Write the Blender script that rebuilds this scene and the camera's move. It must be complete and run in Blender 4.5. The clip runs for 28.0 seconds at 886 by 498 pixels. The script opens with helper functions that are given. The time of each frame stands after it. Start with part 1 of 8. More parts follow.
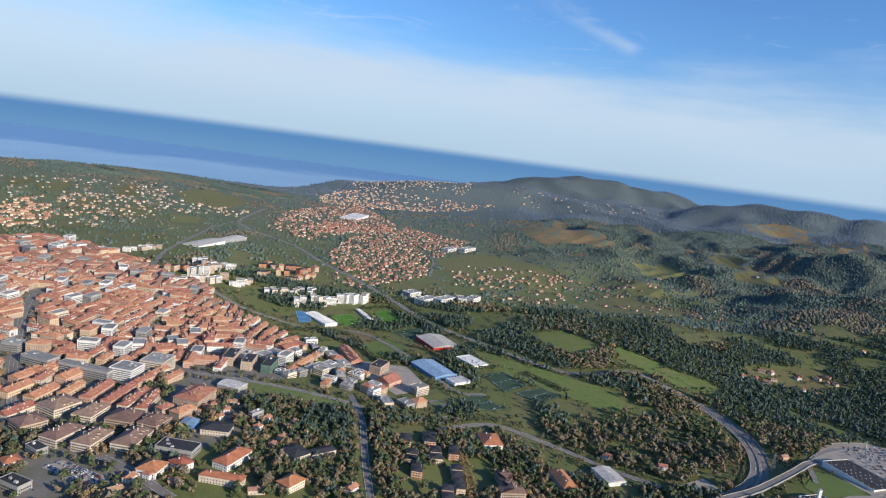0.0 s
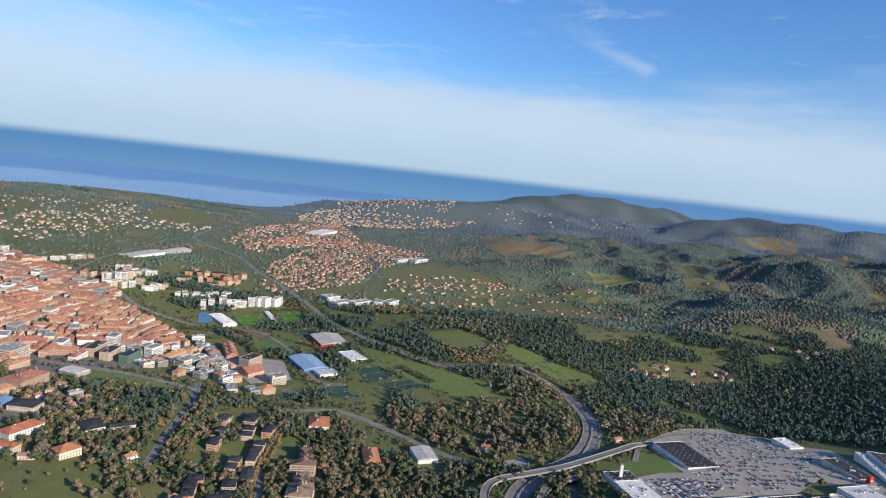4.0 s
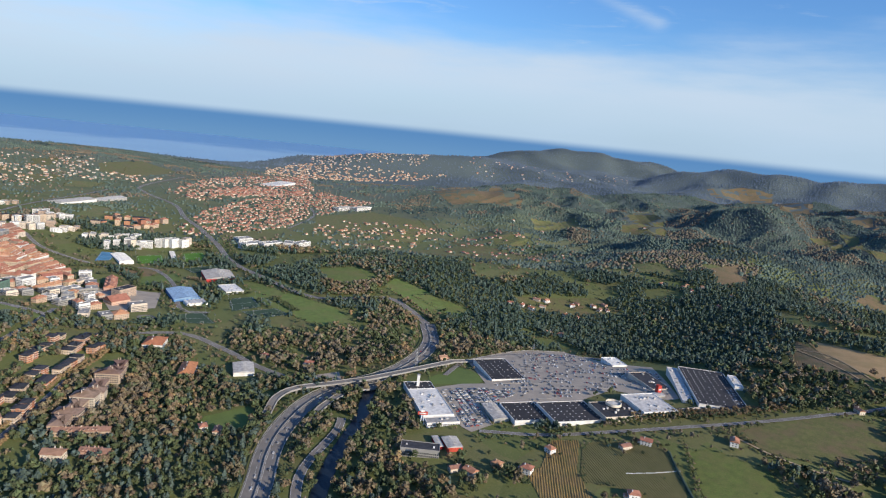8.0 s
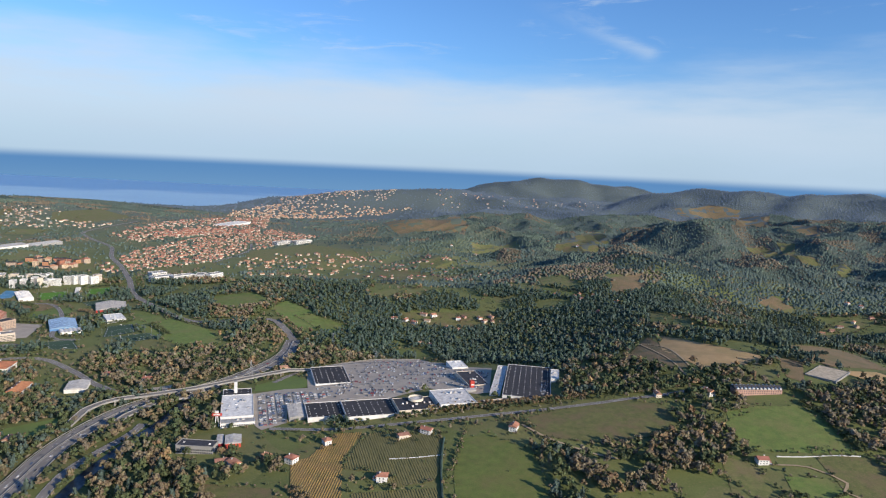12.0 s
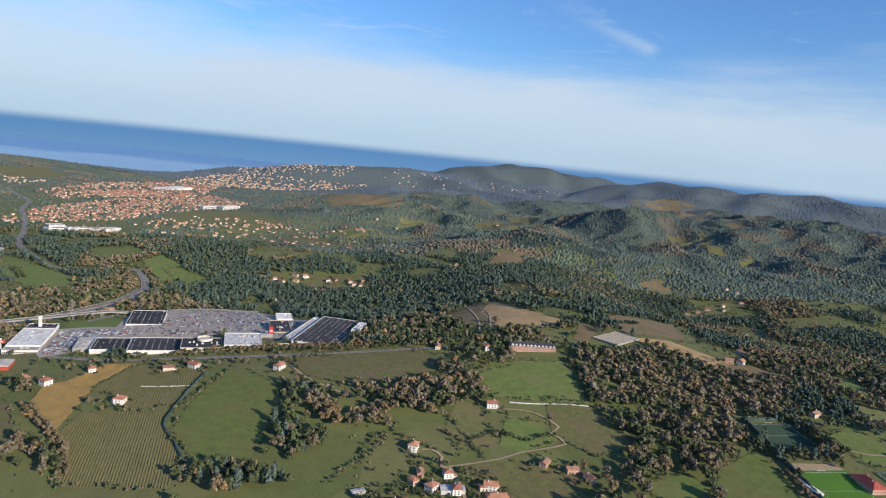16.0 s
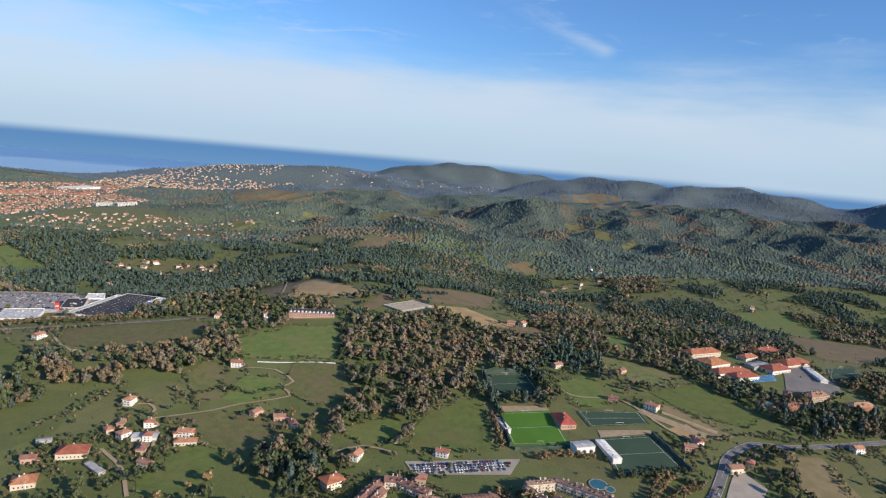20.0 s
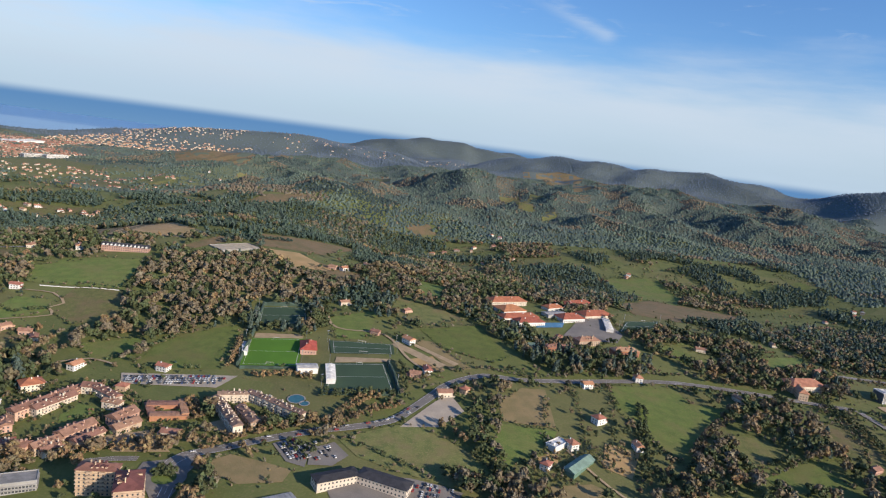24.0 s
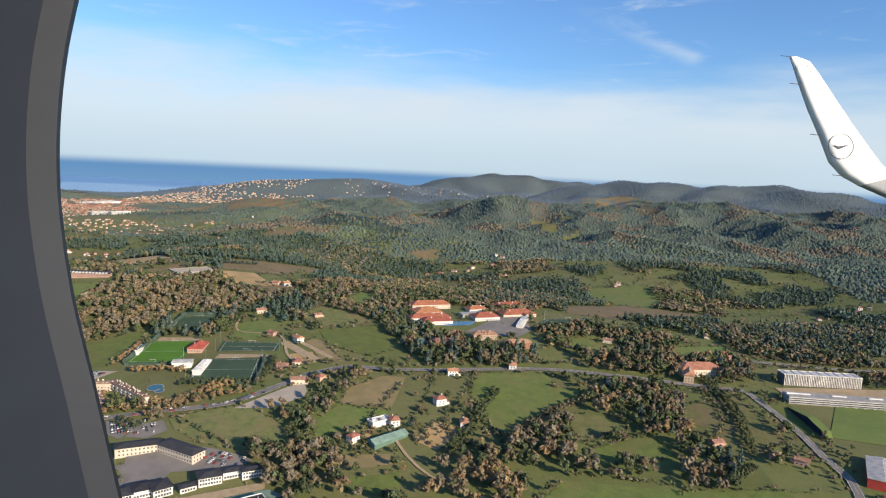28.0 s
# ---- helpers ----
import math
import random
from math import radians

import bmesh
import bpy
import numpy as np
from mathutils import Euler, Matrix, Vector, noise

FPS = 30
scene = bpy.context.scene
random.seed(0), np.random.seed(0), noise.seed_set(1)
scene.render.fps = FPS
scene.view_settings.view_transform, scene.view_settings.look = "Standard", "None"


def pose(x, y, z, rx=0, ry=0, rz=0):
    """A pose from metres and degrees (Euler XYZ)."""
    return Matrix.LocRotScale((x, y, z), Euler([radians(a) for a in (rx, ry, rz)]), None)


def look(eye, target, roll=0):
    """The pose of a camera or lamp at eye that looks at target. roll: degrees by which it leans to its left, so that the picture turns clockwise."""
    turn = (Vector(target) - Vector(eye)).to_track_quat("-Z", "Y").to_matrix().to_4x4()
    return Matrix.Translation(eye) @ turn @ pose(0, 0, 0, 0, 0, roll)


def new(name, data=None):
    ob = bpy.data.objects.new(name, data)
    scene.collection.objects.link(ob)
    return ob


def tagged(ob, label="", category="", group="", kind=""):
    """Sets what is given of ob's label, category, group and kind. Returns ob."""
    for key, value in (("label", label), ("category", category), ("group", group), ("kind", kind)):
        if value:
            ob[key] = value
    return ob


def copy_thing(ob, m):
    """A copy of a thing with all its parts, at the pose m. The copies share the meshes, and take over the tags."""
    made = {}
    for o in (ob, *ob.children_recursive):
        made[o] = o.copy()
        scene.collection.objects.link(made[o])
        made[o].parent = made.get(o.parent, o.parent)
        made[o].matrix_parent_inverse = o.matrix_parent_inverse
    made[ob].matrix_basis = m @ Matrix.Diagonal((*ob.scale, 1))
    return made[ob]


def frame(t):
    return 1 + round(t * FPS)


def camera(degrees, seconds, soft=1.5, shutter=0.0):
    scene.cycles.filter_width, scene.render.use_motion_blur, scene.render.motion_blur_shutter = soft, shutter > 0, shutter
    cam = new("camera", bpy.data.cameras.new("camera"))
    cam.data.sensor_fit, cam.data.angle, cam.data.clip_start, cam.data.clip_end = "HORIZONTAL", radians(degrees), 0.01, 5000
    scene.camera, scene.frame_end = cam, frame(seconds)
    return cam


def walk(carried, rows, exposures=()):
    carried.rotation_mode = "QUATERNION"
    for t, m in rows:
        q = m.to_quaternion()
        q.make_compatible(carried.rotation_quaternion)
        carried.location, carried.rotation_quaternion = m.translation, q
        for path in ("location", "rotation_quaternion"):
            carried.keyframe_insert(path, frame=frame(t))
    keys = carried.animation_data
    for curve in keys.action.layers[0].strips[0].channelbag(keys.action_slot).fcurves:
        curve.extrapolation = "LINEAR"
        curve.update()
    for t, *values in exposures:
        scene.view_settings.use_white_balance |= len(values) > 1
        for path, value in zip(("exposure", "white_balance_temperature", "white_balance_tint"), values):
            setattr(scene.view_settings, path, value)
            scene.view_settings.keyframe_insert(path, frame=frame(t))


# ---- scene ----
cam = camera(69.0, 28.0, soft=1.15)
# seconds, place in metres, turn in degrees
PATH = [
    (0, 0.00, -0.00, 225.00, 80.83, -7.40, 0.85),
    (0.5, 19.32, -2.13, 223.98, 81.57, -7.25, 1.52),
    (1, 38.63, -4.27, 222.96, 82.53, -7.37, 2.02),
    (1.5, 57.94, -6.41, 221.93, 83.01, -6.99, 2.37),
    (2, 77.24, -8.55, 220.89, 83.66, -6.58, 2.92),
    (2.5, 96.54, -10.70, 219.84, 83.92, -6.34, 3.15),
    (3, 115.83, -12.85, 218.79, 83.95, -6.06, 3.00),
    (3.5, 135.11, -15.01, 217.73, 83.37, -6.41, 2.34),
    (5.5, 212.18, -23.67, 213.41, 81.80, -5.74, 3.19),
    (6, 231.43, -25.85, 212.31, 81.08, -5.48, 3.40),
    (6.5, 250.67, -28.03, 211.20, 80.09, -5.31, 3.50),
    (7, 269.90, -30.22, 210.09, 79.25, -5.35, 3.38),
    (7.5, 289.12, -32.41, 208.96, 78.96, -5.66, 3.13),
    (8, 308.33, -34.60, 207.83, 79.16, -5.75, 3.13),
    (8.5, 327.53, -36.80, 206.70, 79.53, -5.38, 3.15),
    (9, 346.72, -39.00, 205.55, 80.80, -4.73, 2.55),
    (9.5, 365.90, -41.21, 204.39, 81.63, -3.96, 2.58),
    (10, 385.08, -43.42, 203.23, 81.84, -3.40, 2.75),
    (10.5, 404.23, -45.64, 202.06, 82.03, -3.02, 2.96),
    (11, 423.38, -47.86, 200.88, 82.14, -3.43, 2.89),
    (11.5, 442.52, -50.08, 199.70, 82.38, -2.81, 2.87),
    (12, 461.64, -52.31, 198.50, 82.49, -2.70, 3.09),
    (12.5, 480.75, -54.54, 197.30, 82.66, -3.39, 2.50),
    (14.5, 557.06, -63.52, 192.40, 80.16, -4.63, 2.08),
    (15, 576.10, -65.77, 191.16, 80.20, -4.87, 2.24),
    (15.5, 595.13, -68.03, 189.90, 80.60, -5.37, 2.44),
    (16, 614.14, -70.30, 188.64, 81.22, -5.80, 2.52),
    (16.5, 633.14, -72.56, 187.37, 82.62, -5.55, 1.83),
    (17, 652.12, -74.84, 186.09, 83.04, -5.39, 2.22),
    (17.5, 671.08, -77.11, 184.81, 83.26, -5.29, 1.53),
    (18, 690.03, -79.40, 183.51, 83.33, -5.61, 0.00),
    (18.5, 708.96, -81.68, 182.20, 83.19, -5.25, -0.33),
    (19, 727.88, -83.97, 180.89, 83.09, -5.02, -0.87),
    (19.5, 746.77, -86.27, 179.57, 82.35, -4.55, -0.78),
    (20, 765.65, -88.57, 178.24, 81.78, -5.01, -0.82),
    (20.5, 784.51, -90.87, 176.90, 81.42, -6.16, -1.87),
    (21, 803.36, -93.18, 175.55, 81.19, -7.33, -2.37),
    (21.5, 822.18, -95.50, 174.19, 80.95, -8.16, -2.53),
    (23.5, 897.28, -104.80, 168.67, 80.01, -7.01, -1.16),
    (24, 916.00, -107.14, 167.27, 80.00, -7.42, -1.13),
    (24.5, 934.70, -109.48, 165.85, 79.80, -7.45, -0.99),
    (25, 953.38, -111.82, 164.43, 79.24, -8.08, -0.92),
    (25.5, 972.04, -114.17, 163.00, 78.46, -8.65, -0.73),
    (26, 990.68, -116.53, 161.56, 78.31, -9.32, -0.78),
    (26.5, 1009.29, -118.89, 160.11, 78.47, -9.04, -0.69),
    (27, 1027.89, -121.26, 158.65, 80.17, -5.34, 4.96),
    (27.5, 1046.45, -123.63, 157.19, 82.39, -1.73, 9.44),
    (28, 1065.00, -126.00, 155.71, 82.86, -2.75, 6.51),
]
walk(cam, [(t, pose(*row)) for t, *row in PATH], [(0, 0.25, 6230, 11), (8, 0.25, 6280, 11), (16, 0.25, 6380, 12), (22, 0.26, 6450, 12), (26, 0.28, 6650, 13), (27, 0.18, 6650, 12), (28, 0.42, 6900, 11)])

# ---- sky, sun and exposure ----
SUN_TO = Vector((0.80, -0.60, 0.0)).normalized()
SUN_UP = 21.0
world = bpy.data.worlds.new("sky")
scene.world = world
world.use_nodes = True
wn, wl = world.node_tree.nodes, world.node_tree.links
wn.clear()


def wnode(kind, **values):
    n = wn.new(kind)
    for key, v in values.items():
        n.inputs[key].default_value = v
    return n


def wmath(op, a, b=None, clamp=False):
    n = wn.new("ShaderNodeMath")
    n.operation, n.use_clamp = op, clamp
    for i, v in enumerate((a, b)):
        if v is None:
            continue
        if isinstance(v, (int, float)):
            n.inputs[i].default_value = v
        else:
            wl.new(v, n.inputs[i])
    return n.outputs[0]


def wmix(fac, a, b):
    n = wn.new("ShaderNodeMix")
    n.data_type = "RGBA"
    for sock, v in ((n.inputs[0], fac), (n.inputs[6], a), (n.inputs[7], b)):
        if isinstance(v, (int, float, tuple)):
            sock.default_value = v
        else:
            wl.new(v, sock)
    return n.outputs[2]


def wstep(v, lo, hi):
    n = wn.new("ShaderNodeMapRange")
    n.interpolation_type = "SMOOTHSTEP"
    n.inputs[1].default_value, n.inputs[2].default_value = lo, hi
    wl.new(v, n.inputs[0])
    return n.outputs[0]


sky = wn.new("ShaderNodeTexSky")
sky.sky_type, sky.sun_disc = "NISHITA", False
sky.sun_elevation, sky.sun_rotation = radians(SUN_UP), math.atan2(SUN_TO.x, SUN_TO.y)
sky.air_density, sky.dust_density, sky.ozone_density = 1.0, 0.6, 2.5
sky_out = wn.new("ShaderNodeVectorMath")
sky_out.operation = "MULTIPLY"
sky_out.inputs[1].default_value = (0.0735, 0.1085, 0.152)
wl.new(sky.outputs[0], sky_out.inputs[0])
coords = wn.new("ShaderNodeTexCoord")
parts = wn.new("ShaderNodeSeparateXYZ")
wl.new(coords.outputs["Generated"], parts.inputs[0])
up = parts.outputs[2]
stretch = wn.new("ShaderNodeVectorMath")
stretch.operation = "MULTIPLY"
stretch.inputs[1].default_value = (1.6, 1.6, 9.0)
wl.new(coords.outputs["Generated"], stretch.inputs[0])
veil = wnode("ShaderNodeTexNoise", Scale=1.7, Detail=6.0, Roughness=0.55)
wl.new(stretch.outputs[0], veil.inputs["Vector"])
wisp = wnode("ShaderNodeTexNoise", Scale=5.0, Detail=8.0, Roughness=0.62, Distortion=0.6)
wl.new(stretch.outputs[0], wisp.inputs["Vector"])
# a bank of thin cloud over the sea, brighter in its middle, with an uneven upper edge
lift = wmath("ADD", up, wmath("MULTIPLY", wmath("SUBTRACT", veil.outputs["Fac"], 0.5), -0.15))
bank = wmath("SUBTRACT", 1.0, wstep(lift, 0.075, 0.175))
bank = wmath("MULTIPLY", bank, wmath("ADD", 0.70, wmath("MULTIPLY", veil.outputs["Fac"], 0.40)), True)
streak = wmath("MULTIPLY", wstep(wisp.outputs["Fac"], 0.54, 0.80), wmath("SUBTRACT", 0.50, wstep(up, 0.2, 0.5)), True)
cloud = wmath("MAXIMUM", bank, streak)


def wdot(direction):
    n = wn.new("ShaderNodeVectorMath")
    n.operation = "DOT_PRODUCT"
    n.inputs[1].default_value = direction
    wl.new(coords.outputs["Generated"], n.inputs[0])
    return n.outputs["Value"]


# one long combed wisp that slants down across the blue
wisp_a, wisp_b = Vector((0.06, 0.970, 0.240)).normalized(), Vector((0.249, 0.955, 0.160)).normalized()
across = wdot(wisp_a.cross(wisp_b).normalized())
along = wdot((wisp_b - wisp_a).normalized())
sway = wmath("ADD", across, wmath("MULTIPLY", wmath("SUBTRACT", wisp.outputs["Fac"], 0.5), 0.03))
band = wmath("SUBTRACT", 1.0, wstep(wmath("ABSOLUTE", sway), 0.0, 0.017))
ends = wmath("MULTIPLY", wstep(along, -0.13, 0.07), wmath("SUBTRACT", 1.0, wstep(along, 0.082, 0.11)))
band = wmath("MULTIPLY", wmath("MULTIPLY", band, ends), wmath("MULTIPLY", wstep(wisp.outputs["Fac"], 0.3, 0.66), 0.42))
cloud = wmath("MAXIMUM", cloud, band)
white = wmix(wstep(up, 0.0, 0.085), (0.46, 0.598, 0.725, 1), (0.555, 0.655, 0.755, 1))
above = wmix(cloud, sky_out.outputs[0], white)
# the far sea, past the end of the modelled water, up to the horizon
below = wmix(wstep(up, -0.05, -0.011), (0.140, 0.290, 0.490, 1), (0.103, 0.246, 0.472, 1))
full = wmix(wstep(up, -0.0165, -0.002), below, above)
bg = wnode("ShaderNodeBackground", Strength=0.91)
wl.new(full, bg.inputs[0])
wl.new(bg.outputs[0], wn.new("ShaderNodeOutputWorld").inputs[0])

sun = new("sun", bpy.data.lights.new("sun", "SUN"))
sun.data.energy, sun.data.angle, sun.data.color = 5.0, radians(0.6), (1.0, 0.86, 0.67)
sun.matrix_world = look(SUN_TO * math.cos(radians(SUN_UP)) * 900 + Vector((0, 0, 900 * math.sin(radians(SUN_UP)))), (0, 0, 0))


# ---- materials ----
MATS = {}


def material(name, colour, second=None, size=4.0, rough=0.85, bump=0.15, fine=0.6, metal=0.0, third=None, island=0.0, obj=0.0, share=(0.4, 0.62), wide=None):
    """A surface of two or three tones: patches of the given size in metres, finer grain in them, and relief."""
    m = bpy.data.materials.new(name)
    m.use_nodes = True
    t, l = m.node_tree.nodes, m.node_tree.links
    shader = t["Principled BSDF"]
    shader.inputs["Roughness"].default_value, shader.inputs["Metallic"].default_value = rough, metal
    shader.inputs["Specular IOR Level"].default_value = 0.3
    geo = t.new("ShaderNodeNewGeometry")
    big = t.new("ShaderNodeTexNoise")
    big.inputs["Scale"].default_value, big.inputs["Detail"].default_value = 1.0 / size, 4.0
    l.new(geo.outputs["Position"], big.inputs["Vector"])
    small = t.new("ShaderNodeTexNoise")
    small.inputs["Scale"].default_value, small.inputs["Detail"].default_value = 1.0 / fine, 3.0
    l.new(geo.outputs["Position"], small.inputs["Vector"])
    ramp = t.new("ShaderNodeMapRange")
    ramp.inputs[1].default_value, ramp.inputs[2].default_value = share
    l.new(big.outputs["Fac"], ramp.inputs[0])
    mix = t.new("ShaderNodeMix")
    mix.data_type = "RGBA"
    second = second or tuple(c * 0.72 for c in colour)
    mix.inputs[6].default_value, mix.inputs[7].default_value = (*colour, 1), (*second, 1)
    l.new(ramp.outputs[0], mix.inputs[0])
    last = mix.outputs[2]
    if third:
        cut = t.new("ShaderNodeMapRange")
        cut.inputs[1].default_value, cut.inputs[2].default_value = 0.56, 0.7
        l.new(small.outputs["Fac"], cut.inputs[0])
        more = t.new("ShaderNodeMix")
        more.data_type = "RGBA"
        more.inputs[7].default_value = (*third, 1)
        l.new(cut.outputs[0], more.inputs[0]), l.new(last, more.inputs[6])
        last = more.outputs[2]
    if wide:
        # broad patches of worn or rank growth
        broad = t.new("ShaderNodeTexNoise")
        broad.inputs["Scale"].default_value, broad.inputs["Detail"].default_value, broad.inputs["Roughness"].default_value = 1.0 / wide[0], 6.0, 0.62
        l.new(geo.outputs["Position"], broad.inputs["Vector"])
        reach = t.new("ShaderNodeMapRange")
        reach.inputs[1].default_value, reach.inputs[2].default_value, reach.inputs[4].default_value = 0.46, 0.66, 0.8
        l.new(broad.outputs["Fac"], reach.inputs[0])
        worn = t.new("ShaderNodeMix")
        worn.data_type = "RGBA"
        worn.inputs[7].default_value = (*wide[1], 1)
        l.new(reach.outputs[0], worn.inputs[0]), l.new(last, worn.inputs[6])
        last = worn.outputs[2]
    hue = t.new("ShaderNodeHueSaturation")
    value = t.new("ShaderNodeMapRange")
    value.inputs[3].default_value, value.inputs[4].default_value = 0.78, 1.22
    l.new(small.outputs["Fac"], value.inputs[0])
    out = value.outputs[0]
    for amount, source in ((island, geo.outputs["Random Per Island"]), (obj, None)):
        if not amount:
            continue
        if source is None:
            info = t.new("ShaderNodeObjectInfo")
            source = info.outputs["Random"]
        spread = t.new("ShaderNodeMapRange")
        spread.inputs[3].default_value, spread.inputs[4].default_value = 1 - amount, 1 + amount
        l.new(source, spread.inputs[0])
        times = t.new("ShaderNodeMath")
        times.operation = "MULTIPLY"
        l.new(out, times.inputs[0]), l.new(spread.outputs[0], times.inputs[1])
        out = times.outputs[0]
        tint = t.new("ShaderNodeMapRange")
        tint.inputs[3].default_value, tint.inputs[4].default_value = 0.5 - amount * 0.07, 0.5 + amount * 0.07
        l.new(source, tint.inputs[0]), l.new(tint.outputs[0], hue.inputs["Hue"])
    l.new(out, hue.inputs["Value"]), l.new(last, hue.inputs["Color"])
    l.new(hue.outputs[0], shader.inputs["Base Color"])
    if bump:
        b = t.new("ShaderNodeBump")
        b.inputs["Strength"].default_value, b.inputs["Distance"].default_value = bump, fine
        l.new(small.outputs["Fac"], b.inputs["Height"]), l.new(b.outputs[0], shader.inputs["Normal"])
    MATS[name] = m
    return m


def ground_material():
    """Open country: a patchwork of pastures, rough grass and bare plots, each with its own tone."""
    m = material("country", (0.140, 0.160, 0.053), (0.108, 0.130, 0.044), 12, 0.95, 0.15, 1.2, third=(0.167, 0.136, 0.069))
    t, l = m.node_tree.nodes, m.node_tree.links
    geo = next(n for n in t if n.type == "NEW_GEOMETRY")
    hue = next(n for n in t if n.type == "HUE_SAT")
    warp = t.new("ShaderNodeTexNoise")
    warp.inputs["Scale"].default_value = 0.012
    l.new(geo.outputs["Position"], warp.inputs["Vector"])
    push = t.new("ShaderNodeVectorMath")
    push.operation = "MULTIPLY_ADD"
    push.inputs[1].default_value = (60, 60, 0)
    l.new(warp.outputs["Color"], push.inputs[0]), l.new(geo.outputs["Position"], push.inputs[2])
    cells = t.new("ShaderNodeTexVoronoi")
    cells.inputs["Scale"].default_value = 0.022
    l.new(push.outputs[0], cells.inputs["Vector"])
    pick = t.new("ShaderNodeSeparateColor")
    l.new(cells.outputs["Color"], pick.inputs[0])
    tones = t.new("ShaderNodeValToRGB")
    tones.color_ramp.interpolation = "CONSTANT"
    e = tones.color_ramp.elements
    e[0].color = (0.122, 0.144, 0.043, 1)
    e[1].position, e[1].color = 0.3, (0.155, 0.164, 0.057, 1)
    for at, c in ((0.5, (0.102, 0.120, 0.038, 1)), (0.68, (0.172, 0.156, 0.067, 1)), (0.8, (0.165, 0.158, 0.066, 1)), (0.87, (0.145, 0.130, 0.058, 1))):
        el = e.new(at)
        el.color = c
    l.new(pick.outputs[0], tones.inputs[0])
    old = hue.inputs["Color"].links[0].from_socket
    both = t.new("ShaderNodeMix")
    both.data_type = "RGBA"
    both.inputs[0].default_value = 0.45
    l.new(old, both.inputs[6]), l.new(tones.outputs[0], both.inputs[7])
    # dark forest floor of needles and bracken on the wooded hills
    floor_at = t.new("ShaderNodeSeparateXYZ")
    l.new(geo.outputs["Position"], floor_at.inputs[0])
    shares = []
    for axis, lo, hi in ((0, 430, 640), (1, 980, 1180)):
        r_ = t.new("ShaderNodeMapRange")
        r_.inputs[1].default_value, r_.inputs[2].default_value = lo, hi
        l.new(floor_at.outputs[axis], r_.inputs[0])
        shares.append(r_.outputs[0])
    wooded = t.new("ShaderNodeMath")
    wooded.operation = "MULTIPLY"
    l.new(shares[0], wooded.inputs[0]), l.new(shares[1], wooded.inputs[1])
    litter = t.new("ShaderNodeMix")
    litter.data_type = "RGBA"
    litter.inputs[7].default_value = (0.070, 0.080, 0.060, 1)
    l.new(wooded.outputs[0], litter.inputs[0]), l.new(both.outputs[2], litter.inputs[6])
    # painted haze: the ground turns blue-grey towards the coastal hills
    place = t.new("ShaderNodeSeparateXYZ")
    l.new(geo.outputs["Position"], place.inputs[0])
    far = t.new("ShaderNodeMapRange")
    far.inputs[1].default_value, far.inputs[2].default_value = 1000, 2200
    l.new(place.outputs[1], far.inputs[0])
    haze_tone = t.new("ShaderNodeMix")
    haze_tone.data_type = "RGBA"
    haze_tone.inputs[7].default_value = (0.108, 0.138, 0.134, 1)
    l.new(far.outputs[0], haze_tone.inputs[0]), l.new(litter.outputs[2], haze_tone.inputs[6]), l.new(haze_tone.outputs[2], hue.inputs["Color"])
    return m


SEA_LINE, SEA_CUT = (-0.3, 0.95, 0.0), 4150.0


def sea_material():
    """Open water with paler drifts near the coast."""
    m = material("sea", (0.275, 0.425, 0.545), (0.235, 0.38, 0.515), 420, 0.35, 0.12, 14)
    t, l = m.node_tree.nodes, m.node_tree.links
    geo = next(n for n in t if n.type == "NEW_GEOMETRY")
    hue = next(n for n in t if n.type == "HUE_SAT")
    # pale shallows and sediment give way to deep water
    dot = t.new("ShaderNodeVectorMath")
    dot.operation = "DOT_PRODUCT"
    dot.inputs[1].default_value = SEA_LINE
    l.new(geo.outputs["Position"], dot.inputs[0])
    warp = t.new("ShaderNodeTexNoise")
    warp.inputs["Scale"].default_value = 0.003
    l.new(geo.outputs["Position"], warp.inputs["Vector"])
    total = t.new("ShaderNodeMath")
    total.operation = "MULTIPLY_ADD"
    total.inputs[1].default_value = 700
    l.new(warp.outputs["Fac"], total.inputs[0]), l.new(dot.outputs["Value"], total.inputs[2])
    cut = t.new("ShaderNodeMapRange")
    cut.inputs[1].default_value, cut.inputs[2].default_value = SEA_CUT, SEA_CUT + 300
    l.new(total.outputs[0], cut.inputs[0])
    deep = t.new("ShaderNodeMix")
    deep.data_type = "RGBA"
    deep.inputs[7].default_value = (0.095, 0.225, 0.415, 1)
    l.new(hue.inputs["Color"].links[0].from_socket, deep.inputs[6]), l.new(cut.outputs[0], deep.inputs[0]), l.new(deep.outputs[2], hue.inputs["Color"])
    t["Principled BSDF"].inputs["Specular IOR Level"].default_value = 0.5
    return m


ground_material(), sea_material()
material("meadow", (0.140, 0.186, 0.046), (0.102, 0.142, 0.037), 5.5, 0.95, 0.25, 0.8, third=(0.165, 0.158, 0.056), share=(0.36, 0.66), obj=0.15, wide=(24, (0.165, 0.158, 0.058)))
material("pasture", (0.162, 0.169, 0.058), (0.110, 0.127, 0.043), 4.5, 0.95, 0.3, 0.8, third=(0.195, 0.160, 0.075), share=(0.36, 0.66), obj=0.15, wide=(15, (0.186, 0.141, 0.075)))
material("lawn", (0.14, 0.19, 0.05), (0.12, 0.165, 0.045), 16, 0.95, 0.12, 0.8)
material("rough", (0.205, 0.150, 0.080), (0.23, 0.155, 0.085), 9, 0.95, 0.3, 1.2, third=(0.12, 0.115, 0.055), wide=(16, (0.13, 0.125, 0.055)))
material("brown", (0.47, 0.315, 0.155), (0.40, 0.265, 0.125), 14, 0.95, 0.25, 0.9, third=(0.34, 0.245, 0.11), wide=(22, (0.33, 0.245, 0.11)))
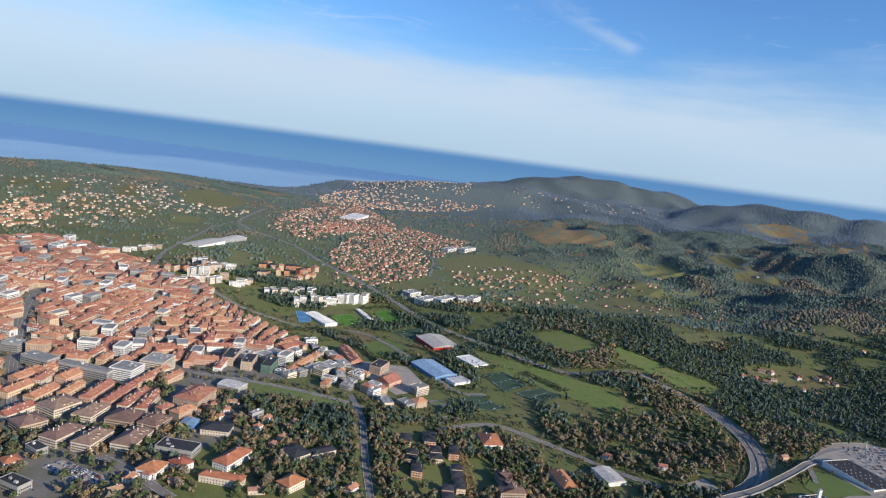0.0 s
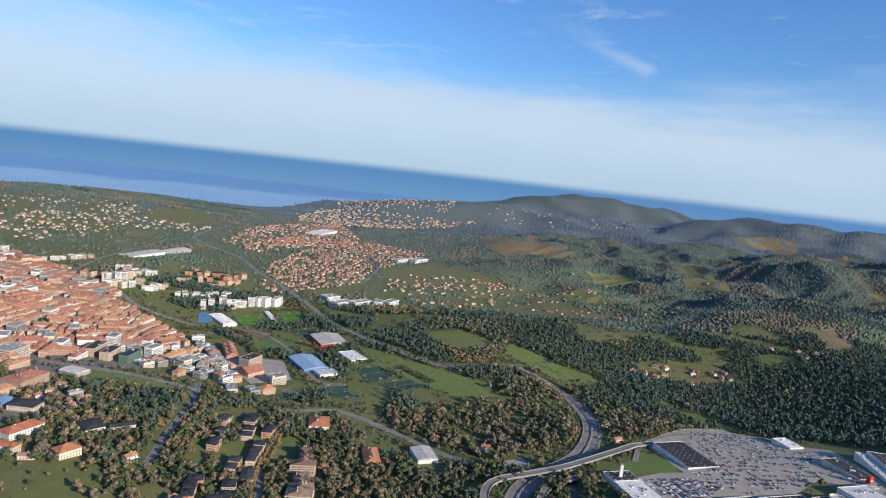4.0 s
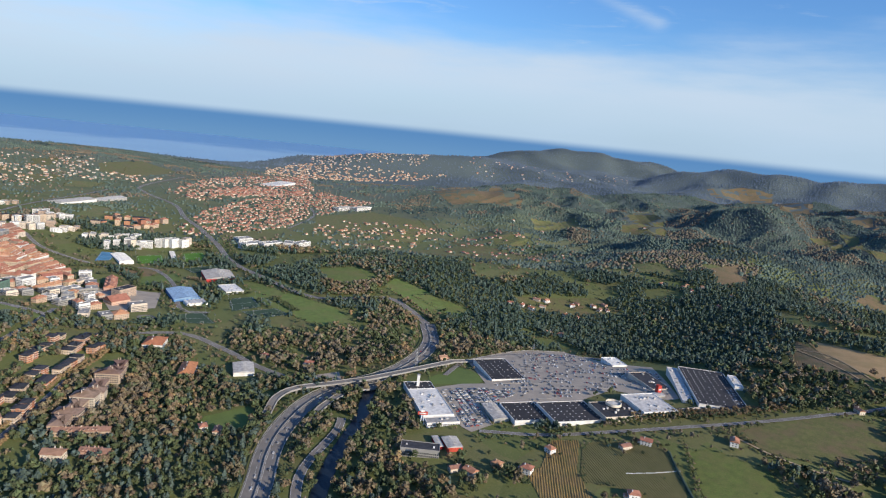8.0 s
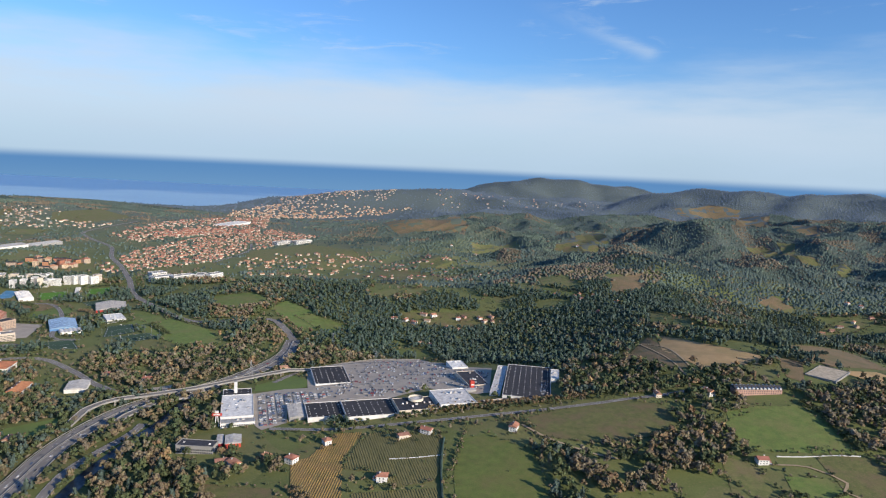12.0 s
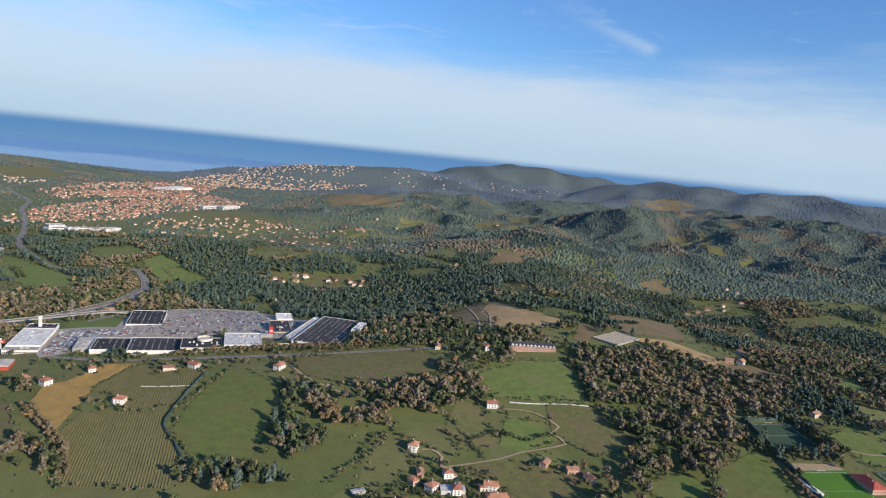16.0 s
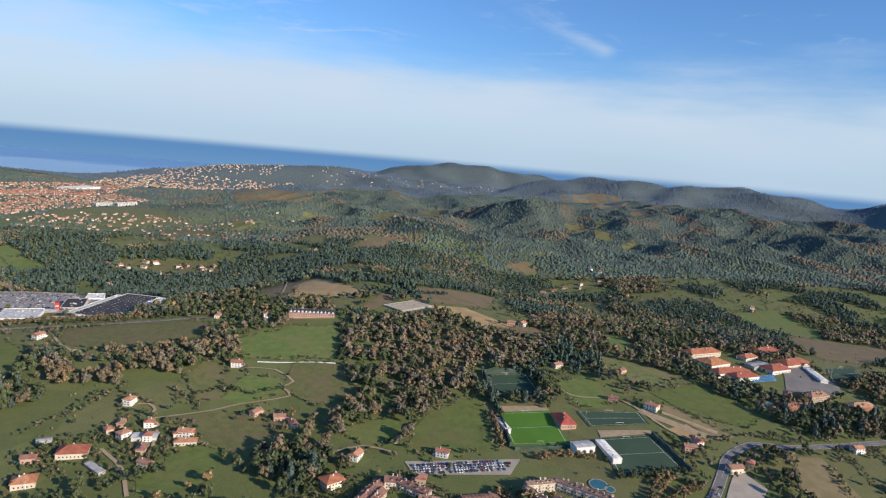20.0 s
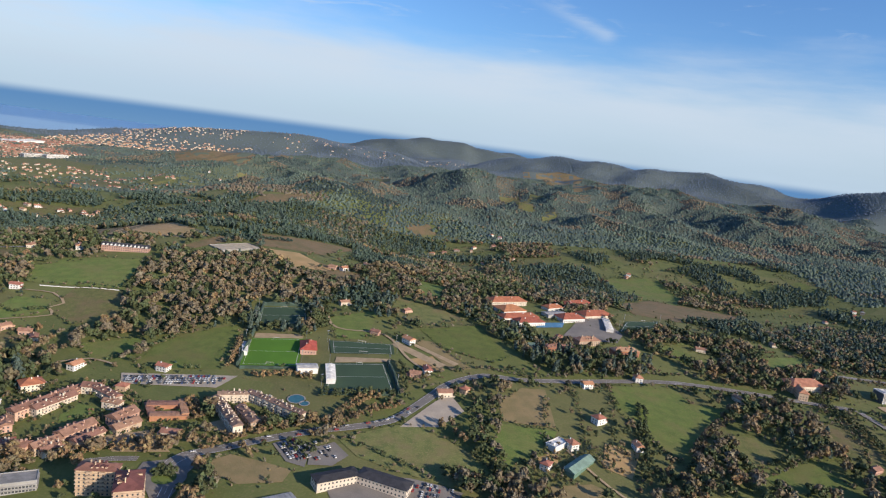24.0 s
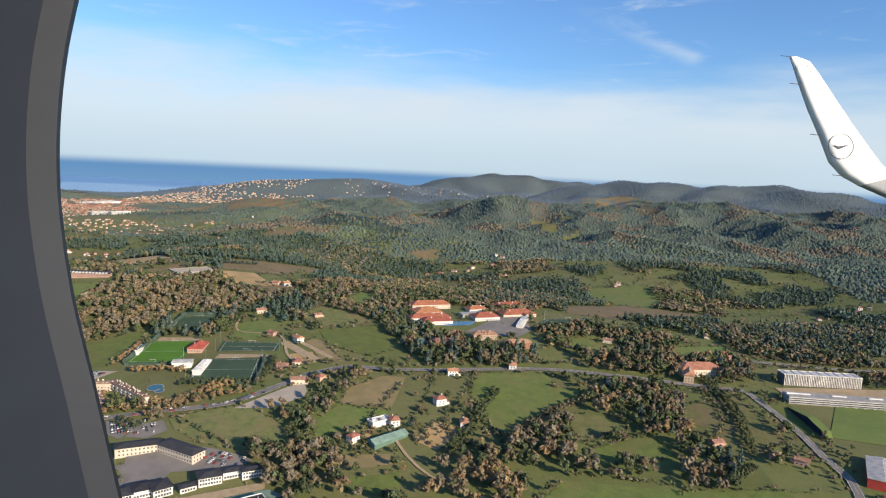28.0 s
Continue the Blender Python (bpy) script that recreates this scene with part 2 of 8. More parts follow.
material("stubble", (0.27, 0.205, 0.105), (0.215, 0.175, 0.085), 8, 0.95, 0.3, 0.8, third=(0.19, 0.165, 0.075))
material("vines_gold", (0.235, 0.17, 0.085), (0.17, 0.155, 0.065), 9, 0.95, 0.2, 0.8)
material("vines", (0.185, 0.168, 0.075), (0.155, 0.147, 0.062), 9, 0.95, 0.2, 0.8)
material("vine_leaf", (0.20, 0.175, 0.065), (0.165, 0.15, 0.055), 6, 0.9, 0.2, 0.5)
material("vine_gold", (0.36, 0.235, 0.075), (0.27, 0.185, 0.065), 6, 0.9, 0.2, 0.5)
material("asphalt", (0.225, 0.205, 0.185), (0.18, 0.167, 0.152), 9, 0.9, 0.1, 0.5)
material("concrete", (0.30, 0.29, 0.27), (0.24, 0.23, 0.215), 5, 0.9, 0.1, 0.5)
material("paving", (0.42, 0.36, 0.29), (0.35, 0.305, 0.25), 10, 0.9, 0.1, 0.6)
material("dirt", (0.40, 0.305, 0.195), (0.33, 0.25, 0.155), 3, 0.95, 0.2, 0.5)
material("town_floor", (0.21, 0.195, 0.175), (0.165, 0.16, 0.12), 14, 0.9, 0.1, 0.8)
material("paint", (0.72, 0.72, 0.70), None, 2, 0.7, 0.0)
material("turf", (0.085, 0.20, 0.022), (0.075, 0.175, 0.02), 20, 0.9, 0.1, 0.5)
material("turf_dark", (0.050, 0.088, 0.050), (0.042, 0.075, 0.045), 20, 0.9, 0.1, 0.5)
material("court_blue", (0.09, 0.25, 0.42), None, 12, 0.8, 0.05)
WALLS = {"white": (0.72, 0.71, 0.68), "cream": (0.63, 0.55, 0.45), "tan": (0.47, 0.365, 0.275), "brick": (0.42, 0.195, 0.115), "grey": (0.33, 0.325, 0.31), "pink": (0.52, 0.335, 0.26), "ochre": (0.57, 0.43, 0.30), "dark": (0.10, 0.10, 0.105), "red": (0.45, 0.055, 0.045), "blue": (0.10, 0.22, 0.42), "green": (0.10, 0.17, 0.13)}
for key, c in WALLS.items():
    material("wall_" + key, c, tuple(v * 0.86 for v in c), 5, 0.85, 0.1, 0.4, obj=0.12)
ROOFS = {"tile": (0.445, 0.205, 0.13), "bright_tile": (0.40, 0.15, 0.085), "old_tile": (0.37, 0.205, 0.14), "brown_tile": (0.25, 0.165, 0.13), "slate": (0.050, 0.050, 0.056), "felt": (0.046, 0.044, 0.046), "gravel": (0.33, 0.32, 0.30), "sheet": (0.52, 0.505, 0.48), "white_sheet": (0.74, 0.715, 0.67), "warm_tile": (0.31, 0.175, 0.125), "wine_tile": (0.21, 0.095, 0.078), "sand": (0.47, 0.385, 0.285), "blue_sheet": (0.24, 0.37, 0.52), "red_sheet": (0.44, 0.10, 0.07), "green_sheet": (0.20, 0.30, 0.25)}
for key, c in ROOFS.items():
    material("roof_" + key, c, tuple(v * 0.74 for v in c), 2.6, 0.8, 0.25, 0.45, obj=0.2)
material("pane", (0.085, 0.09, 0.10), (0.06, 0.065, 0.075), 3, 0.25, 0.0)
material("metal", (0.42, 0.43, 0.44), None, 2, 0.45, 0.0, metal=0.7)
material("trunk", (0.12, 0.085, 0.055), None, 1, 0.95, 0.3, 0.2)
material("leaf_pine", (0.060, 0.094, 0.070), (0.046, 0.075, 0.060), 45, 0.9, 0.0, 0.9, island=0.30)
material("leaf_gum", (0.081, 0.112, 0.090), (0.064, 0.092, 0.077), 50, 0.9, 0.0, 0.9, island=0.28)
material("leaf_green", (0.088, 0.106, 0.047), (0.062, 0.078, 0.037), 30, 0.9, 0.0, 0.8, island=0.36)
material("leaf_autumn", (0.182, 0.139, 0.085), (0.139, 0.116, 0.071), 30, 0.9, 0.0, 0.8, island=0.32)
material("leaf_bare", (0.196, 0.163, 0.112), (0.155, 0.133, 0.094), 30, 0.95, 0.0, 0.8, island=0.26)
# distance haze is mixed into this leaf tone: bluer and paler than near woods
material("leaf_far_haze", (0.138, 0.180, 0.222), (0.108, 0.146, 0.186), 120, 0.9, 0.0, 2.0, island=0.08)
# hill green raised above the near pines to hold some haze
material("leaf_hill_haze", (0.111, 0.151, 0.114), (0.077, 0.112, 0.093), 60, 0.9, 0.0, 1.5, island=0.14)
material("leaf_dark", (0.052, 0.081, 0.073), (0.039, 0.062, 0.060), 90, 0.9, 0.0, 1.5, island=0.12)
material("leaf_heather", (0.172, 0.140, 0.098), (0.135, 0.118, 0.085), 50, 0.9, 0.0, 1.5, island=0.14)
material("leaf_rust", (0.255, 0.172, 0.088), (0.200, 0.146, 0.082), 30, 0.9, 0.0, 0.8, island=0.32)
material("court_green", (0.17, 0.25, 0.20), (0.145, 0.22, 0.175), 8, 0.85, 0.05, 0.5)
material("pool_water", (0.05, 0.15, 0.19), (0.04, 0.13, 0.17), 3, 0.15, 0.05, 0.6)
# almost black: the shade between the banks is part of this colour
material("shaded_water", (0.012, 0.02, 0.032), (0.01, 0.016, 0.026), 6, 0.35, 0.1, 1.5)
material("glass_navy", (0.018, 0.022, 0.05), (0.014, 0.018, 0.04), 3, 0.3, 0.0)
# near gum tone lightened, the haze of the slopes put into the colour
material("leaf_slope_haze", (0.116, 0.156, 0.130), (0.084, 0.122, 0.107), 60, 0.9, 0.0, 1.5, island=0.12)
material("hedge", (0.04, 0.06, 0.02), None, 5, 0.95, 0.4, 0.5)
material("aircraft_white", (0.86, 0.85, 0.83), (0.83, 0.82, 0.80), 2, 0.35, 0.0, 0.3)
material("aircraft_grey", (0.40, 0.41, 0.42), None, 2, 0.4, 0.0, 0.3)
# colour held near black in place of the unlit cabin
material("cabin_trim", (0.010, 0.015, 0.024), (0.008, 0.012, 0.020), 0.3, 0.6, 0.0, 0.05)
material("ink", (0.02, 0.03, 0.07), None, 1, 0.5, 0.0)


# ---- the lie of the land ----
HILLS = [(-450, 2900, 12, 300, 150), (-150, 2760, 48, 220, 170), (150, 2850, 60, 260, 190), (520, 2950, 66, 320, 240), (430, 4480, 24, 150, 130), (780, 4500, 84, 280, 170), (1150, 4470, 96, 380, 180), (1500, 4420, 62, 240, 170), (1550, 3300, 112, 340, 250), (2050, 3150, 106, 380, 280), (2500, 3000, 108, 350, 300), (2950, 2500, 190, 330, 350), (300, 1770, 28, 130, 110), (1060, 1620, 52, 150, 95), (1450, 1500, 25, 180, 130)]
COAST = [(-3500, 1300), (-1500, 1750), (-1190, 1860), (-983, 2330), (-633, 2540), (-480, 2980), (-100, 3150), (100, 3600), (150, 4480), (330, 4640), (1300, 4660), (2600, 4500), (4500, 4300)]
NEAR_X, NEAR_Y, NEAR_R = np.arange(-500, 1701, 200), np.arange(50, 1051, 200), 170.0
NEAR = [0.3, -0, 0.5, 0.7, -1.7, -5.5, 4.7, 2.9, -2, 4.3, -0.2, 1.6, 9.6, 3, 13.9, 6.6, 3, 6.9, 0.8, 13.4, 8.7, 12.8, 12.1, 13.3, 20.2, 7.2, 17.3, -8.5, 9.1, 17.3, 25.8, 17.8, 21.7, 10.1, 6, 10.7, 10.7, 8.4, -11.3, 4.8, 0.5, -18.9, 30.2, 1, -1.4, -4.9, -2.4, 33.7, 8.4, 8.7, -1.5, 5.9, 18.7, 4, 17.5, -25.7, 4.3, 7.7, 3.6, 17.8, 6.2, 3.3, 3, 1, -14.7, -1.4, 29.2, 17.8, 2.4, 3.5, 2.2, 2.5]
FAR_X, FAR_Y, FAR_R = np.arange(-1600, 2601, 525), np.arange(1250, 2351, 550), 430.0
FAR = [-0.2, 23.7, 1.9, -5.8, 10.9, 13, 26.4, 26.3, 2.4, 1.8, 33.3, 1.3, -4.7, 20, 0, 47.5, 42, 5.4, 0.1, 0.8, -14.8, -23.5, 12.1, 23.1, 31.1, 6.7, 0.6]
SEA = -40.0


def land(x, y):
    """Height of the ground, from broad swells on two grids, single hills and the coast."""
    x, y = np.asarray(x, float), np.asarray(y, float)
    z = np.zeros(np.broadcast(x, y).shape)
    for xs, ys, r, weights in ((NEAR_X, NEAR_Y, NEAR_R, NEAR), (FAR_X, FAR_Y, FAR_R, FAR)):
        ex = [np.exp(-((x - a) / r) ** 2) for a in xs]
        for j, b in enumerate(ys):
            ey = np.exp(-((y - b) / r) ** 2)
            for i in range(len(xs)):
                z = z + weights[j * len(xs) + i] * ex[i] * ey
    for a, b, h, sx, sy in HILLS:
        z = z + h * np.exp(-((x - a) / sx) ** 2 - ((y - b) / sy) ** 2)
    far = np.clip((y - 880) / 420, 0, 1) * np.clip((x - 150) / 350, 0, 1)
    z = z + far * (18 * np.sin(x / 83 + 1.5 * np.sin(y / 139)) * np.sin(y / 97 + 1.2 * np.sin(x / 121)) + (6 - 3 * np.clip((y - 1500) / 500, 0, 1)) * np.sin(x / 37 + y / 61 + 1.4 * np.sin(y / 53)) * np.sin(y / 43 - x / 71))
    spur = np.clip((y - 900) / 300, 0, 1) * np.clip((2500 - y) / 500, 0, 1) * np.clip((x - 250) / 250, 0, 1)
    z = z + spur * 15 * (0.55 - np.abs(np.sin(x / 66 + 0.9 * np.sin(y / 88) + y / 210)) ** 0.8) + spur * 6 * (0.5 - np.abs(np.sin(x / 27 - y / 41 + 1.2 * np.sin(y / 35))))
    d = np.clip((y - np.interp(x, [c[0] for c in COAST], [c[1] for c in COAST]) + 60) / 160, 0, 1)
    d = d * d * (3 - 2 * d)
    return z * (1 - d) - 70 * d


def h_at(x, y):
    return float(land(x, y))


def mesh_from(name, verts, faces, mats, indices=None, smooth=False):
    me = bpy.data.meshes.new(name)
    me.from_pydata([tuple(v) for v in verts], [], faces)
    for m in mats:
        me.materials.append(MATS[m])
    if indices is not None:
        me.polygons.foreach_set("material_index", np.asarray(indices, dtype=np.int32))
    if smooth:
        me.polygons.foreach_set("use_smooth", np.ones(len(faces), dtype=bool))
    me.update()
    return me


def mesh_fast(name, verts, tris, mat):
    """A large mesh of triangles from arrays."""
    me = bpy.data.meshes.new(name)
    verts, tris = np.asarray(verts, np.float32), np.asarray(tris, np.int32)
    me.vertices.add(len(verts)), me.loops.add(tris.size), me.polygons.add(len(tris))
    me.vertices.foreach_set("co", verts.ravel())
    me.loops.foreach_set("vertex_index", tris.ravel())
    me.polygons.foreach_set("loop_start", np.arange(0, tris.size, 3, dtype=np.int32))
    me.materials.append(MATS[mat])
    me.update(calc_edges=True)
    return me


def build_ground():
    def steps(lo, hi, mid_lo, mid_hi, fine, coarse):
        a = list(np.arange(mid_lo, mid_hi + 1, fine))
        left, right, s = [], [], fine
        v = mid_lo
        while v > lo:
            s = min(s * 1.12, coarse)
            v -= s
            left.append(v)
        v, s = mid_hi, fine
        while v < hi:
            s = min(s * 1.12, coarse)
            v += s
            right.append(v)
        return np.array(left[::-1] + a + right)
    xs, ys = steps(-4200, 5200, -450, 1900, 12, 70), steps(-900, 5200, -20, 2000, 11, 45)
    gx, gy = np.meshgrid(xs, ys)
    gz = land(gx, gy)
    v = np.stack([gx.ravel(), gy.ravel(), gz.ravel()], 1)
    n = len(xs)
    i = (np.arange(len(ys) - 1)[:, None] * n + np.arange(n - 1)[None]).ravel()
    tris = np.concatenate([np.stack([i, i + 1, i + n + 1], 1), np.stack([i, i + n + 1, i + n], 1)])
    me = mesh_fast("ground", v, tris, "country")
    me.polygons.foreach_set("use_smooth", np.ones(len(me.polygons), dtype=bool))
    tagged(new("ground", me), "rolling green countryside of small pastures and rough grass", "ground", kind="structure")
    s = [(-9000, 900, SEA), (9000, 900, SEA), (9000, 9000, SEA), (-9000, 9000, SEA)]
    tagged(new("water", mesh_from("water", s, [(0, 1, 2, 3)], ["sea"])), "calm blue sea with paler drifts off the coast", "sea", kind="structure")


build_ground()

# areas kept free of trees: polygons, and lines with a half width
OPEN_AREAS, OPEN_LINES, OPEN_SPOTS, FIELD_EDGES = [], [], [], []


def drape(name, outline, mat, lift, cell=12.0):
    """A sheet of ground with the given outline, laid on the land."""
    bm = bmesh.new()
    bm.faces.new([bm.verts.new((x, y, 0)) for x, y in outline])
    bmesh.ops.triangulate(bm, faces=bm.faces[:])
    xs, ys = [p[0] for p in outline], [p[1] for p in outline]
    span = max(max(xs) - min(xs), max(ys) - min(ys))
    cell = max(cell, span / 22)
    for lo, hi, axis in ((min(xs), max(xs), 0), (min(ys), max(ys), 1)):
        for c in np.arange(lo + cell, hi, cell):
            co, no = [0, 0, 0], [0, 0, 0]
            co[axis], no[axis] = c, 1
            bmesh.ops.bisect_plane(bm, geom=bm.verts[:] + bm.edges[:] + bm.faces[:], plane_co=co, plane_no=no)
    zs = land([v.co.x for v in bm.verts], [v.co.y for v in bm.verts])
    for v, z in zip(bm.verts, zs):
        v.co.z = z + lift
    bmesh.ops.recalc_face_normals(bm, faces=bm.faces[:])
    if sum(f.normal.z for f in bm.faces) < 0:
        bmesh.ops.reverse_faces(bm, faces=bm.faces[:])
    me = bpy.data.meshes.new(name)
    bm.to_mesh(me)
    bm.free()
    me.materials.append(MATS[mat])
    return new(name, me)


def smooth_line(points, step=8.0):
    """A curve through the points, as evenly spaced places and their ways."""
    p = np.array(points, float)
    ext = np.vstack([2 * p[0] - p[1], p, 2 * p[-1] - p[-2]])
    out = []
    for k in range(1, len(ext) - 2):
        a, b, c, d = ext[k - 1:k + 3]
        n = max(2, int(np.linalg.norm(c - b) / step))
        for u in np.arange(n) / n:
            out.append(0.5 * (2 * b + (c - a) * u + (2 * a - 5 * b + 4 * c - d) * u ** 2 + (3 * b - a - 3 * c + d) * u ** 3))
    out.append(p[-1])
    out = np.array(out)
    way = np.gradient(out, axis=0)
    way /= np.linalg.norm(way, axis=1)[:, None] + 1e-9
    return out, np.stack([-way[:, 1], way[:, 0]], 1)


def ribbon(name, points, side_a, side_b, lift, mat, dashed=0, raise_by=None):
    c, n = smooth_line(points)
    a, b = c + n * side_a, c + n * side_b
    za = land(c[:, 0], c[:, 1]) + lift
    if raise_by is not None:
        za = za + raise_by(np.linspace(0, 1, len(c)))
    v = [(p[0], p[1], z) for p, z in zip(a, za)] + [(p[0], p[1], z) for p, z in zip(b, za)]
    k = len(c)
    f = [(i, i + 1, k + i + 1, k + i) for i in range(k - 1) if not dashed or i % dashed == 0]
    if side_a < side_b:
        f = [q[::-1] for q in f]
    return new(name, mesh_from(name, v, f, [mat], smooth=True)), c, n, za


def road(name, width, points):
    surface = "dirt" if name == "lane" else "asphalt"
    kind = {"motorway": "wide grey motorway with two carriageways", "far_motorway": "far motorway between trees", "lane": "narrow pale dirt lane between pastures"}.get(name, "grey asphalt road with white edge lines")
    ob, c, n, z = ribbon("road" if name != "lane" else "dirt_lane", points, -width / 2, width / 2, 0.45, surface)
    tagged(ob, kind, "road", kind="structure")
    OPEN_LINES.append((points, width / 2 + 2.5))
    if name == "lane":
        return
    lines = [(-width / 2 + 0.35, 0.16, 0), (width / 2 - 0.35, 0.16, 0)]
    lines += [(-0.55, 0.16, 0), (0.55, 0.16, 0), (-width / 4, 0.14, 2), (width / 4, 0.14, 2)] if name == "motorway" else [(0, 0.13, 2)]
    for at, w, dash in lines:
        tagged(ribbon("road_line", points, at - w / 2, at + w / 2, 0.5, "paint", dash)[0], "", "", kind="structure").parent = ob
    if name == "motorway":
        for at in (-width / 2 - 0.2, 0.0, width / 2 + 0.2):
            rail, c, n, z = ribbon("crash_barrier", points, at - 0.12, at + 0.12, 0.95, "concrete")
            solid = rail.modifiers.new("depth", "SOLIDIFY")
            solid.thickness = 0.5
            rail.parent = ob


LAND_LABELS = {"meadow": "bright green mown meadow", "pasture": "dull green grazed pasture with bare spots", "lawn": "smooth green lawn", "rough": "rough brownish scrub grass", "brown": "ploughed light brown field", "stubble": "pale stubble strip field", "vines": "green vineyard in parallel rows", "vines_gold": "golden autumn vineyard in parallel rows"}


def field(name, outline):
    ob = drape("field", outline, name, 0.22)
    tagged(ob, LAND_LABELS[name], "field", kind="structure")
    OPEN_AREAS.append(outline)
    if name in ("meadow", "pasture", "vines", "stubble"):
        FIELD_EDGES.append(outline)
    if name.startswith("vines"):
        vine_rows(ob, outline, 88 if name == "vines_gold" else 109, 1.5, "vine_gold" if name == "vines_gold" else "vine_leaf")


def vine_rows(parent, outline, ang, gap, mat):
    """Rows of vines across a field, each a low uneven hedge of its own."""
    c, s = math.cos(radians(ang)), math.sin(radians(ang))
    uv = [(c * x + s * y, -s * x + c * y) for x, y in outline]
    r = random.Random(len(outline))
    for v in np.arange(min(p[1] for p in uv) + gap / 2, max(p[1] for p in uv), gap):
        cuts = []
        for (u0, v0), (u1, v1) in zip(uv, uv[1:] + uv[:1]):
            if (v0 > v) != (v1 > v):
                cuts.append(u0 + (u1 - u0) * (v - v0) / (v1 - v0))
        cuts.sort()
        B = Builder()
        for lo, hi in zip(cuts[::2], cuts[1::2]):
            n = max(2, int((hi - lo) / 3))
            us = np.linspace(lo + 0.5, hi - 0.5, n)
            xs, ys = c * us - s * v, s * us + c * v
            zs = land(xs, ys)
            rows = []
            for x, y, z in zip(xs, ys, zs):
                w, h = r.uniform(0.22, 0.42), r.uniform(0.36, 0.6)
                rows.append([(x + s * w, y - c * w, z + 0.2), (x + s * w * 0.7, y - c * w * 0.7, z + h), (x - s * w * 0.7, y + c * w * 0.7, z + h), (x - s * w, y + c * w, z + 0.2)])
            for p, q in zip(rows, rows[1:]):
                for k in range(3):
                    B.face((p[k], q[k], q[k + 1], p[k + 1]))
        if B.f:
            ob = new("vine_row", B.mesh("vine_row", [mat]))
            ob.parent = parent


def paving(name, outline):
    ob = drape(name, outline, {"sports_court": "court_green", "bare_ground": "dirt", "school_yard": "asphalt", "staff_car_park": "asphalt", "forecourt": "asphalt", "road_junction": "asphalt"}.get(name, "paving"), {"sports_court": 0.36, "forecourt": 0.27}.get(name, 0.32))
    tagged(ob, "grey paved " + name.replace("_", " ") + " with worn asphalt", "paving", kind="structure")
    OPEN_AREAS.append(outline)


PLAY_GROUNDS = []


def pitch(name, outline):
    """A sports ground with its lines, goals and lamp masts."""
    ob = drape("sports_pitch", outline, name, 0.38)
    tagged(ob, {"turf": "bright green grass football pitch", "turf_dark": "dark green artificial turf pitch", "court_blue": "blue hard sports court"}[name], "sports pitch", kind="structure")
    OPEN_AREAS.append(outline)
    PLAY_GROUNDS.append(outline)
    a, b, c, d = [np.array(p, float) for p in outline]
    def at(u, v):
        return a + (b - a) * u + (d - a) * v + (a - b + c - d) * u * v
    m = 0.05
    for p, q in (((m, m), (1 - m, m)), ((1 - m, m), (1 - m, 1 - m)), ((1 - m, 1 - m), (m, 1 - m)), ((m, 1 - m), (m, m)), ((m, 0.5), (1 - m, 0.5))):
        tagged(ribbon("pitch_line", [at(*p), (at(*p) + at(*q)) / 2, at(*q)], -0.1, 0.1, 0.42, "paint")[0], kind="structure").parent = ob
    if name == "court_blue":
        return
    for v in (m, 1 - m):
        p = at(0.5, v)
        z = h_at(*p)
        B = Builder()
        w = (at(0.56, v) - at(0.44, v)) / 2
        for s in (-1, 1):
            B.box(p[0] + w[0] * s, p[1] + w[1] * s, z + 0.3, 0.09, 0.09, 1.4)
        B.beam((p[0] - w[0], p[1] - w[1], z + 1.65), (p[0] + w[0], p[1] + w[1], z + 1.65), 0.09)
        tagged(new("goal", B.mesh("goal", ["paint"])), "white metal football goal frame", "goal", group="football goals")
    for u in (0, 1):
        for v in (0.15, 0.85):
            p = at(u, v) + (at(u, v) - at(0.5, v)) * 0.08
            lamp_mast(p[0], p[1], 8)


class Builder:
    """Gathers boxes and faces into one mesh."""

    def __init__(self):
        self.v, self.f, self.i = [], [], []

    def face(self, pts, m=0):
        n = len(self.v)
        self.v += [tuple(p) for p in pts]
        self.f.append(tuple(range(n, n + len(pts))))
        self.i.append(m)

    def box(self, x, y, z, w, d, h, ang=0.0, m=0, bottom=True):
        c, s = math.cos(radians(ang)), math.sin(radians(ang))
        q = [(x + c * a - s * b, y + s * a + c * b) for a, b in ((-w / 2, -d / 2), (w / 2, -d / 2), (w / 2, d / 2), (-w / 2, d / 2))]
        self.prism(q, z, z + h, m, bottom)

    def prism(self, q, z0, z1, m=0, bottom=True):
        n, k = len(self.v), len(q)
        self.v += [(p[0], p[1], z0) for p in q] + [(p[0], p[1], z1) for p in q]
        sides = [(n + i, n + (i + 1) % k, n + k + (i + 1) % k, n + k + i) for i in range(k)]
        tops = [tuple(range(n + k, n + 2 * k))] + ([tuple(range(n + k - 1, n - 1, -1))] if bottom else [])
        self.f += sides + tops
        self.i += [m] * (len(sides) + len(tops))

    def beam(self, a, b, r, m=0):
        a, b = Vector(a), Vector(b)
        w = (b - a).normalized()
        u = w.orthogonal().normalized() * r
        t = w.cross(u)
        n = len(self.v)
        for p in (a, b):
            self.v += [tuple(p + u), tuple(p + t), tuple(p - u), tuple(p - t)]
        self.f += [(n, n + 1, n + 5, n + 4), (n + 1, n + 2, n + 6, n + 5), (n + 2, n + 3, n + 7, n + 6), (n + 3, n, n + 4, n + 7), (n + 3, n + 2, n + 1, n), (n + 4, n + 5, n + 6, n + 7)]
        self.i += [m] * 6

    def mesh(self, name, mats, smooth=False):
        return mesh_from(name, self.v, self.f, mats, self.i, smooth)


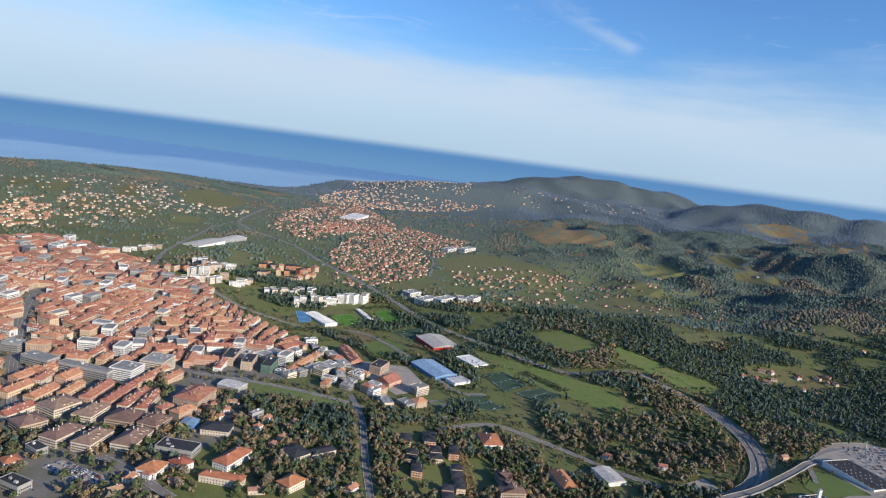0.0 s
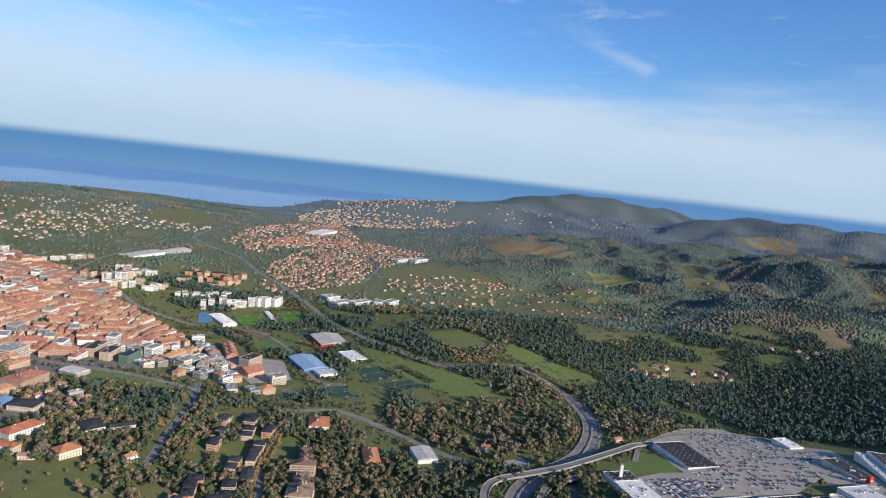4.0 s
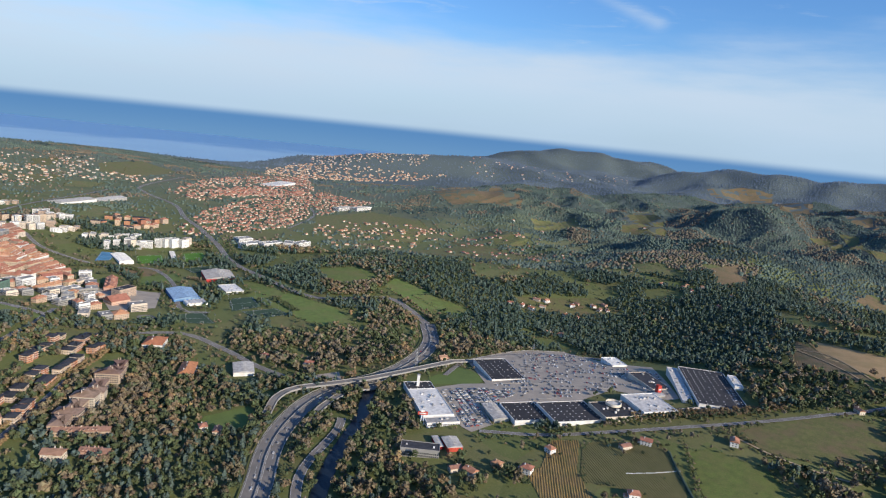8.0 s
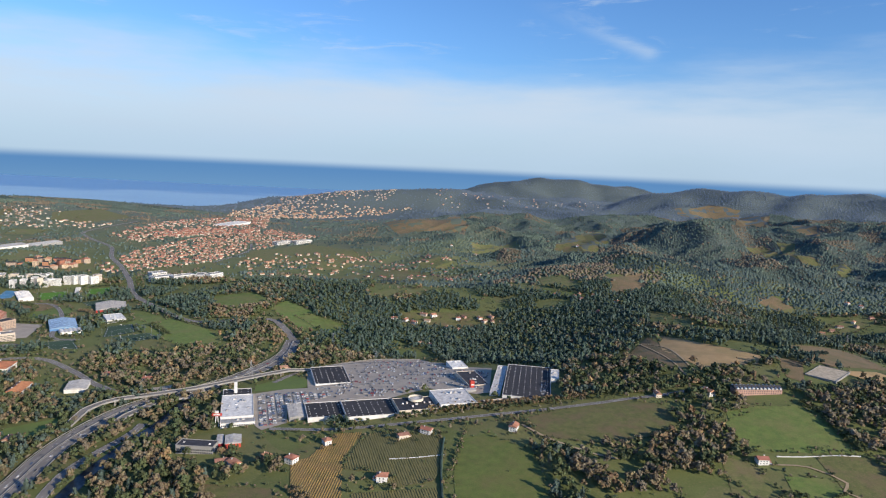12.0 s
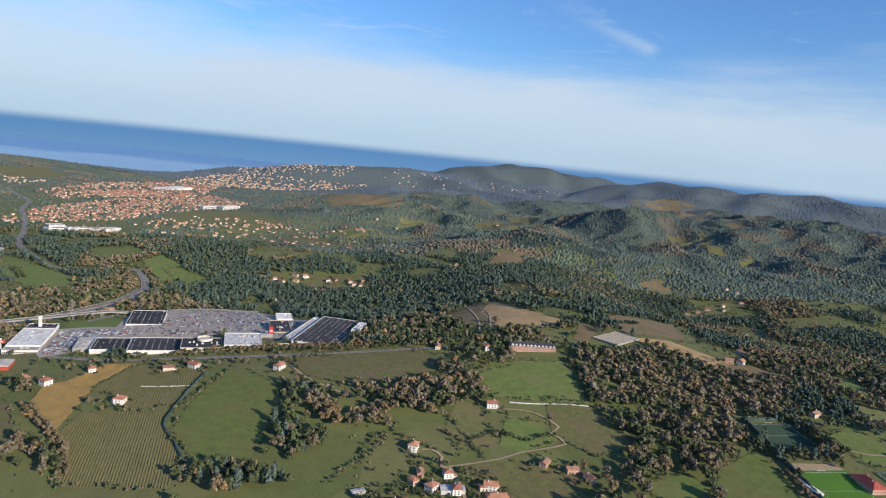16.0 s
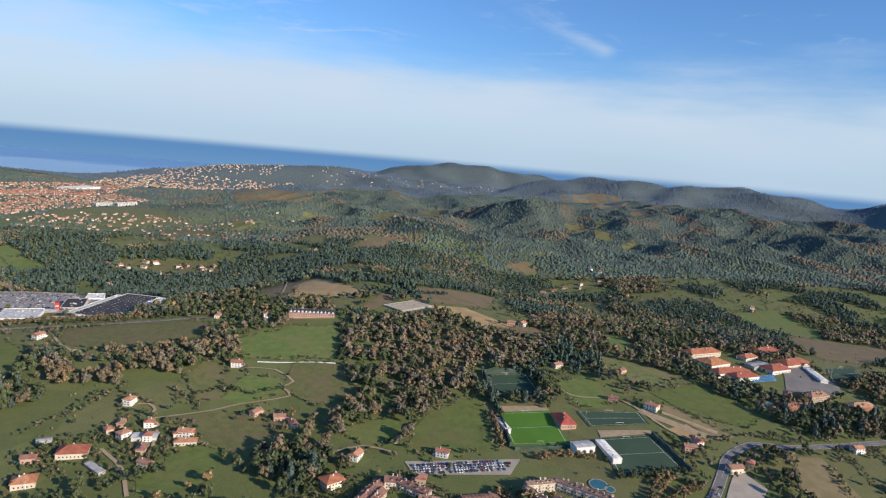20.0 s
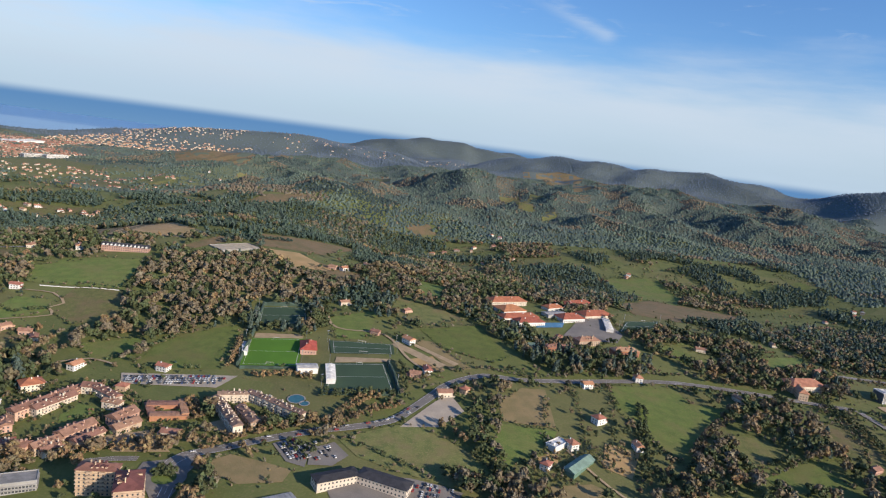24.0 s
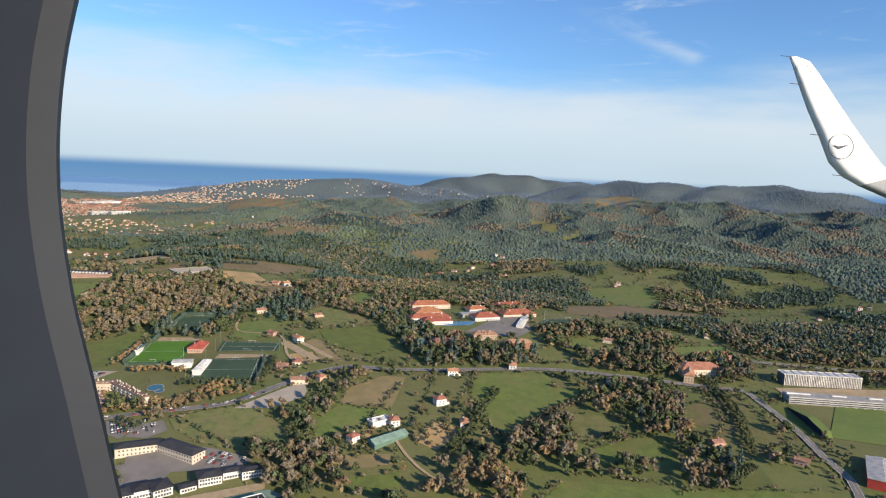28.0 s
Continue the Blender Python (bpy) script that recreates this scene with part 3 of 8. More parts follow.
def part(name, builder, mats, parent, label="", kind=""):
    ob = new(name, builder.mesh(name, mats if isinstance(mats, list) else [mats]))
    ob.parent = parent
    return tagged(ob, label, kind=kind)


MAST = None


def lamp_mast(x, y, h):
    """A floodlight mast: pole, crossbar and lamp heads."""
    global MAST
    if MAST is None:
        root = tagged(new("floodlight_mast"), "tall thin grey floodlight mast beside a pitch", "floodlight", group="floodlights")
        B = Builder()
        B.beam((0, 0, 0), (0, 0, 8), 0.1)
        part("pole", B, "metal", root)
        for s in (-0.5, 0.5):
            B = Builder()
            B.box(s, 0, 7.7, 0.6, 0.35, 0.4)
            part("lamp_head", B, "metal", root)
        root.matrix_basis = pose(x, y, h_at(x, y))
        MAST = root
    else:
        copy_thing(MAST, pose(x, y, h_at(x, y), 0, 0, random.uniform(0, 180)))


# ---- buildings ----
def windows(L, W, h, storey=1.6, pitch_w=1.75, size=(0.68, 0.78), base=0.4, gap=0.5, deep=True):
    """Panes in shallow frames on all four sides, storey by storey."""
    B = Builder()
    for side, (along, depth) in enumerate(((L, W), (W, L), (L, W), (W, L))):
        turn = Matrix.Rotation(radians(90 * side), 3, "Z")
        n = max(1, int((along - gap) / pitch_w))
        for k in range(max(1, int((h - 0.2) / storey))):
            z = base + k * storey
            for j in range(n):
                x = (j - (n - 1) / 2) * pitch_w
                w, t = size
                a, y = w / 2, -depth / 2
                o = [turn @ Vector(p) for p in ((x - a, y - 0.05, z), (x + a, y - 0.05, z), (x + a, y - 0.05, z + t), (x - a, y - 0.05, z + t))]
                r = [turn @ Vector(p) for p in ((x - a, y + 0.05, z), (x + a, y + 0.05, z), (x + a, y + 0.05, z + t), (x - a, y + 0.05, z + t))]
                B.face(o)
                for i in range(4 if deep else 0):
                    B.face((r[i], r[(i + 1) % 4], o[(i + 1) % 4], o[i]))
    return B


def roof_hip(L, W, z, rise, over=0.5, inset=None):
    B = Builder()
    a, b = L / 2 + over, W / 2 + over
    r = a - (b if inset is None else inset)
    e = [(-a, -b, z), (a, -b, z), (a, b, z), (-a, b, z)]
    t = [(-r, 0, z + rise), (r, 0, z + rise)]
    B.face((e[0], e[1], t[1], t[0])), B.face((e[2], e[3], t[0], t[1])), B.face((e[1], e[2], t[1])), B.face((e[3], e[0], t[0]))
    low = [(p[0], p[1], z - 0.25) for p in e]
    for i in range(4):
        B.face((low[i], low[(i + 1) % 4], e[(i + 1) % 4], e[i]))
    B.face(low[::-1])
    return B


def roof_flat(L, W, z, edge=0.5):
    """A flat roof with a raised rim."""
    B = Builder()
    a, b = L / 2, W / 2
    B.box(0, 0, z - 0.05, L - 0.5, W - 0.5, 0.12)
    return B


def rim(L, W, z, edge=0.5):
    B = Builder()
    for x, y, w, d in ((0, -W / 2, L + 0.3, 0.3), (0, W / 2, L + 0.3, 0.3), (-L / 2, 0, 0.3, W - 0.3), (L / 2, 0, 0.3, W - 0.3)):
        B.box(x, y, z - 0.1, w, d, edge)
    return B


def dormers(root, L, W, h, rise, wall, roof):
    """Small dormer houses and chimneys along both slopes of a tiled roof."""
    B = Builder()
    n = max(1, int(L / rng.uniform(2.0, 3.6)))
    for s in (-1, 1):
        for j in range(n):
            if rng.random() < 0.3:
                continue
            u, k = (j + rng.uniform(0.3, 0.7)) / n * (L - 1.6) - (L - 1.6) / 2, rng.uniform(0.25, 0.55)
            if abs(u) > L / 2 - W * 0.35:
                continue
            z, w = h + rise * k, rng.uniform(0.5, 0.9)
            y, d = s * W / 2 * (1 - k), W * 0.13
            B.box(u, y, z - 0.3, w, d * 2, 0.75, 0, 0)
            B.box(u, y + s * 0.06, z + 0.45, w + 0.25, d * 2 + 0.3, 0.12, 0, 1)
    for _ in range(max(1, int(L / 7))):
        B.box(rng.uniform(-0.38, 0.38) * L, rng.uniform(-0.15, 0.15) * W, h + rise * 0.6, 0.45, 0.45, rise * 0.4 + 0.9, 0, 0)
    part("dormer_strip", B, [wall, "roof_" + roof], root, kind="stuff")


# style: wall tones, roof form and tone, storey or 0 for a plain hall, words, category
STYLES = {
    "dark_store": (("white",), "flat", "felt", 0, "white store with a flat black roof of skylights", "shop"),
    "white_store": (("white",), "flat", "white_sheet", 0, "white metal store hall with a pale flat roof", "shop"),
    "cream_store": (("cream",), "flat", "slate", 0, "cream shopping building with a dark flat roof", "shop"),
    "grey_hall": (("grey", "white"), "low", "sheet", 0, "low grey hall with a pale metal roof", "hall"),
    "red_hall": (("red",), "low", "sheet", 0, "hall with a red fascia and a grey ribbed roof", "hall"),
    "blue_hall": (("blue",), "low", "blue_sheet", 0, "blue hall with a pale blue ribbed roof", "hall"),
    "court_house": (("brick",), "low", "old_tile", 0, "low brick wing with a brown tiled roof round a court", "house"),
    "sport_hall": (("pink",), "hip", "red_sheet", 1.8, "sports building with a low red roof", "building"),
    "stand": (("white",), "low", "white_sheet", 0, "small white covered stand beside a pitch", "stand"),
    "office": (("grey",), "flat", "slate", 1.7, "grey office slab with bands of windows", "office"),
    "office_white": (("white",), "flat", "gravel", 1.7, "white office block with long window bands", "office"),
    "estate": (("cream", "tan", "pink"), "gable", "warm_tile", 1.6, "row of cream houses with a brown tiled roof", "row house"),
    "tower": (("ochre",), "hip", "wine_tile", 1.6, "tall cream apartment block with a dark red roof", "apartment block"),
    "tower_brown": (("tan", "green"), "flat", "slate", 1.6, "brown apartment tower with a dark roof", "apartment block"),
    "school_white": (("white",), "hip", "slate", 1.7, "white school wing with window bands and slate roof", "school"),
    "school": (("cream",), "hip", "slate", 1.9, "long cream school wing with a dark slate roof", "school"),
    "greenhouse": (("green",), "gable", "green_sheet", 0, "long green plastic greenhouse", "greenhouse"),
    "uni_block": (("white",), "flat", "sheet", 0, "tall university block with upright white slats", "university"),
    "uni_slab": (("grey",), "flat", "gravel", 1.7, "long grey university slab with window bands", "university"),
    "farm_long": (("ochre", "cream"), "hip", "tile", 1.7, "large cream farm building with red tiled roof", "farmhouse"),
    "long_house": (("pink",), "gable", "slate", 1.7, "long terrace of pale pink houses on the hill", "row house"),
    "reservoir": (("grey",), "flat", "sand", 0, "square earth-covered water reservoir on the hilltop", "reservoir"),
    "college": (("white", "cream"), "hip", "bright_tile", 1.7, "white building with a bright orange tiled roof", "school"),
    "brick_flats": (("brick", "tan"), "hip", "old_tile", 1.6, "orange brick flats with a low tiled roof", "apartment block"),
    "slab_grey": (("grey",), "flat", "gravel", 1.6, "long grey apartment slab with a flat roof", "apartment block"),
    "white_flats": (("white", "grey", "cream", "white"), "flat", "gravel", 1.6, "white apartment block with balconies and flat roof", "apartment block"),
    "white_stepped": (("white",), "flat", "gravel", 1.6, "white modern apartment block with flat roof", "apartment block"),
    "brown_flats": (("cream", "tan"), "hip", "brown_tile", 1.6, "cream apartment block with a dark brown mansard roof", "apartment block"),
    "red_row": (("cream", "pink", "ochre"), "gable", "tile", 1.6, "terrace of town houses under orange tiles", "row house"),
    "tan_block": (("tan", "ochre"), "hip", "tile", 1.6, "tan town block with an orange roof", "apartment block"),
    "terrace": (("brick", "brick", "tan"), "hip", "slate", 1.6, "orange brick block with a dark grey roof", "apartment block"),
    "slab_cream": (("cream", "tan", "white"), "flat", "gravel", 1.6, "cream apartment tower with a flat pale roof", "apartment block"),
    "estate_brown": (("tan", "cream"), "gable", "brown_tile", 1.6, "tan rendered row with dark brown tiled roof", "row house"),
    "town_block": (("cream", "ochre", "pink", "white", "tan"), "gable", "tile", 1.7, "town house block with an orange tiled roof", "town house"),
}
rng = random.Random(7)


def hall(style, x, y, ang, L, W, h, plain=False):
    """One building: walls, roof, rim or ridge, window panes and roof gear."""
    tones, form, roof, storey, words, category = STYLES[style]
    corners = [(x + math.cos(radians(ang)) * a * L / 2 - math.sin(radians(ang)) * b * W / 2, y + math.sin(radians(ang)) * a * L / 2 + math.cos(radians(ang)) * b * W / 2) for a in (-1, 1) for b in (-1, 1)]
    zs = [h_at(*c) for c in corners]
    z0, foot = h_at(x, y), max(0.5, h_at(x, y) - min(zs) + 0.4)
    root = tagged(new(style), words, category, group=style.replace("_", " ") + " buildings")
    root.matrix_basis = pose(x, y, z0, 0, 0, ang)
    wall = "wall_" + rng.choice(tones)
    B = Builder()
    B.box(0, 0, -foot, L, W, h + foot)
    if form == "gable":
        for s in (-1, 1):
            q = [(s * L / 2, -W / 2, h), (s * L / 2, W / 2, h), (s * (L / 2 - 0.02), 0, h + W * 0.26)]
            B.face(q if s > 0 else q[::-1])
    part("wall", B, wall, root)
    if form == "flat":
        top = part("roof", roof_flat(L, W, h), "roof_" + roof, root)
        part("parapet", rim(L, W, h), wall, top)
    elif form == "hip":
        top = part("roof", roof_hip(L, W, h, min(W * (0.13 if roof == "slate" else 0.27), 3.2)), "roof_" + roof, root)
    elif form == "gable":
        top = part("roof", roof_hip(L, W, h, W * 0.27, 0.45, 0.0), "roof_" + roof, root)
    else:
        top = part("roof", roof_hip(L, W, h, W * 0.07, 0.3, 0.0), "roof_" + roof, root)
    if storey:
        part("glazing", windows(L, W, h, storey, *((1.15, (0.85, 0.95)) if style in ("school_white", "uni_slab", "office", "office_white", "brown_flats", "white_flats", "slab_grey", "white_stepped") else (1.75, (0.68, 0.78))), deep=not plain), "pane", root, kind="stuff")
    if style in ("brown_flats", "tower", "red_row", "estate", "estate_brown", "town_block", "tan_block", "brick_flats"):
        dormers(top, L, W, h, min(W * 0.27, 3.2) if form == "hip" else W * 0.27, wall, roof)
    if plain:
        return root
    if style in ("brown_flats", "tower", "white_flats", "slab_grey", "terrace", "white_stepped"):
        for z in np.arange(1.45, h - 0.5, 1.6):
            B = Builder()
            B.box(0, 0, z, L + 0.8, W + 0.8, 0.3)
            part("balcony_band", B, wall if style != "terrace" else "wall_cream", root)
    if style in ("tower", "estate", "estate_brown", "terrace"):
        B = Builder()
        k = max(1, int((L - 1) / 4.8))
        for s in (-1, 1):
            for j in range(k):
                for z in np.arange(1.7, h - 0.6, 1.6):
                    B.box((j - (k - 1) / 2) * 4.8, s * (W / 2 + 0.35), z, 2.2, 0.7, 0.75)
        if B.f:
            part("balcony_front", B, wall, root, kind="stuff")
    if form in ("hip", "gable") and storey and roof != "slate":
        for j in range(max(1, int(L / 8))):
            B = Builder()
            px = (j + 0.5) / max(1, int(L / 8)) * L * 0.8 - L * 0.4
            B.box(px, rng.uniform(-0.2, 0.2) * W, h + W * 0.12, 0.6, 0.6, 1.6)
            part("chimney", B, wall, top)
    if roof == "felt":
        n, m = max(2, int(L / 4.2)), max(2, int(W / 4.2))
        for a in range(n):
            for b in range(m):
                if rng.random() < 0.2:
                    continue
                B = Builder()
                B.box((a + 0.5) / n * L - L / 2, (b + 0.5) / m * W - W / 2, h, 0.6, 0.6, 0.3)
                part("skylight", B, "roof_white_sheet", top)
    elif form == "low":
        n = max(4, int(L / 2.0))
        B = Builder()
        for a in range(n):
            px = (a + 0.5) / n * L - L / 2
            for s in (-1, 1):
                B.beam((px, s * (W / 2 + 0.2), h + 0.08), (px, 0, h + W * 0.07 + 0.08), 0.07)
        part("roof_ribs", B, "roof_" + roof, top, kind="stuff")
    elif form == "flat" and style != "reservoir":
        for _ in range(max(2, int(L * W / 90))):
            B = Builder()
            B.box(rng.uniform(-0.4, 0.4) * L, rng.uniform(-0.35, 0.35) * W, h, rng.uniform(1, 2.4), rng.uniform(0.8, 1.6), rng.uniform(0.5, 1.3))
            part("roof_plant", B, rng.choice(["roof_sheet", "wall_grey", "roof_white_sheet"]), top)
    if style == "long_house":
        n = max(4, int(L / 3.0))
        for j in range(n):
            B = Builder()
            u = (j - (n - 1) / 2) * L / n
            for k in (-1, 1):
                y0, y1 = k * (W / 2 + 0.35), k * W * 0.1
                q = [(u - 0.9, y0, h - 0.2), (u + 0.9, y0, h - 0.2), (u + 0.9, y0, h + 0.5), (u, y0, h + 1.3), (u - 0.9, y0, h + 0.5)]
                e = [(p[0], y1, p[2]) for p in q]
                B.face(q if k < 0 else q[::-1])
                for i in range(5):
                    B.face((q[(i + 1) % 5], q[i], e[i], e[(i + 1) % 5]) if k < 0 else (q[i], q[(i + 1) % 5], e[(i + 1) % 5], e[i]))
            part("front_gable", B, "wall_white", root, "white gabled dormer")
    if style == "uni_block":
        n = int(L / 0.9)
        for s in (-1, 1):
            for j in range(n):
                B = Builder()
                B.box((j - (n - 1) / 2) * 0.9, s * (W / 2 + 0.3), 0.8, 0.22, 0.5, h - 0.5)
                part("slat", B, "roof_white_sheet", root)
        B = Builder()
        B.box(0, 0, 0.5, L + 0.1, W + 0.1, h - 1)
        part("glass_front", B, "pane", root)
    n = max(1, round(L / W))
    for k in range(n):
        u = ((k + 0.5) / n - 0.5) * L
        OPEN_SPOTS.append((x + math.cos(radians(ang)) * u, y + math.sin(radians(ang)) * u, max(L / n, W) * 0.62 + 1.5))
    return root


def quarter(styles, x, y, ang, L, W, h, cell=(13.0, 10.0)):
    """A plot built over with several smaller blocks of unlike height."""
    n, m = max(1, round(L / cell[0])), max(1, round(W / cell[1]))
    c, s = math.cos(radians(ang)), math.sin(radians(ang))
    for i in range(n):
        for j in range(m):
            u, v = ((i + 0.5) / n - 0.5) * L + rng.uniform(-0.8, 0.8), ((j + 0.5) / m - 0.5) * W + rng.uniform(-1.2, 1.2)
            hall(rng.choice(styles), x + c * u - s * v, y + s * u + c * v, ang + rng.choice((0, 0, 90)) * (n > 1) + rng.uniform(-5, 5), L / n - 2.2, max(5.5, W / m - 1.8), h * rng.uniform(0.75, 1.25))


def towers(tone, h, n, a, b):
    """A loose row of apartment towers."""
    for k in range(n):
        u = (k + 0.5) / n
        x, y = a[0] + (b[0] - a[0]) * u + rng.uniform(-4, 4), a[1] + (b[1] - a[1]) * u + rng.uniform(-9, 9)
        style = rng.choice(("white_stepped", "slab_cream", "slab_cream", "white_flats")) if tone == "light" else rng.choice(("terrace", "tan_block"))
        hall(style, x, y, rng.choice((20, 65, 110)), rng.uniform(8, 12), rng.uniform(6, 8), h * rng.uniform(0.7, 1.05), plain=True)


HOUSE_KINDS, GARDENS = [], []


def house_kind(L, W, h, wall, roof, form, words):
    root = tagged(new("farmhouse"), words, "house", group="country houses")
    B = Builder()
    B.box(0, 0, -1.2, L, W, h + 1.2)
    if form == "gable":
        for s in (-1, 1):
            q = [(s * L / 2, -W / 2, h), (s * L / 2, W / 2, h), (s * L / 2, 0, h + W * 0.26)]
            B.face(q if s > 0 else q[::-1])
    part("wall", B, "wall_" + wall, root)
    part("roof", roof_hip(L, W, h, W * 0.27, 0.5, 0.0 if form == "gable" else None), "roof_" + roof, root)
    part("glazing", windows(L, W, h, 1.6, 2.1, (0.75, 0.8)), "pane", root, kind="stuff")
    B = Builder()
    B.box(L * 0.2, W * 0.12, h + W * 0.1, 0.5, 0.5, 1.5)
    part("chimney", B, "wall_" + wall, root)
    B = Builder()
    B.box(L * 0.5 + 1.1, -W * 0.1, -1.0, 2.2, W * 0.6, 2.6)
    part("side_wing", B, "wall_" + wall, root)
    B = Builder()
    q = [(L * 0.5, -W * 0.45, 2.0), (L * 0.5 + 2.5, -W * 0.45, 1.5), (L * 0.5 + 2.5, W * 0.25, 1.5), (L * 0.5, W * 0.25, 2.0)]
    B.face(q), B.face([(p[0], p[1], p[2] - 0.2) for p in q][::-1])
    for i in range(4):
        p, r = q[i], q[(i + 1) % 4]
        B.face(((p[0], p[1], p[2] - 0.2), (r[0], r[1], r[2] - 0.2), r, p))
    part("wing_roof", B, "roof_" + roof, root)
    root.matrix_basis = pose(-1200 - 20 * len(HOUSE_KINDS), 1300, h_at(-1200 - 20 * len(HOUSE_KINDS), 1300))
    HOUSE_KINDS.append(root)


def farmhouses(places):
    if not HOUSE_KINDS:
        house_kind(7.5, 5.5, 3.6, "white", "tile", "gable", "white farmhouse with an orange tiled gable roof")
        house_kind(6.5, 5.5, 4.0, "white", "tile", "hip", "white country house with an orange hipped roof")
        house_kind(8.5, 5.0, 3.2, "cream", "old_tile", "gable", "cream cottage with a weathered tile roof")
        house_kind(6.0, 5.0, 3.4, "ochre", "tile", "hip", "ochre country house with a tiled roof")
        house_kind(7.0, 4.5, 3.0, "pink", "old_tile", "gable", "pinkish farmhouse with old brown tiles")
    for x, y in places:
        k = rng.choice((0, 0, 1, 1, 2, 3, 4))
        copy_thing(HOUSE_KINDS[k], pose(x, y, h_at(x, y), 0, 0, rng.uniform(0, 180)) @ Matrix.Scale(rng.uniform(0.78, 0.98), 4))
        OPEN_SPOTS.append((x, y, 6))
        GARDENS.append((x, y))


# ---- roads, fields, pitches ----
road("motorway", 15, [(222, 205), (216, 245), (211, 280), (205, 314), (204, 350), (211, 391), (229, 422), (250, 440), (267, 465), (281, 506), (285, 549), (277, 602)])
road("far_motorway", 8, [(277, 602), (253, 645), (222, 673), (148, 652), (68, 718), (0, 793), (-60, 890), (-133, 994), (-194, 1074), (-276, 1210), (-399, 1327), (-446, 1416), (-461, 1663)])
road("slip_road", 6, [(247, 215), (240, 245), (234, 268), (230, 289), (231, 309), (236, 333), (239, 351), (238, 366)])
stream = ribbon("river", [(252, 215), (248, 245), (245, 271), (244, 293), (245, 318), (248, 345), (251, 372), (249, 403), (252, 429)], -4.5, 4.5, 0.3, "shaded_water")[0]
tagged(stream, "narrow river between wooded banks, their shade in its colour", "river", kind="structure")
OPEN_LINES.append(([(252, 215), (245, 271), (245, 318), (251, 372), (249, 403), (252, 429)], 5.0))
road("local_road", 6, [(18, 478), (63, 507), (112, 483), (149, 454), (181, 433)])
road("street", 5, [(-21, 348), (-28, 382), (-35, 423), (-41, 459), (-58, 513)])
road("mall_road", 4, [(330, 359), (373, 359), (419, 369), (471, 382), (521, 395), (560, 406), (583, 413), (605, 418), (644, 432)])
road("ring_road", 4, [(303, 453), (316, 486), (339, 512), (378, 536), (421, 546), (457, 544)])
road("avenue", 6, [(822, 151), (826, 159), (840, 167), (857, 177), (879, 188), (897, 195), (914, 204), (926, 220), (937, 238), (946, 252), (967, 268), (988, 268), (1018, 274), (1047, 282), (1094, 293), (1141, 293), (1179, 289), (1216, 286)])
road("campus_road", 4.5, [(1217, 283), (1223, 253), (1227, 226), (1228, 205), (1231, 184), (1226, 162)])
road("back_road", 5, [(1233, 351), (1261, 352), (1319, 357), (1390, 380)])
road("lane", 2, [(934, 262), (920, 279), (902, 313), (869, 317), (856, 350)])
road("lane", 2, [(637, 193), (624, 215), (606, 231)])
road("town_street", 6, [(-123, 314), (-169, 342), (-234, 372), (-276, 413), (-369, 566), (-406, 639)])
road("town_street", 5, [(-190, 498), (-150, 500), (-103, 499), (-55, 491), (-21, 478), (31, 509)])
road("town_street", 5, [(61, 574), (29, 578), (-20, 669), (-78, 733), (-129, 718), (-221, 739), (-279, 784)])
road("far_road", 6, [(-377, 842), (-413, 977), (-458, 1292)])
road("far_road", 5, [(-10, 1084), (-11, 1267), (-46, 1387)])
road("street", 5, [(828, 136), (829, 126), (829, 117), (831, 103)])
road("street", 4, [(808, 154), (799, 153), (787, 149)])
road("street", 3, [(776, 157), (786, 162), (793, 167), (799, 173)])
road("lane", 2, [(501, 370), (518, 351), (543, 335), (558, 330)])
road("lane", 1.8, [(648, 331), (672, 330), (687, 316), (681, 308), (689, 298), (661, 285), (649, 277), (624, 266), (616, 264), (616, 273), (610, 279), (604, 278)])
road("lane", 1.8, [(616, 264), (624, 258), (628, 245), (631, 234)])
road("lane", 1.8, [(725, 240), (740, 247), (756, 242)])
road("lane", 1.6, [(614, 571), (644, 541), (647, 466)])
road("lane", 1.6, [(623, 584), (636, 503), (637, 457)])
road("street", 4, [(43, 373), (47, 357), (55, 321), (60, 292), (70, 250)])
road("lane", 1.6, [(1005, 197), (1020, 171), (1034, 156), (1049, 148), (1064, 143)])
field("meadow", [(56, 685), (103, 669), (175, 626), (209, 578), (175, 564), (128, 597), (73, 642)])
field("meadow", [(122, 768), (170, 789), (208, 745), (182, 706), (146, 716)])
field("meadow", [(215, 714), (247, 675), (271, 647), (302, 651), (269, 712), (225, 750)])
field("lawn", [(150, 352), (171, 375), (181, 363), (182, 334), (151, 331)])
field("lawn", [(290, 446), (315, 475), (338, 452), (328, 436), (294, 432)])
field("meadow", [(378, 609), (416, 624), (426, 591), (394, 566)])
field("meadow", [(460, 271), (457, 306), (459, 347), (478, 357), (506, 334), (514, 287), (512, 246), (490, 240)])
field("pasture", [(312, 288), (354, 286), (387, 247), (394, 209), (371, 206)])
field("pasture", [(497, 378), (528, 392), (571, 413), (604, 404), (607, 371), (580, 356), (542, 347), (518, 354)])
field("meadow", [(645, 393), (672, 403), (710, 403), (709, 355), (660, 345), (638, 351)])
field("meadow", [(653, 320), (677, 320), (682, 308), (681, 297), (661, 286), (649, 290)])
field("brown", [(639, 531), (650, 592), (679, 550), (723, 501), (704, 483), (654, 474)])
field("rough", [(602, 517), (641, 590), (647, 477), (625, 470)])
field("brown", [(767, 481), (807, 494), (849, 446), (817, 438), (792, 456)])
field("pasture", [(622, 339), (639, 331), (649, 290), (625, 281), (616, 303)])
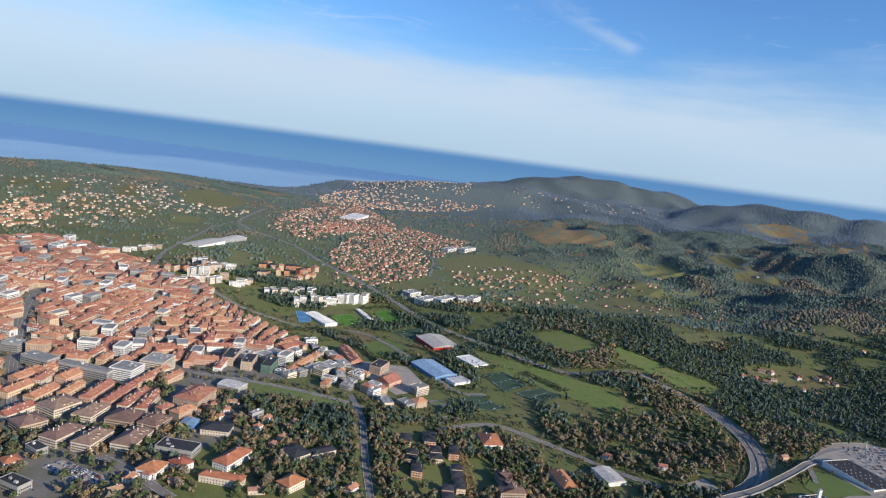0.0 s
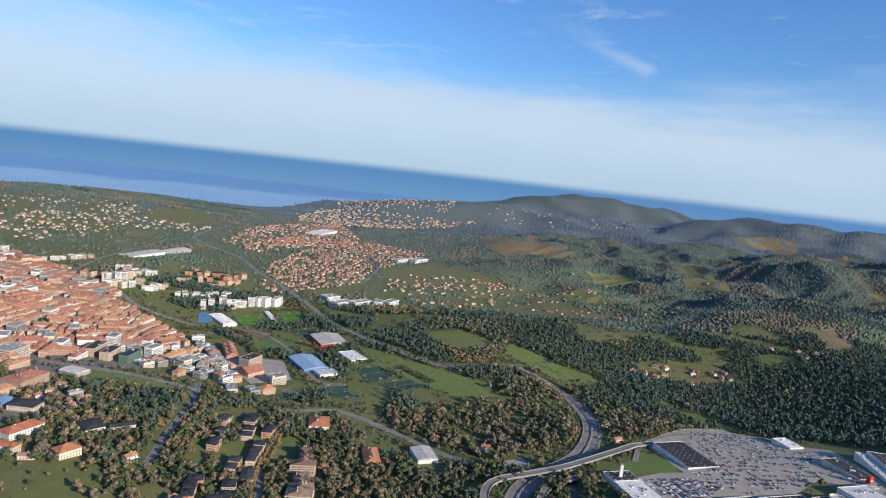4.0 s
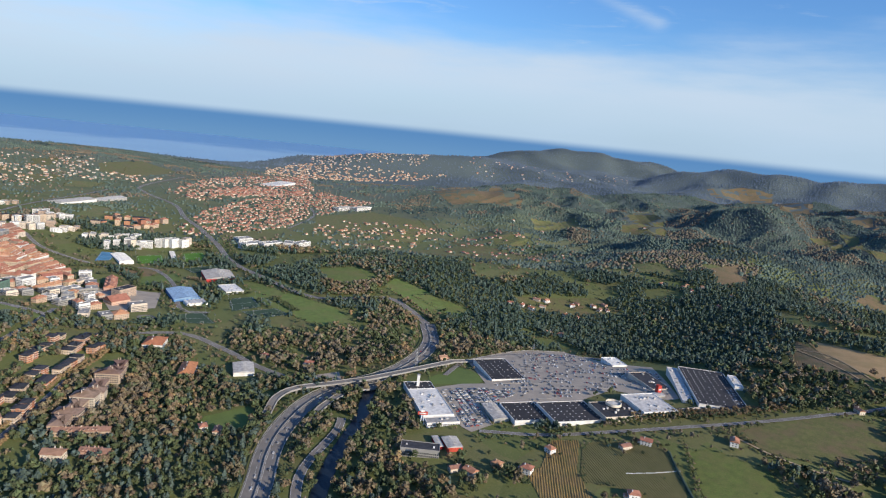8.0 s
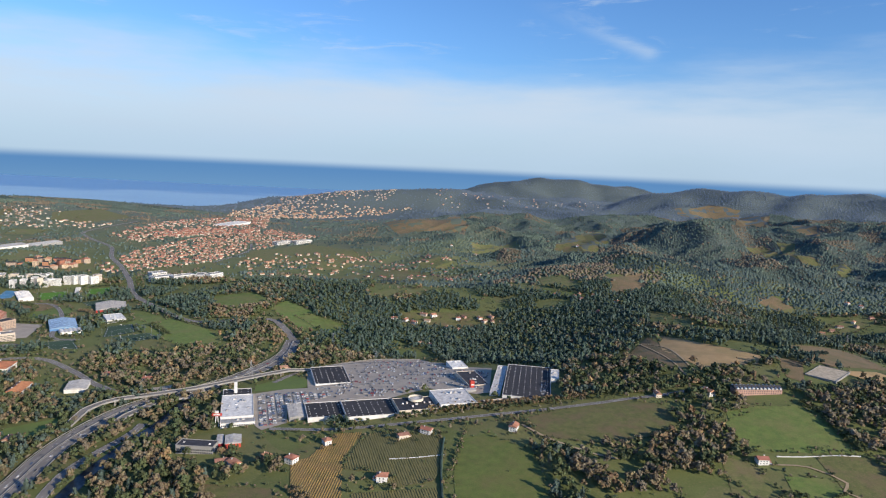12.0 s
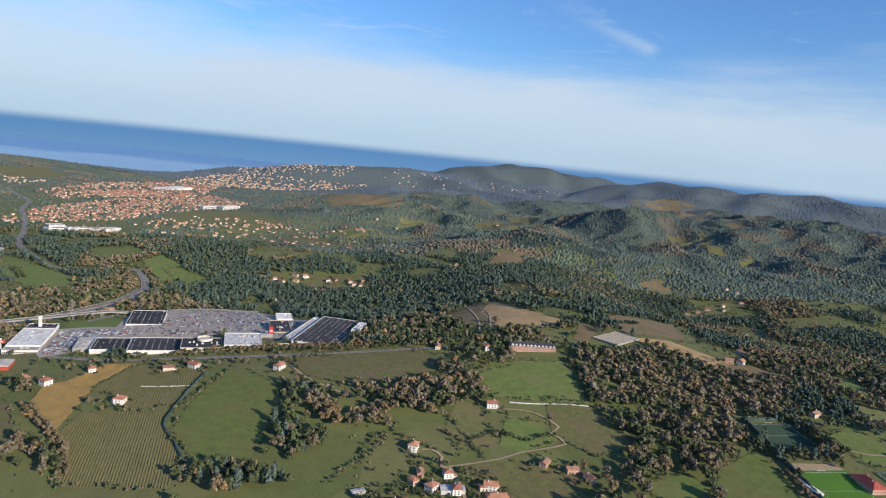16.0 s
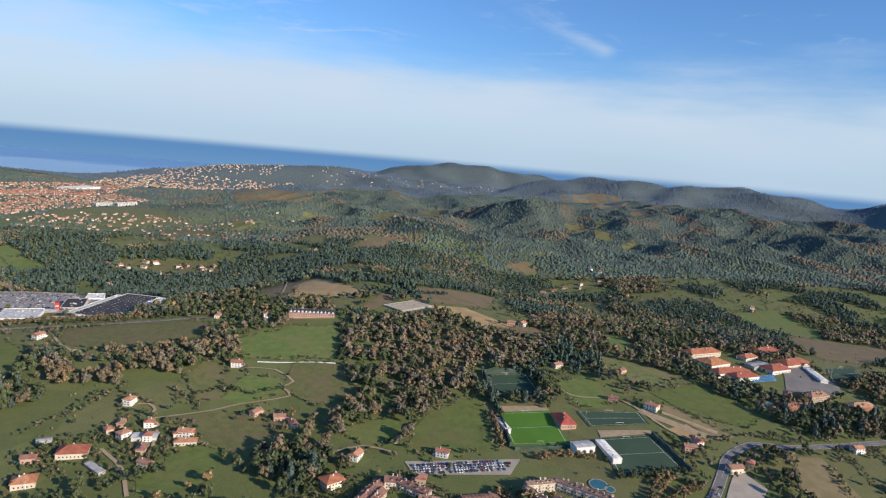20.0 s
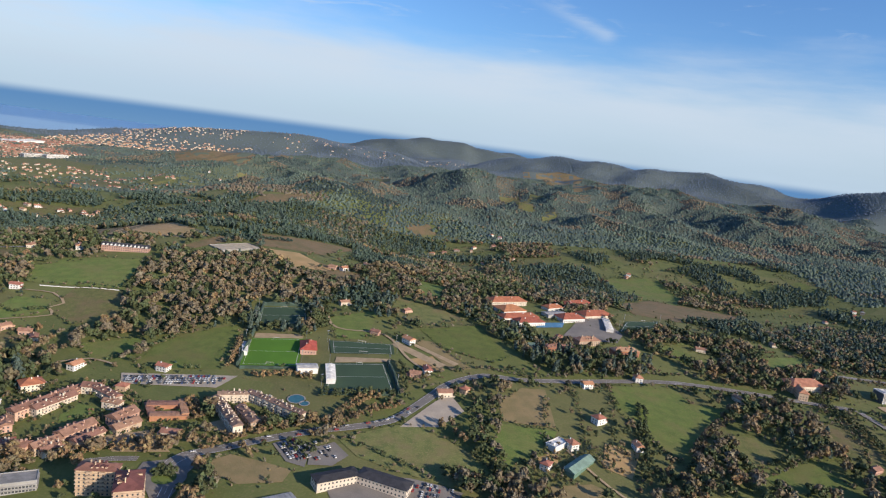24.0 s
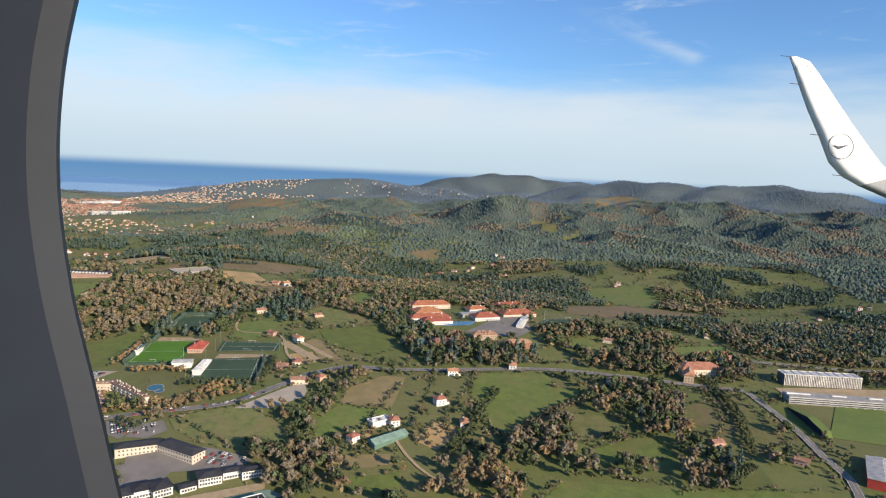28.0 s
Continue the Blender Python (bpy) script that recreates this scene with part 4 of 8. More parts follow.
field("meadow", [(767, 266), (776, 286), (809, 311), (814, 245), (765, 240)])
field("meadow", [(633, 374), (662, 393), (702, 409), (710, 347), (646, 344)])
field("pasture", [(681, 344), (713, 343), (733, 304), (707, 288), (682, 306)])
field("meadow", [(633, 211), (645, 244), (669, 236), (669, 210), (656, 195), (641, 194)])
field("meadow", [(740, 247), (758, 248), (764, 266), (753, 278), (725, 264)])
field("pasture", [(627, 266), (656, 276), (690, 273), (697, 244), (669, 236)])
field("meadow", [(861, 333), (894, 357), (892, 304), (872, 298)])
field("pasture", [(907, 393), (942, 378), (961, 360), (927, 334), (902, 359)])
field("meadow", [(926, 330), (970, 352), (986, 300), (976, 288), (942, 300)])
field("brown", [(920, 279), (935, 287), (943, 269), (935, 265)])
field("stubble", [(920, 312), (935, 310), (960, 275), (947, 270)])
field("meadow", [(1167, 727), (1250, 757), (1250, 664), (1226, 614), (1159, 625)])
field("meadow", [(925, 466), (947, 454), (941, 402), (920, 411)])
field("pasture", [(890, 183), (917, 201), (930, 203), (956, 182), (965, 170), (945, 155), (920, 162), (901, 170)])
field("stubble", [(974, 238), (989, 258), (1004, 260), (1003, 217), (973, 217)])
field("meadow", [(973, 214), (1003, 214), (994, 191), (973, 176), (965, 190)])
field("meadow", [(1048, 277), (1094, 285), (1096, 266), (1125, 264), (1090, 229), (1071, 195), (1055, 213), (1044, 248)])
field("pasture", [(1100, 232), (1128, 234), (1136, 218), (1106, 202)])
field("meadow", [(1108, 194), (1146, 217), (1154, 194), (1113, 180)])
field("pasture", [(1168, 252), (1209, 279), (1216, 219), (1189, 197), (1165, 208)])
field("meadow", [(1078, 135), (1095, 165), (1148, 165), (1219, 174), (1213, 160)])
field("meadow", [(1219, 266), (1236, 271), (1237, 227), (1224, 228)])
field("lawn", [(1269, 282), (1319, 280), (1277, 222), (1241, 228)])
field("brown", [(989, 191), (999, 192), (998, 181), (988, 183)])
field("brown", [(1028, 209), (1045, 203), (1034, 179), (1021, 186)])
field("stubble", [(991, 165), (1012, 171), (1021, 166), (1006, 158), (992, 153)])
field("meadow", [(995, 146), (1019, 157), (1023, 137), (995, 138)])
field("lawn", [(858, 93), (868, 108), (890, 90), (864, 85)])
field("meadow", [(1104, 354), (1136, 377), (1154, 343), (1123, 319)])
field("meadow", [(1189, 366), (1241, 390), (1214, 349), (1182, 334)])
field("pasture", [(-5, 1270), (91, 1397), (204, 1311), (246, 1209), (131, 1136), (29, 1112)])
field("pasture", [(209, 994), (289, 1107), (443, 1068), (382, 976), (267, 944)])
field("pasture", [(770, 1738), (741, 1383), (707, 1291), (635, 1360)])
field("pasture", [(-692, 1649), (-684, 1862), (-513, 1736), (-521, 1539), (-606, 1512)])
field("meadow", [(-161, 506), (-103, 499), (-44, 483), (-26, 482), (-87, 469), (-137, 477)])
field("meadow", [(-136, 668), (-98, 696), (-77, 659), (-109, 624)])
field("rough", [(-111, 729), (-65, 738), (-66, 695), (-99, 702)])
field("rough", [(322, 1746), (396, 2409), (443, 1638), (384, 1660)])
field("pasture", [(713, 1731), (851, 1915), (817, 1655), (669, 1359)])
field("pasture", [(564, 971), (622, 893), (620, 855), (566, 897)])
field("pasture", [(735, 1735), (814, 1683), (781, 1361)])
field("meadow", [(535, 904), (607, 845), (630, 800), (576, 834)])
field("meadow", [(252, 692), (273, 701), (324, 673), (309, 633)])
field("rough", [(1379, 2985), (1557, 3050), (1674, 2971), (1328, 2205)])
field("rough", [(1441, 2170), (1404, 1772), (1290, 1514)])
field("rough", [(297, 1759), (383, 1733), (425, 1610), (339, 1659)])
field("rough", [(189, 1789), (298, 2115), (392, 1657), (261, 1617)])
field("rough", [(1449, 2414), (1767, 2843), (1452, 2177), (1080, 1585)])
field("pasture", [(487, 1544), (561, 1486), (596, 1388), (501, 1328)])
field("pasture", [(282, 1153), (365, 1120), (410, 1039), (324, 1030)])
field("pasture", [(170, 1186), (237, 1178), (223, 1101), (162, 1092)])
field("pasture", [(347, 1273), (430, 1213), (421, 1148), (365, 1149)])
field("pasture", [(1188, 1531), (1221, 1507), (1135, 1312)])
field("pasture", [(498, 936), (556, 904), (603, 851), (543, 868)])
field("pasture", [(1173, 1269), (1210, 1252), (1162, 1157)])
field("meadow", [(1465, 851), (1499, 775), (1459, 743)])
field("pasture", [(1159, 1548), (1160, 1262), (1123, 1265)])
field("rough", [(824, 473), (881, 445), (856, 412), (817, 434)])
field("rough", [(757, 555), (854, 631), (828, 509), (766, 492)])
field("rough", [(729, 507), (747, 497), (724, 446), (715, 456)])
field("rough", [(1119, 509), (1198, 628), (1248, 616), (1296, 603), (1241, 507), (1157, 446), (1117, 449)])
field("vines_gold", [(368, 277), (357, 316), (367, 321), (376, 353), (394, 356), (393, 346), (388, 321), (401, 254)])
field("vines", [(402, 252), (401, 284), (424, 288), (447, 292), (454, 276), (473, 253), (481, 237), (482, 220), (430, 213), (418, 241)])
field("vines", [(390, 319), (395, 346), (403, 356), (446, 358), (452, 328), (446, 298), (423, 291), (411, 306), (391, 309)])
field("stubble", [(838, 150), (839, 158), (845, 163), (862, 159), (874, 155), (872, 146), (854, 142)])
field("lawn", [(757, 186), (760, 198), (769, 195), (772, 188), (760, 179)])
field("lawn", [(-77, 693), (-41, 720), (-17, 687), (-53, 656)])
field("meadow", [(48, 696), (61, 700), (113, 660), (110, 641), (80, 653)])
field("pasture", [(1106, 1505), (1155, 1535), (1144, 1309), (1123, 1290), (1112, 1434)])
field("pasture", [(922, 820), (982, 874), (1039, 898), (1052, 877), (982, 832), (935, 795)])
field("pasture", [(375, 747), (411, 763), (486, 786), (513, 729), (464, 720), (381, 703)])
field("pasture", [(453, 1523), (571, 1583), (577, 1426), (467, 1334)])
field("rough", [(892, 939), (932, 967), (946, 924), (912, 906)])
field("rough", [(670, 918), (733, 969), (710, 867), (650, 817)])
field("pasture", [(-887, 1385), (-869, 1479), (-813, 1406), (-833, 1320)])
field("pasture", [(-787, 1523), (-778, 1615), (-710, 1504), (-730, 1439)])
field("pasture", [(-620, 1652), (-561, 1791), (-514, 1690), (-567, 1551)])
field("pasture", [(-660, 1326), (-613, 1378), (-573, 1266), (-615, 1227)])
field("pasture", [(-940, 1372), (-933, 1457), (-896, 1410), (-901, 1324)])
field("pasture", [(-755, 1307), (-733, 1351), (-680, 1266), (-703, 1227)])
field("pasture", [(-567, 1331), (-511, 1370), (-489, 1284), (-531, 1248)])
field("pasture", [(-652, 1082), (-629, 1126), (-588, 1070), (-615, 1028)])
field("pasture", [(-354, 1059), (-303, 1050), (-275, 929), (-309, 943)])
paving("road_junction", [(811, 144), (811, 152), (825, 157), (831, 164), (835, 158), (832, 147), (832, 136), (831, 126), (838, 113), (833, 113), (827, 119), (826, 125), (819, 135)])
paving("car_park", [(764, 233), (826, 238), (819, 223), (769, 221)])
paving("car_park", [(919, 199), (934, 224), (945, 241), (953, 222), (939, 203)])
paving("school_yard", [(892, 119), (890, 134), (905, 145), (919, 139), (917, 123), (906, 109)])
paving("sports_court", [(918, 100), (965, 131), (974, 128), (940, 102)])
paving("staff_car_park", [(880, 160), (879, 173), (889, 180), (897, 170), (891, 161)])
paving("car_park", [(-203, 331), (-197, 340), (-159, 325), (-165, 312)])
paving("bare_ground", [(1238, 297), (1347, 320), (1319, 280), (1241, 273)])
paving("car_park", [(190, 436), (218, 451), (226, 428)])
paving("car_park", [(321, 490), (345, 522), (374, 549), (414, 565), (447, 530), (484, 518), (480, 429), (470, 425), (432, 440), (405, 416), (371, 406), (343, 403), (330, 401), (339, 369), (325, 357), (318, 364), (295, 425), (317, 436), (335, 439)])
paving("bare_ground", [(913, 106), (962, 136), (964, 131), (919, 101)])
paving("bare_ground", [(820, 297), (850, 300), (851, 294), (821, 288)])
paving("bare_ground", [(876, 272), (909, 276), (909, 272), (876, 264)])
paving("bare_ground", [(784, 170), (804, 178), (819, 161), (795, 158)])
paving("staff_car_park", [(926, 148), (929, 156), (950, 152), (947, 146), (933, 141)])
paving("car_park", [(-64, 633), (-17, 631), (8, 569), (-21, 538), (-85, 621)])
paving("car_park", [(832, 107), (830, 122), (835, 121), (838, 104)])
paving("bare_ground", [(822, 184), (833, 192), (851, 189), (843, 177)])
paving("staff_car_park", [(861, 174), (869, 181), (879, 174), (879, 158), (870, 161)])
paving("forecourt", [(889, 148), (902, 157), (926, 158), (942, 155), (948, 146), (925, 137), (898, 130)])
paving("sports_court", [(999, 330), (1012, 332), (1011, 321), (998, 319)])
paving("school_yard", [(1057, 401), (1079, 412), (1084, 372), (1074, 352), (1052, 350), (1033, 353)])
paving("bare_ground", [(907, 298), (912, 303), (944, 276), (939, 271)])
paving("bare_ground", [(916, 305), (918, 308), (952, 280), (949, 277)])
pitch("turf_dark", [(812, 340), (843, 347), (850, 317), (817, 311)])
pitch("turf", [(818, 289), (852, 294), (856, 255), (823, 251)])
pitch("turf_dark", [(868, 295), (909, 298), (911, 283), (872, 276)])
pitch("turf_dark", [(875, 263), (906, 269), (915, 234), (875, 227)])
pitch("court_blue", [(-167, 773), (-150, 778), (-140, 745), (-152, 732)])
pitch("turf_dark", [(-46, 748), (-13, 772), (1, 753), (-24, 728)])
pitch("turf", [(-124, 780), (-100, 800), (-79, 767), (-105, 749)])
pitch("turf", [(-78, 818), (-58, 834), (-32, 791), (-53, 768)])
pitch("turf_dark", [(60, 627), (82, 639), (102, 608), (79, 585)])
pitch("turf_dark", [(88, 587), (117, 607), (137, 592), (111, 569)])
pitch("turf_dark", [(32, 555), (54, 573), (79, 545), (57, 536)])
pitch("court_blue", [(1018, 375), (1040, 384), (1036, 371), (1014, 363)])
pitch("turf_dark", [(1099, 413), (1134, 431), (1115, 391), (1083, 379)])

# ---- single buildings ----
hall("office", 294, 327, 1, 23.5, 9.2, 5)
hall("grey_hall", 144, 440, 112, 21.3, 15.5, 3.6)
hall("sport_hall", 857, 280, 101, 16.3, 9.6, 2.6)
hall("stand", 820, 272, 105, 16.8, 3.0, 2.4)
hall("stand", 876, 248, 100, 23.0, 5.1, 2.4)
hall("grey_hall", 862, 250, 18, 11.7, 7.3, 3.6)
hall("grey_hall", 871, 128, 32, 22.2, 13.1, 1.5)
hall("white_store", 945, 101, 30, 24.6, 16.1, 4.4)
hall("dark_store", 962, 113, 41, 18.7, 9.8, 4.2)
hall("office_white", 852, 89, 54, 44.0, 12.0, 7.6)
hall("greenhouse", 1008, 183, 50, 21.4, 6.3, 2.2)
hall("white_store", 1000, 199, 45, 11.6, 5.9, 2.6)
hall("red_hall", 1248, 190, 65, 29.0, 13.3, 3.8)
hall("farm_long", 1194, 312, 14, 29.0, 13.1, 5)
hall("farm_long", 1185, 300, 77, 17.8, 6.0, 5)
hall("long_house", 678, 424, 8, 36.1, 7.9, 4)
hall("reservoir", 754, 470, 47, 38.6, 22.3, 0.8)
hall("slab_grey", -252, 461, 169, 42.8, 7.3, 8)
hall("white_flats", -224, 467, 173, 17.9, 16.9, 10)
hall("white_flats", -213, 495, 86, 21.0, 18.6, 10)
hall("slab_grey", -324, 487, 178, 13.9, 10.7, 8)
hall("slab_grey", -291, 468, 166, 25.0, 11.3, 8)
hall("brown_flats", -238, 373, 58, 15.9, 14.9, 6)
hall("brown_flats", -211, 363, 75, 21.2, 12.7, 6)
hall("brown_flats", -191, 360, 82, 20.8, 12.4, 6)
hall("brown_flats", -169, 364, 85, 23.0, 13.7, 6)
hall("brown_flats", -167, 389, 78, 16.0, 13.5, 6)
hall("brown_flats", -235, 400, 66, 19.6, 17.4, 6)
hall("brown_flats", -211, 394, 85, 19.6, 13.2, 6)
hall("brown_flats", -187, 391, 177, 17.5, 17.1, 6)
hall("red_row", -243, 427, 87, 21.5, 7.0, 4.8)
hall("red_row", -226, 429, 88, 29.5, 8.5, 4.8)
hall("red_row", -210, 428, 86, 31.5, 7.5, 4.8)
hall("red_row", -197, 423, 88, 30.7, 7.2, 4.8)
hall("red_row", -186, 421, 95, 29.1, 7.6, 4.8)
hall("red_row", -276, 418, 78, 21.3, 8.8, 4.8)
hall("red_row", -257, 416, 82, 22.8, 9.0, 4.8)
hall("red_row", -285, 442, 79, 22.1, 8.3, 4.8)
hall("red_row", -278, 456, 86, 21.4, 9.2, 4.8)
hall("red_row", -258, 452, 80, 20.9, 9.6, 4.8)
hall("red_row", -255, 387, 74, 20.6, 8.9, 4.8)
hall("tan_block", -160, 438, 82, 26.9, 18.7, 7)
hall("tan_block", -169, 408, 65, 9.9, 6.9, 7)
hall("tan_block", -156, 407, 67, 15.6, 8.7, 7)
hall("grey_hall", -146, 477, 166, 18.5, 13.2, 3.6)
hall("white_flats", -111, 421, 55, 9.6, 4.1, 6.4)
hall("blue_hall", -147, 395, 85, 9.5, 9.2, 4.2)
hall("office", -140, 361, 175, 23.1, 11.9, 5)
hall("school", -128, 393, 2, 17.9, 12.2, 4.2)
hall("college", -106, 358, 69, 22.6, 10.6, 4.6)
hall("college", -104, 335, 176, 24.6, 6.4, 4.6)
hall("college", -144, 336, 81, 12.4, 12.0, 4.6)
hall("college", -131, 344, 146, 10.4, 9.2, 4.6)
hall("school", -73, 378, 139, 15.1, 12.1, 4.2)
hall("school", -58, 386, 39, 17.8, 6.7, 4.2)
hall("college", -67, 342, 59, 13.1, 9.8, 4.6)
hall("office", -215, 345, 152, 11.3, 6.6, 5)
hall("office", -204, 310, 160, 14.8, 8.2, 5)
hall("college", -220, 330, 48, 8.4, 8.3, 4.6)
hall("tower_brown", -43, 603, 72, 21.7, 11.7, 9)
hall("tower_brown", -153, 542, 93, 21.9, 9.1, 9)
hall("tower_brown", -135, 543, 89, 23.5, 8.7, 9)
hall("tower_brown", -171, 549, 93, 25.2, 9.9, 9)
hall("red_row", -114, 586, 76, 28.4, 7.5, 4.8)
hall("white_stepped", -9, 891, 55, 34.4, 15.1, 7)
hall("white_stepped", 17, 902, 54, 34.0, 14.3, 7)
hall("white_stepped", 41, 913, 98, 20.3, 12.4, 7)
hall("white_stepped", 59, 921, 63, 25.2, 12.3, 7)
hall("white_stepped", -32, 922, 50, 22.9, 17.4, 7)
hall("white_stepped", 24, 1396, 61, 48.3, 16.2, 7)
hall("white_stepped", 62, 1419, 59, 48.5, 16.4, 7)
hall("white_store", -246, 1792, 82, 133.1, 46.1, 4.4)
hall("grey_hall", -393, 1067, 77, 77.3, 30.2, 3.6)
hall("grey_hall", -378, 1150, 79, 72.8, 27.4, 3.6)
quarter(("terrace",), 4, 391, 87, 15.3, 8.1, 4.8, (9.5, 14.0))
quarter(("terrace",), 0, 411, 85, 15.5, 8.5, 4.8, (9.5, 14.0))
quarter(("terrace",), -6, 437, 93, 19.3, 8.4, 4.8, (9.5, 14.0))
quarter(("terrace",), 16, 422, 95, 18.8, 10.3, 4.8, (9.5, 14.0))
quarter(("terrace",), 11, 448, 95, 20.4, 11.4, 4.8, (9.5, 14.0))
quarter(("terrace",), 30, 433, 90, 17.8, 7.7, 4.8, (9.5, 14.0))
quarter(("terrace",), 25, 369, 96, 17.8, 8.5, 4.8, (9.5, 14.0))
quarter(("terrace",), 33, 384, 97, 17.2, 6.7, 4.8, (9.5, 14.0))
quarter(("terrace",), 31, 401, 94, 17.7, 8.3, 4.8, (9.5, 14.0))
hall("terrace", 38, 359, 100, 14.0, 7.5, 4.8)
quarter(("terrace",), 14, 331, 102, 26.3, 10.0, 4.8, (9.5, 14.0))
quarter(("terrace",), 33, 317, 102, 19.5, 8.0, 4.8, (9.5, 14.0))
quarter(("terrace",), 34, 336, 102, 21.0, 9.2, 4.8, (9.5, 14.0))
quarter(("terrace",), 15, 307, 98, 18.7, 8.0, 4.8, (9.5, 14.0))
quarter(("terrace",), 43, 293, 110, 20.7, 7.2, 4.8, (9.5, 14.0))
quarter(("terrace",), 52, 315, 104, 27.6, 7.7, 4.8, (9.5, 14.0))
hall("terrace", 47, 296, 11, 9.7, 8.4, 4.8)
hall("terrace", 56, 274, 93, 13.6, 8.1, 4.8)
hall("terrace", 57, 262, 0, 9.7, 7.1, 4.8)
quarter(("brown_flats",), 66, 395, 99, 28.4, 18.2, 6, (11.0, 20.0))
quarter(("brown_flats",), 73, 355, 101, 33.6, 16.8, 6, (11.0, 20.0))
quarter(("brown_flats",), 80, 319, 101, 32.6, 16.4, 6, (11.0, 20.0))
hall("estate", 97, 304, 16, 30.6, 5.4, 4.6)
hall("estate", 99, 276, 7, 11.0, 6.9, 4.6)
hall("estate", 117, 284, 5, 14.7, 5.4, 4.6)
hall("college", 58, 469, 102, 19.4, 15.4, 4.6)
hall("college", 107, 422, 105, 25.9, 10.9, 4.6)
hall("dark_store", 346, 470, 110, 43.5, 28.4, 2.4)
hall("white_store", 295, 393, 110, 42.9, 22.2, 3.3)
hall("dark_store", 285, 420, 20, 20.9, 14.3, 3.6)
hall("office_white", 305, 367, 20, 22.7, 7.9, 2.6)
hall("grey_hall", 341, 385, 110, 24.2, 11.2, 2.6)
hall("dark_store", 361, 387, 110, 27.8, 25.9, 2.5)
hall("dark_store", 393, 391, 20, 37.3, 30.7, 2.5)
hall("cream_store", 425, 397, 20, 28.6, 23.9, 3.2)
hall("white_store", 452, 411, 110, 30.0, 27.6, 3.4)
hall("dark_store", 511, 452, 84, 77.9, 35.8, 2.3)
hall("white_store", 488, 457, 83, 71.5, 7.9, 2.8)
hall("cream_store", 466, 463, 110, 33.9, 16.7, 2.4)
hall("white_store", 452, 525, 110, 19.6, 14.7, 3)
hall("white_store", 534, 465, 83, 24.7, 6.4, 3.4)
hall("grey_hall", 461, 431, 20, 15.9, 6.0, 2.2)
hall("red_hall", 313, 338, 110, 13.3, 9.7, 3)
hall("red_hall", 304, 339, 110, 13.3, 3.8, 2.4)
hall("estate", 746, 195, 67, 36.9, 6.0, 3.8)
hall("estate", 750, 193, 68, 22.1, 5.7, 3.8)
hall("estate", 759, 211, 1, 7.7, 6.0, 3.8)
hall("estate", 769, 206, 148, 19.3, 4.8, 3.8)
hall("estate", 777, 196, 171, 8.7, 4.6, 3.8)
hall("estate", 787, 185, 67, 12.5, 7.9, 3.8)
hall("estate", 773, 170, 66, 16.4, 6.7, 3.8)
hall("estate", 781, 165, 64, 14.3, 4.8, 3.4)
hall("estate", 792, 177, 58, 12.7, 5.8, 3.4)
hall("estate", 771, 154, 56, 8.9, 3.8, 3.4)
hall("estate", 741, 171, 124, 8.6, 4.9, 3.8)
hall("college", 729, 210, 41, 10.2, 8.4, 3.8)
hall("college", 752, 155, 124, 7.0, 5.6, 3.4)
hall("slab_grey", 771, 128, 26, 16.8, 8.2, 4.5)
hall("estate_brown", 834, 192, 124, 34.2, 4.7, 5)
hall("estate_brown", 832, 210, 17, 15.5, 3.6, 5)
hall("estate_brown", 844, 193, 129, 19.0, 5.1, 3.5)
hall("estate_brown", 855, 204, 149, 36.8, 3.9, 5)
hall("court_house", 801, 200, 16, 16.2, 4.9, 2.4)
hall("court_house", 807, 190, 15, 17.1, 5.0, 2.4)
hall("court_house", 796, 194, 120, 14.0, 3.0, 2.4)
hall("court_house", 811, 198, 116, 16.7, 3.1, 2.4)
hall("tower", 803, 130, 7, 14.8, 5.7, 11)
hall("tower", 818, 123, 110, 14.2, 9.8, 11)
hall("school", 894, 149, 31, 19.5, 7.0, 4.2)
hall("school", 915, 150, 160, 23.5, 7.7, 4.2)
hall("school_white", 908, 111, 39, 11.1, 8.1, 3.8)
hall("school_white", 915, 118, 40, 8.6, 7.7, 3.4)
hall("school_white", 922, 120, 136, 8.5, 7.9, 3.8)
hall("school_white", 932, 124, 44, 6.9, 3.8, 2.4)
hall("school_white", 938, 132, 34, 9.8, 7.5, 3.8)
hall("school_white", 946, 138, 35, 8.8, 4.7, 3.4)
hall("school_white", 954, 140, 33, 8.8, 5.1, 3.8)
quarter(("white_flats", "white_stepped", "tan_block", "slab_grey"), -92, 576, 63, 39.4, 21.7, 5.8)
quarter(("white_flats", "white_stepped", "tan_block", "slab_grey"), -107, 628, 87, 39.5, 8.1, 5.8)
quarter(("white_flats", "white_stepped", "tan_block", "slab_grey"), -88, 619, 121, 43.8, 12.9, 5.8)
quarter(("white_flats", "white_stepped", "tan_block", "slab_grey"), -74, 562, 103, 23.2, 10.2, 5.8)
quarter(("white_flats", "white_stepped", "tan_block", "slab_grey"), -59, 573, 65, 19.6, 16.0, 5.8)
quarter(("white_flats", "white_stepped", "tan_block", "slab_grey"), -81, 533, 85, 28.4, 7.8, 5.8)
quarter(("white_flats", "white_stepped", "tan_block", "slab_grey"), -63, 534, 72, 21.7, 10.5, 5.8)
quarter(("white_flats", "white_stepped", "tan_block", "slab_grey"), -40, 533, 58, 24.5, 16.0, 5.8)
quarter(("white_flats", "white_stepped", "tan_block", "slab_grey"), -29, 509, 112, 18.3, 10.3, 4)
quarter(("white_flats", "white_stepped", "tan_block", "slab_grey"), -6, 517, 45, 24.1, 14.6, 5.8)
quarter(("white_flats", "white_stepped", "tan_block", "slab_grey"), -3, 553, 47, 17.0, 12.1, 7)
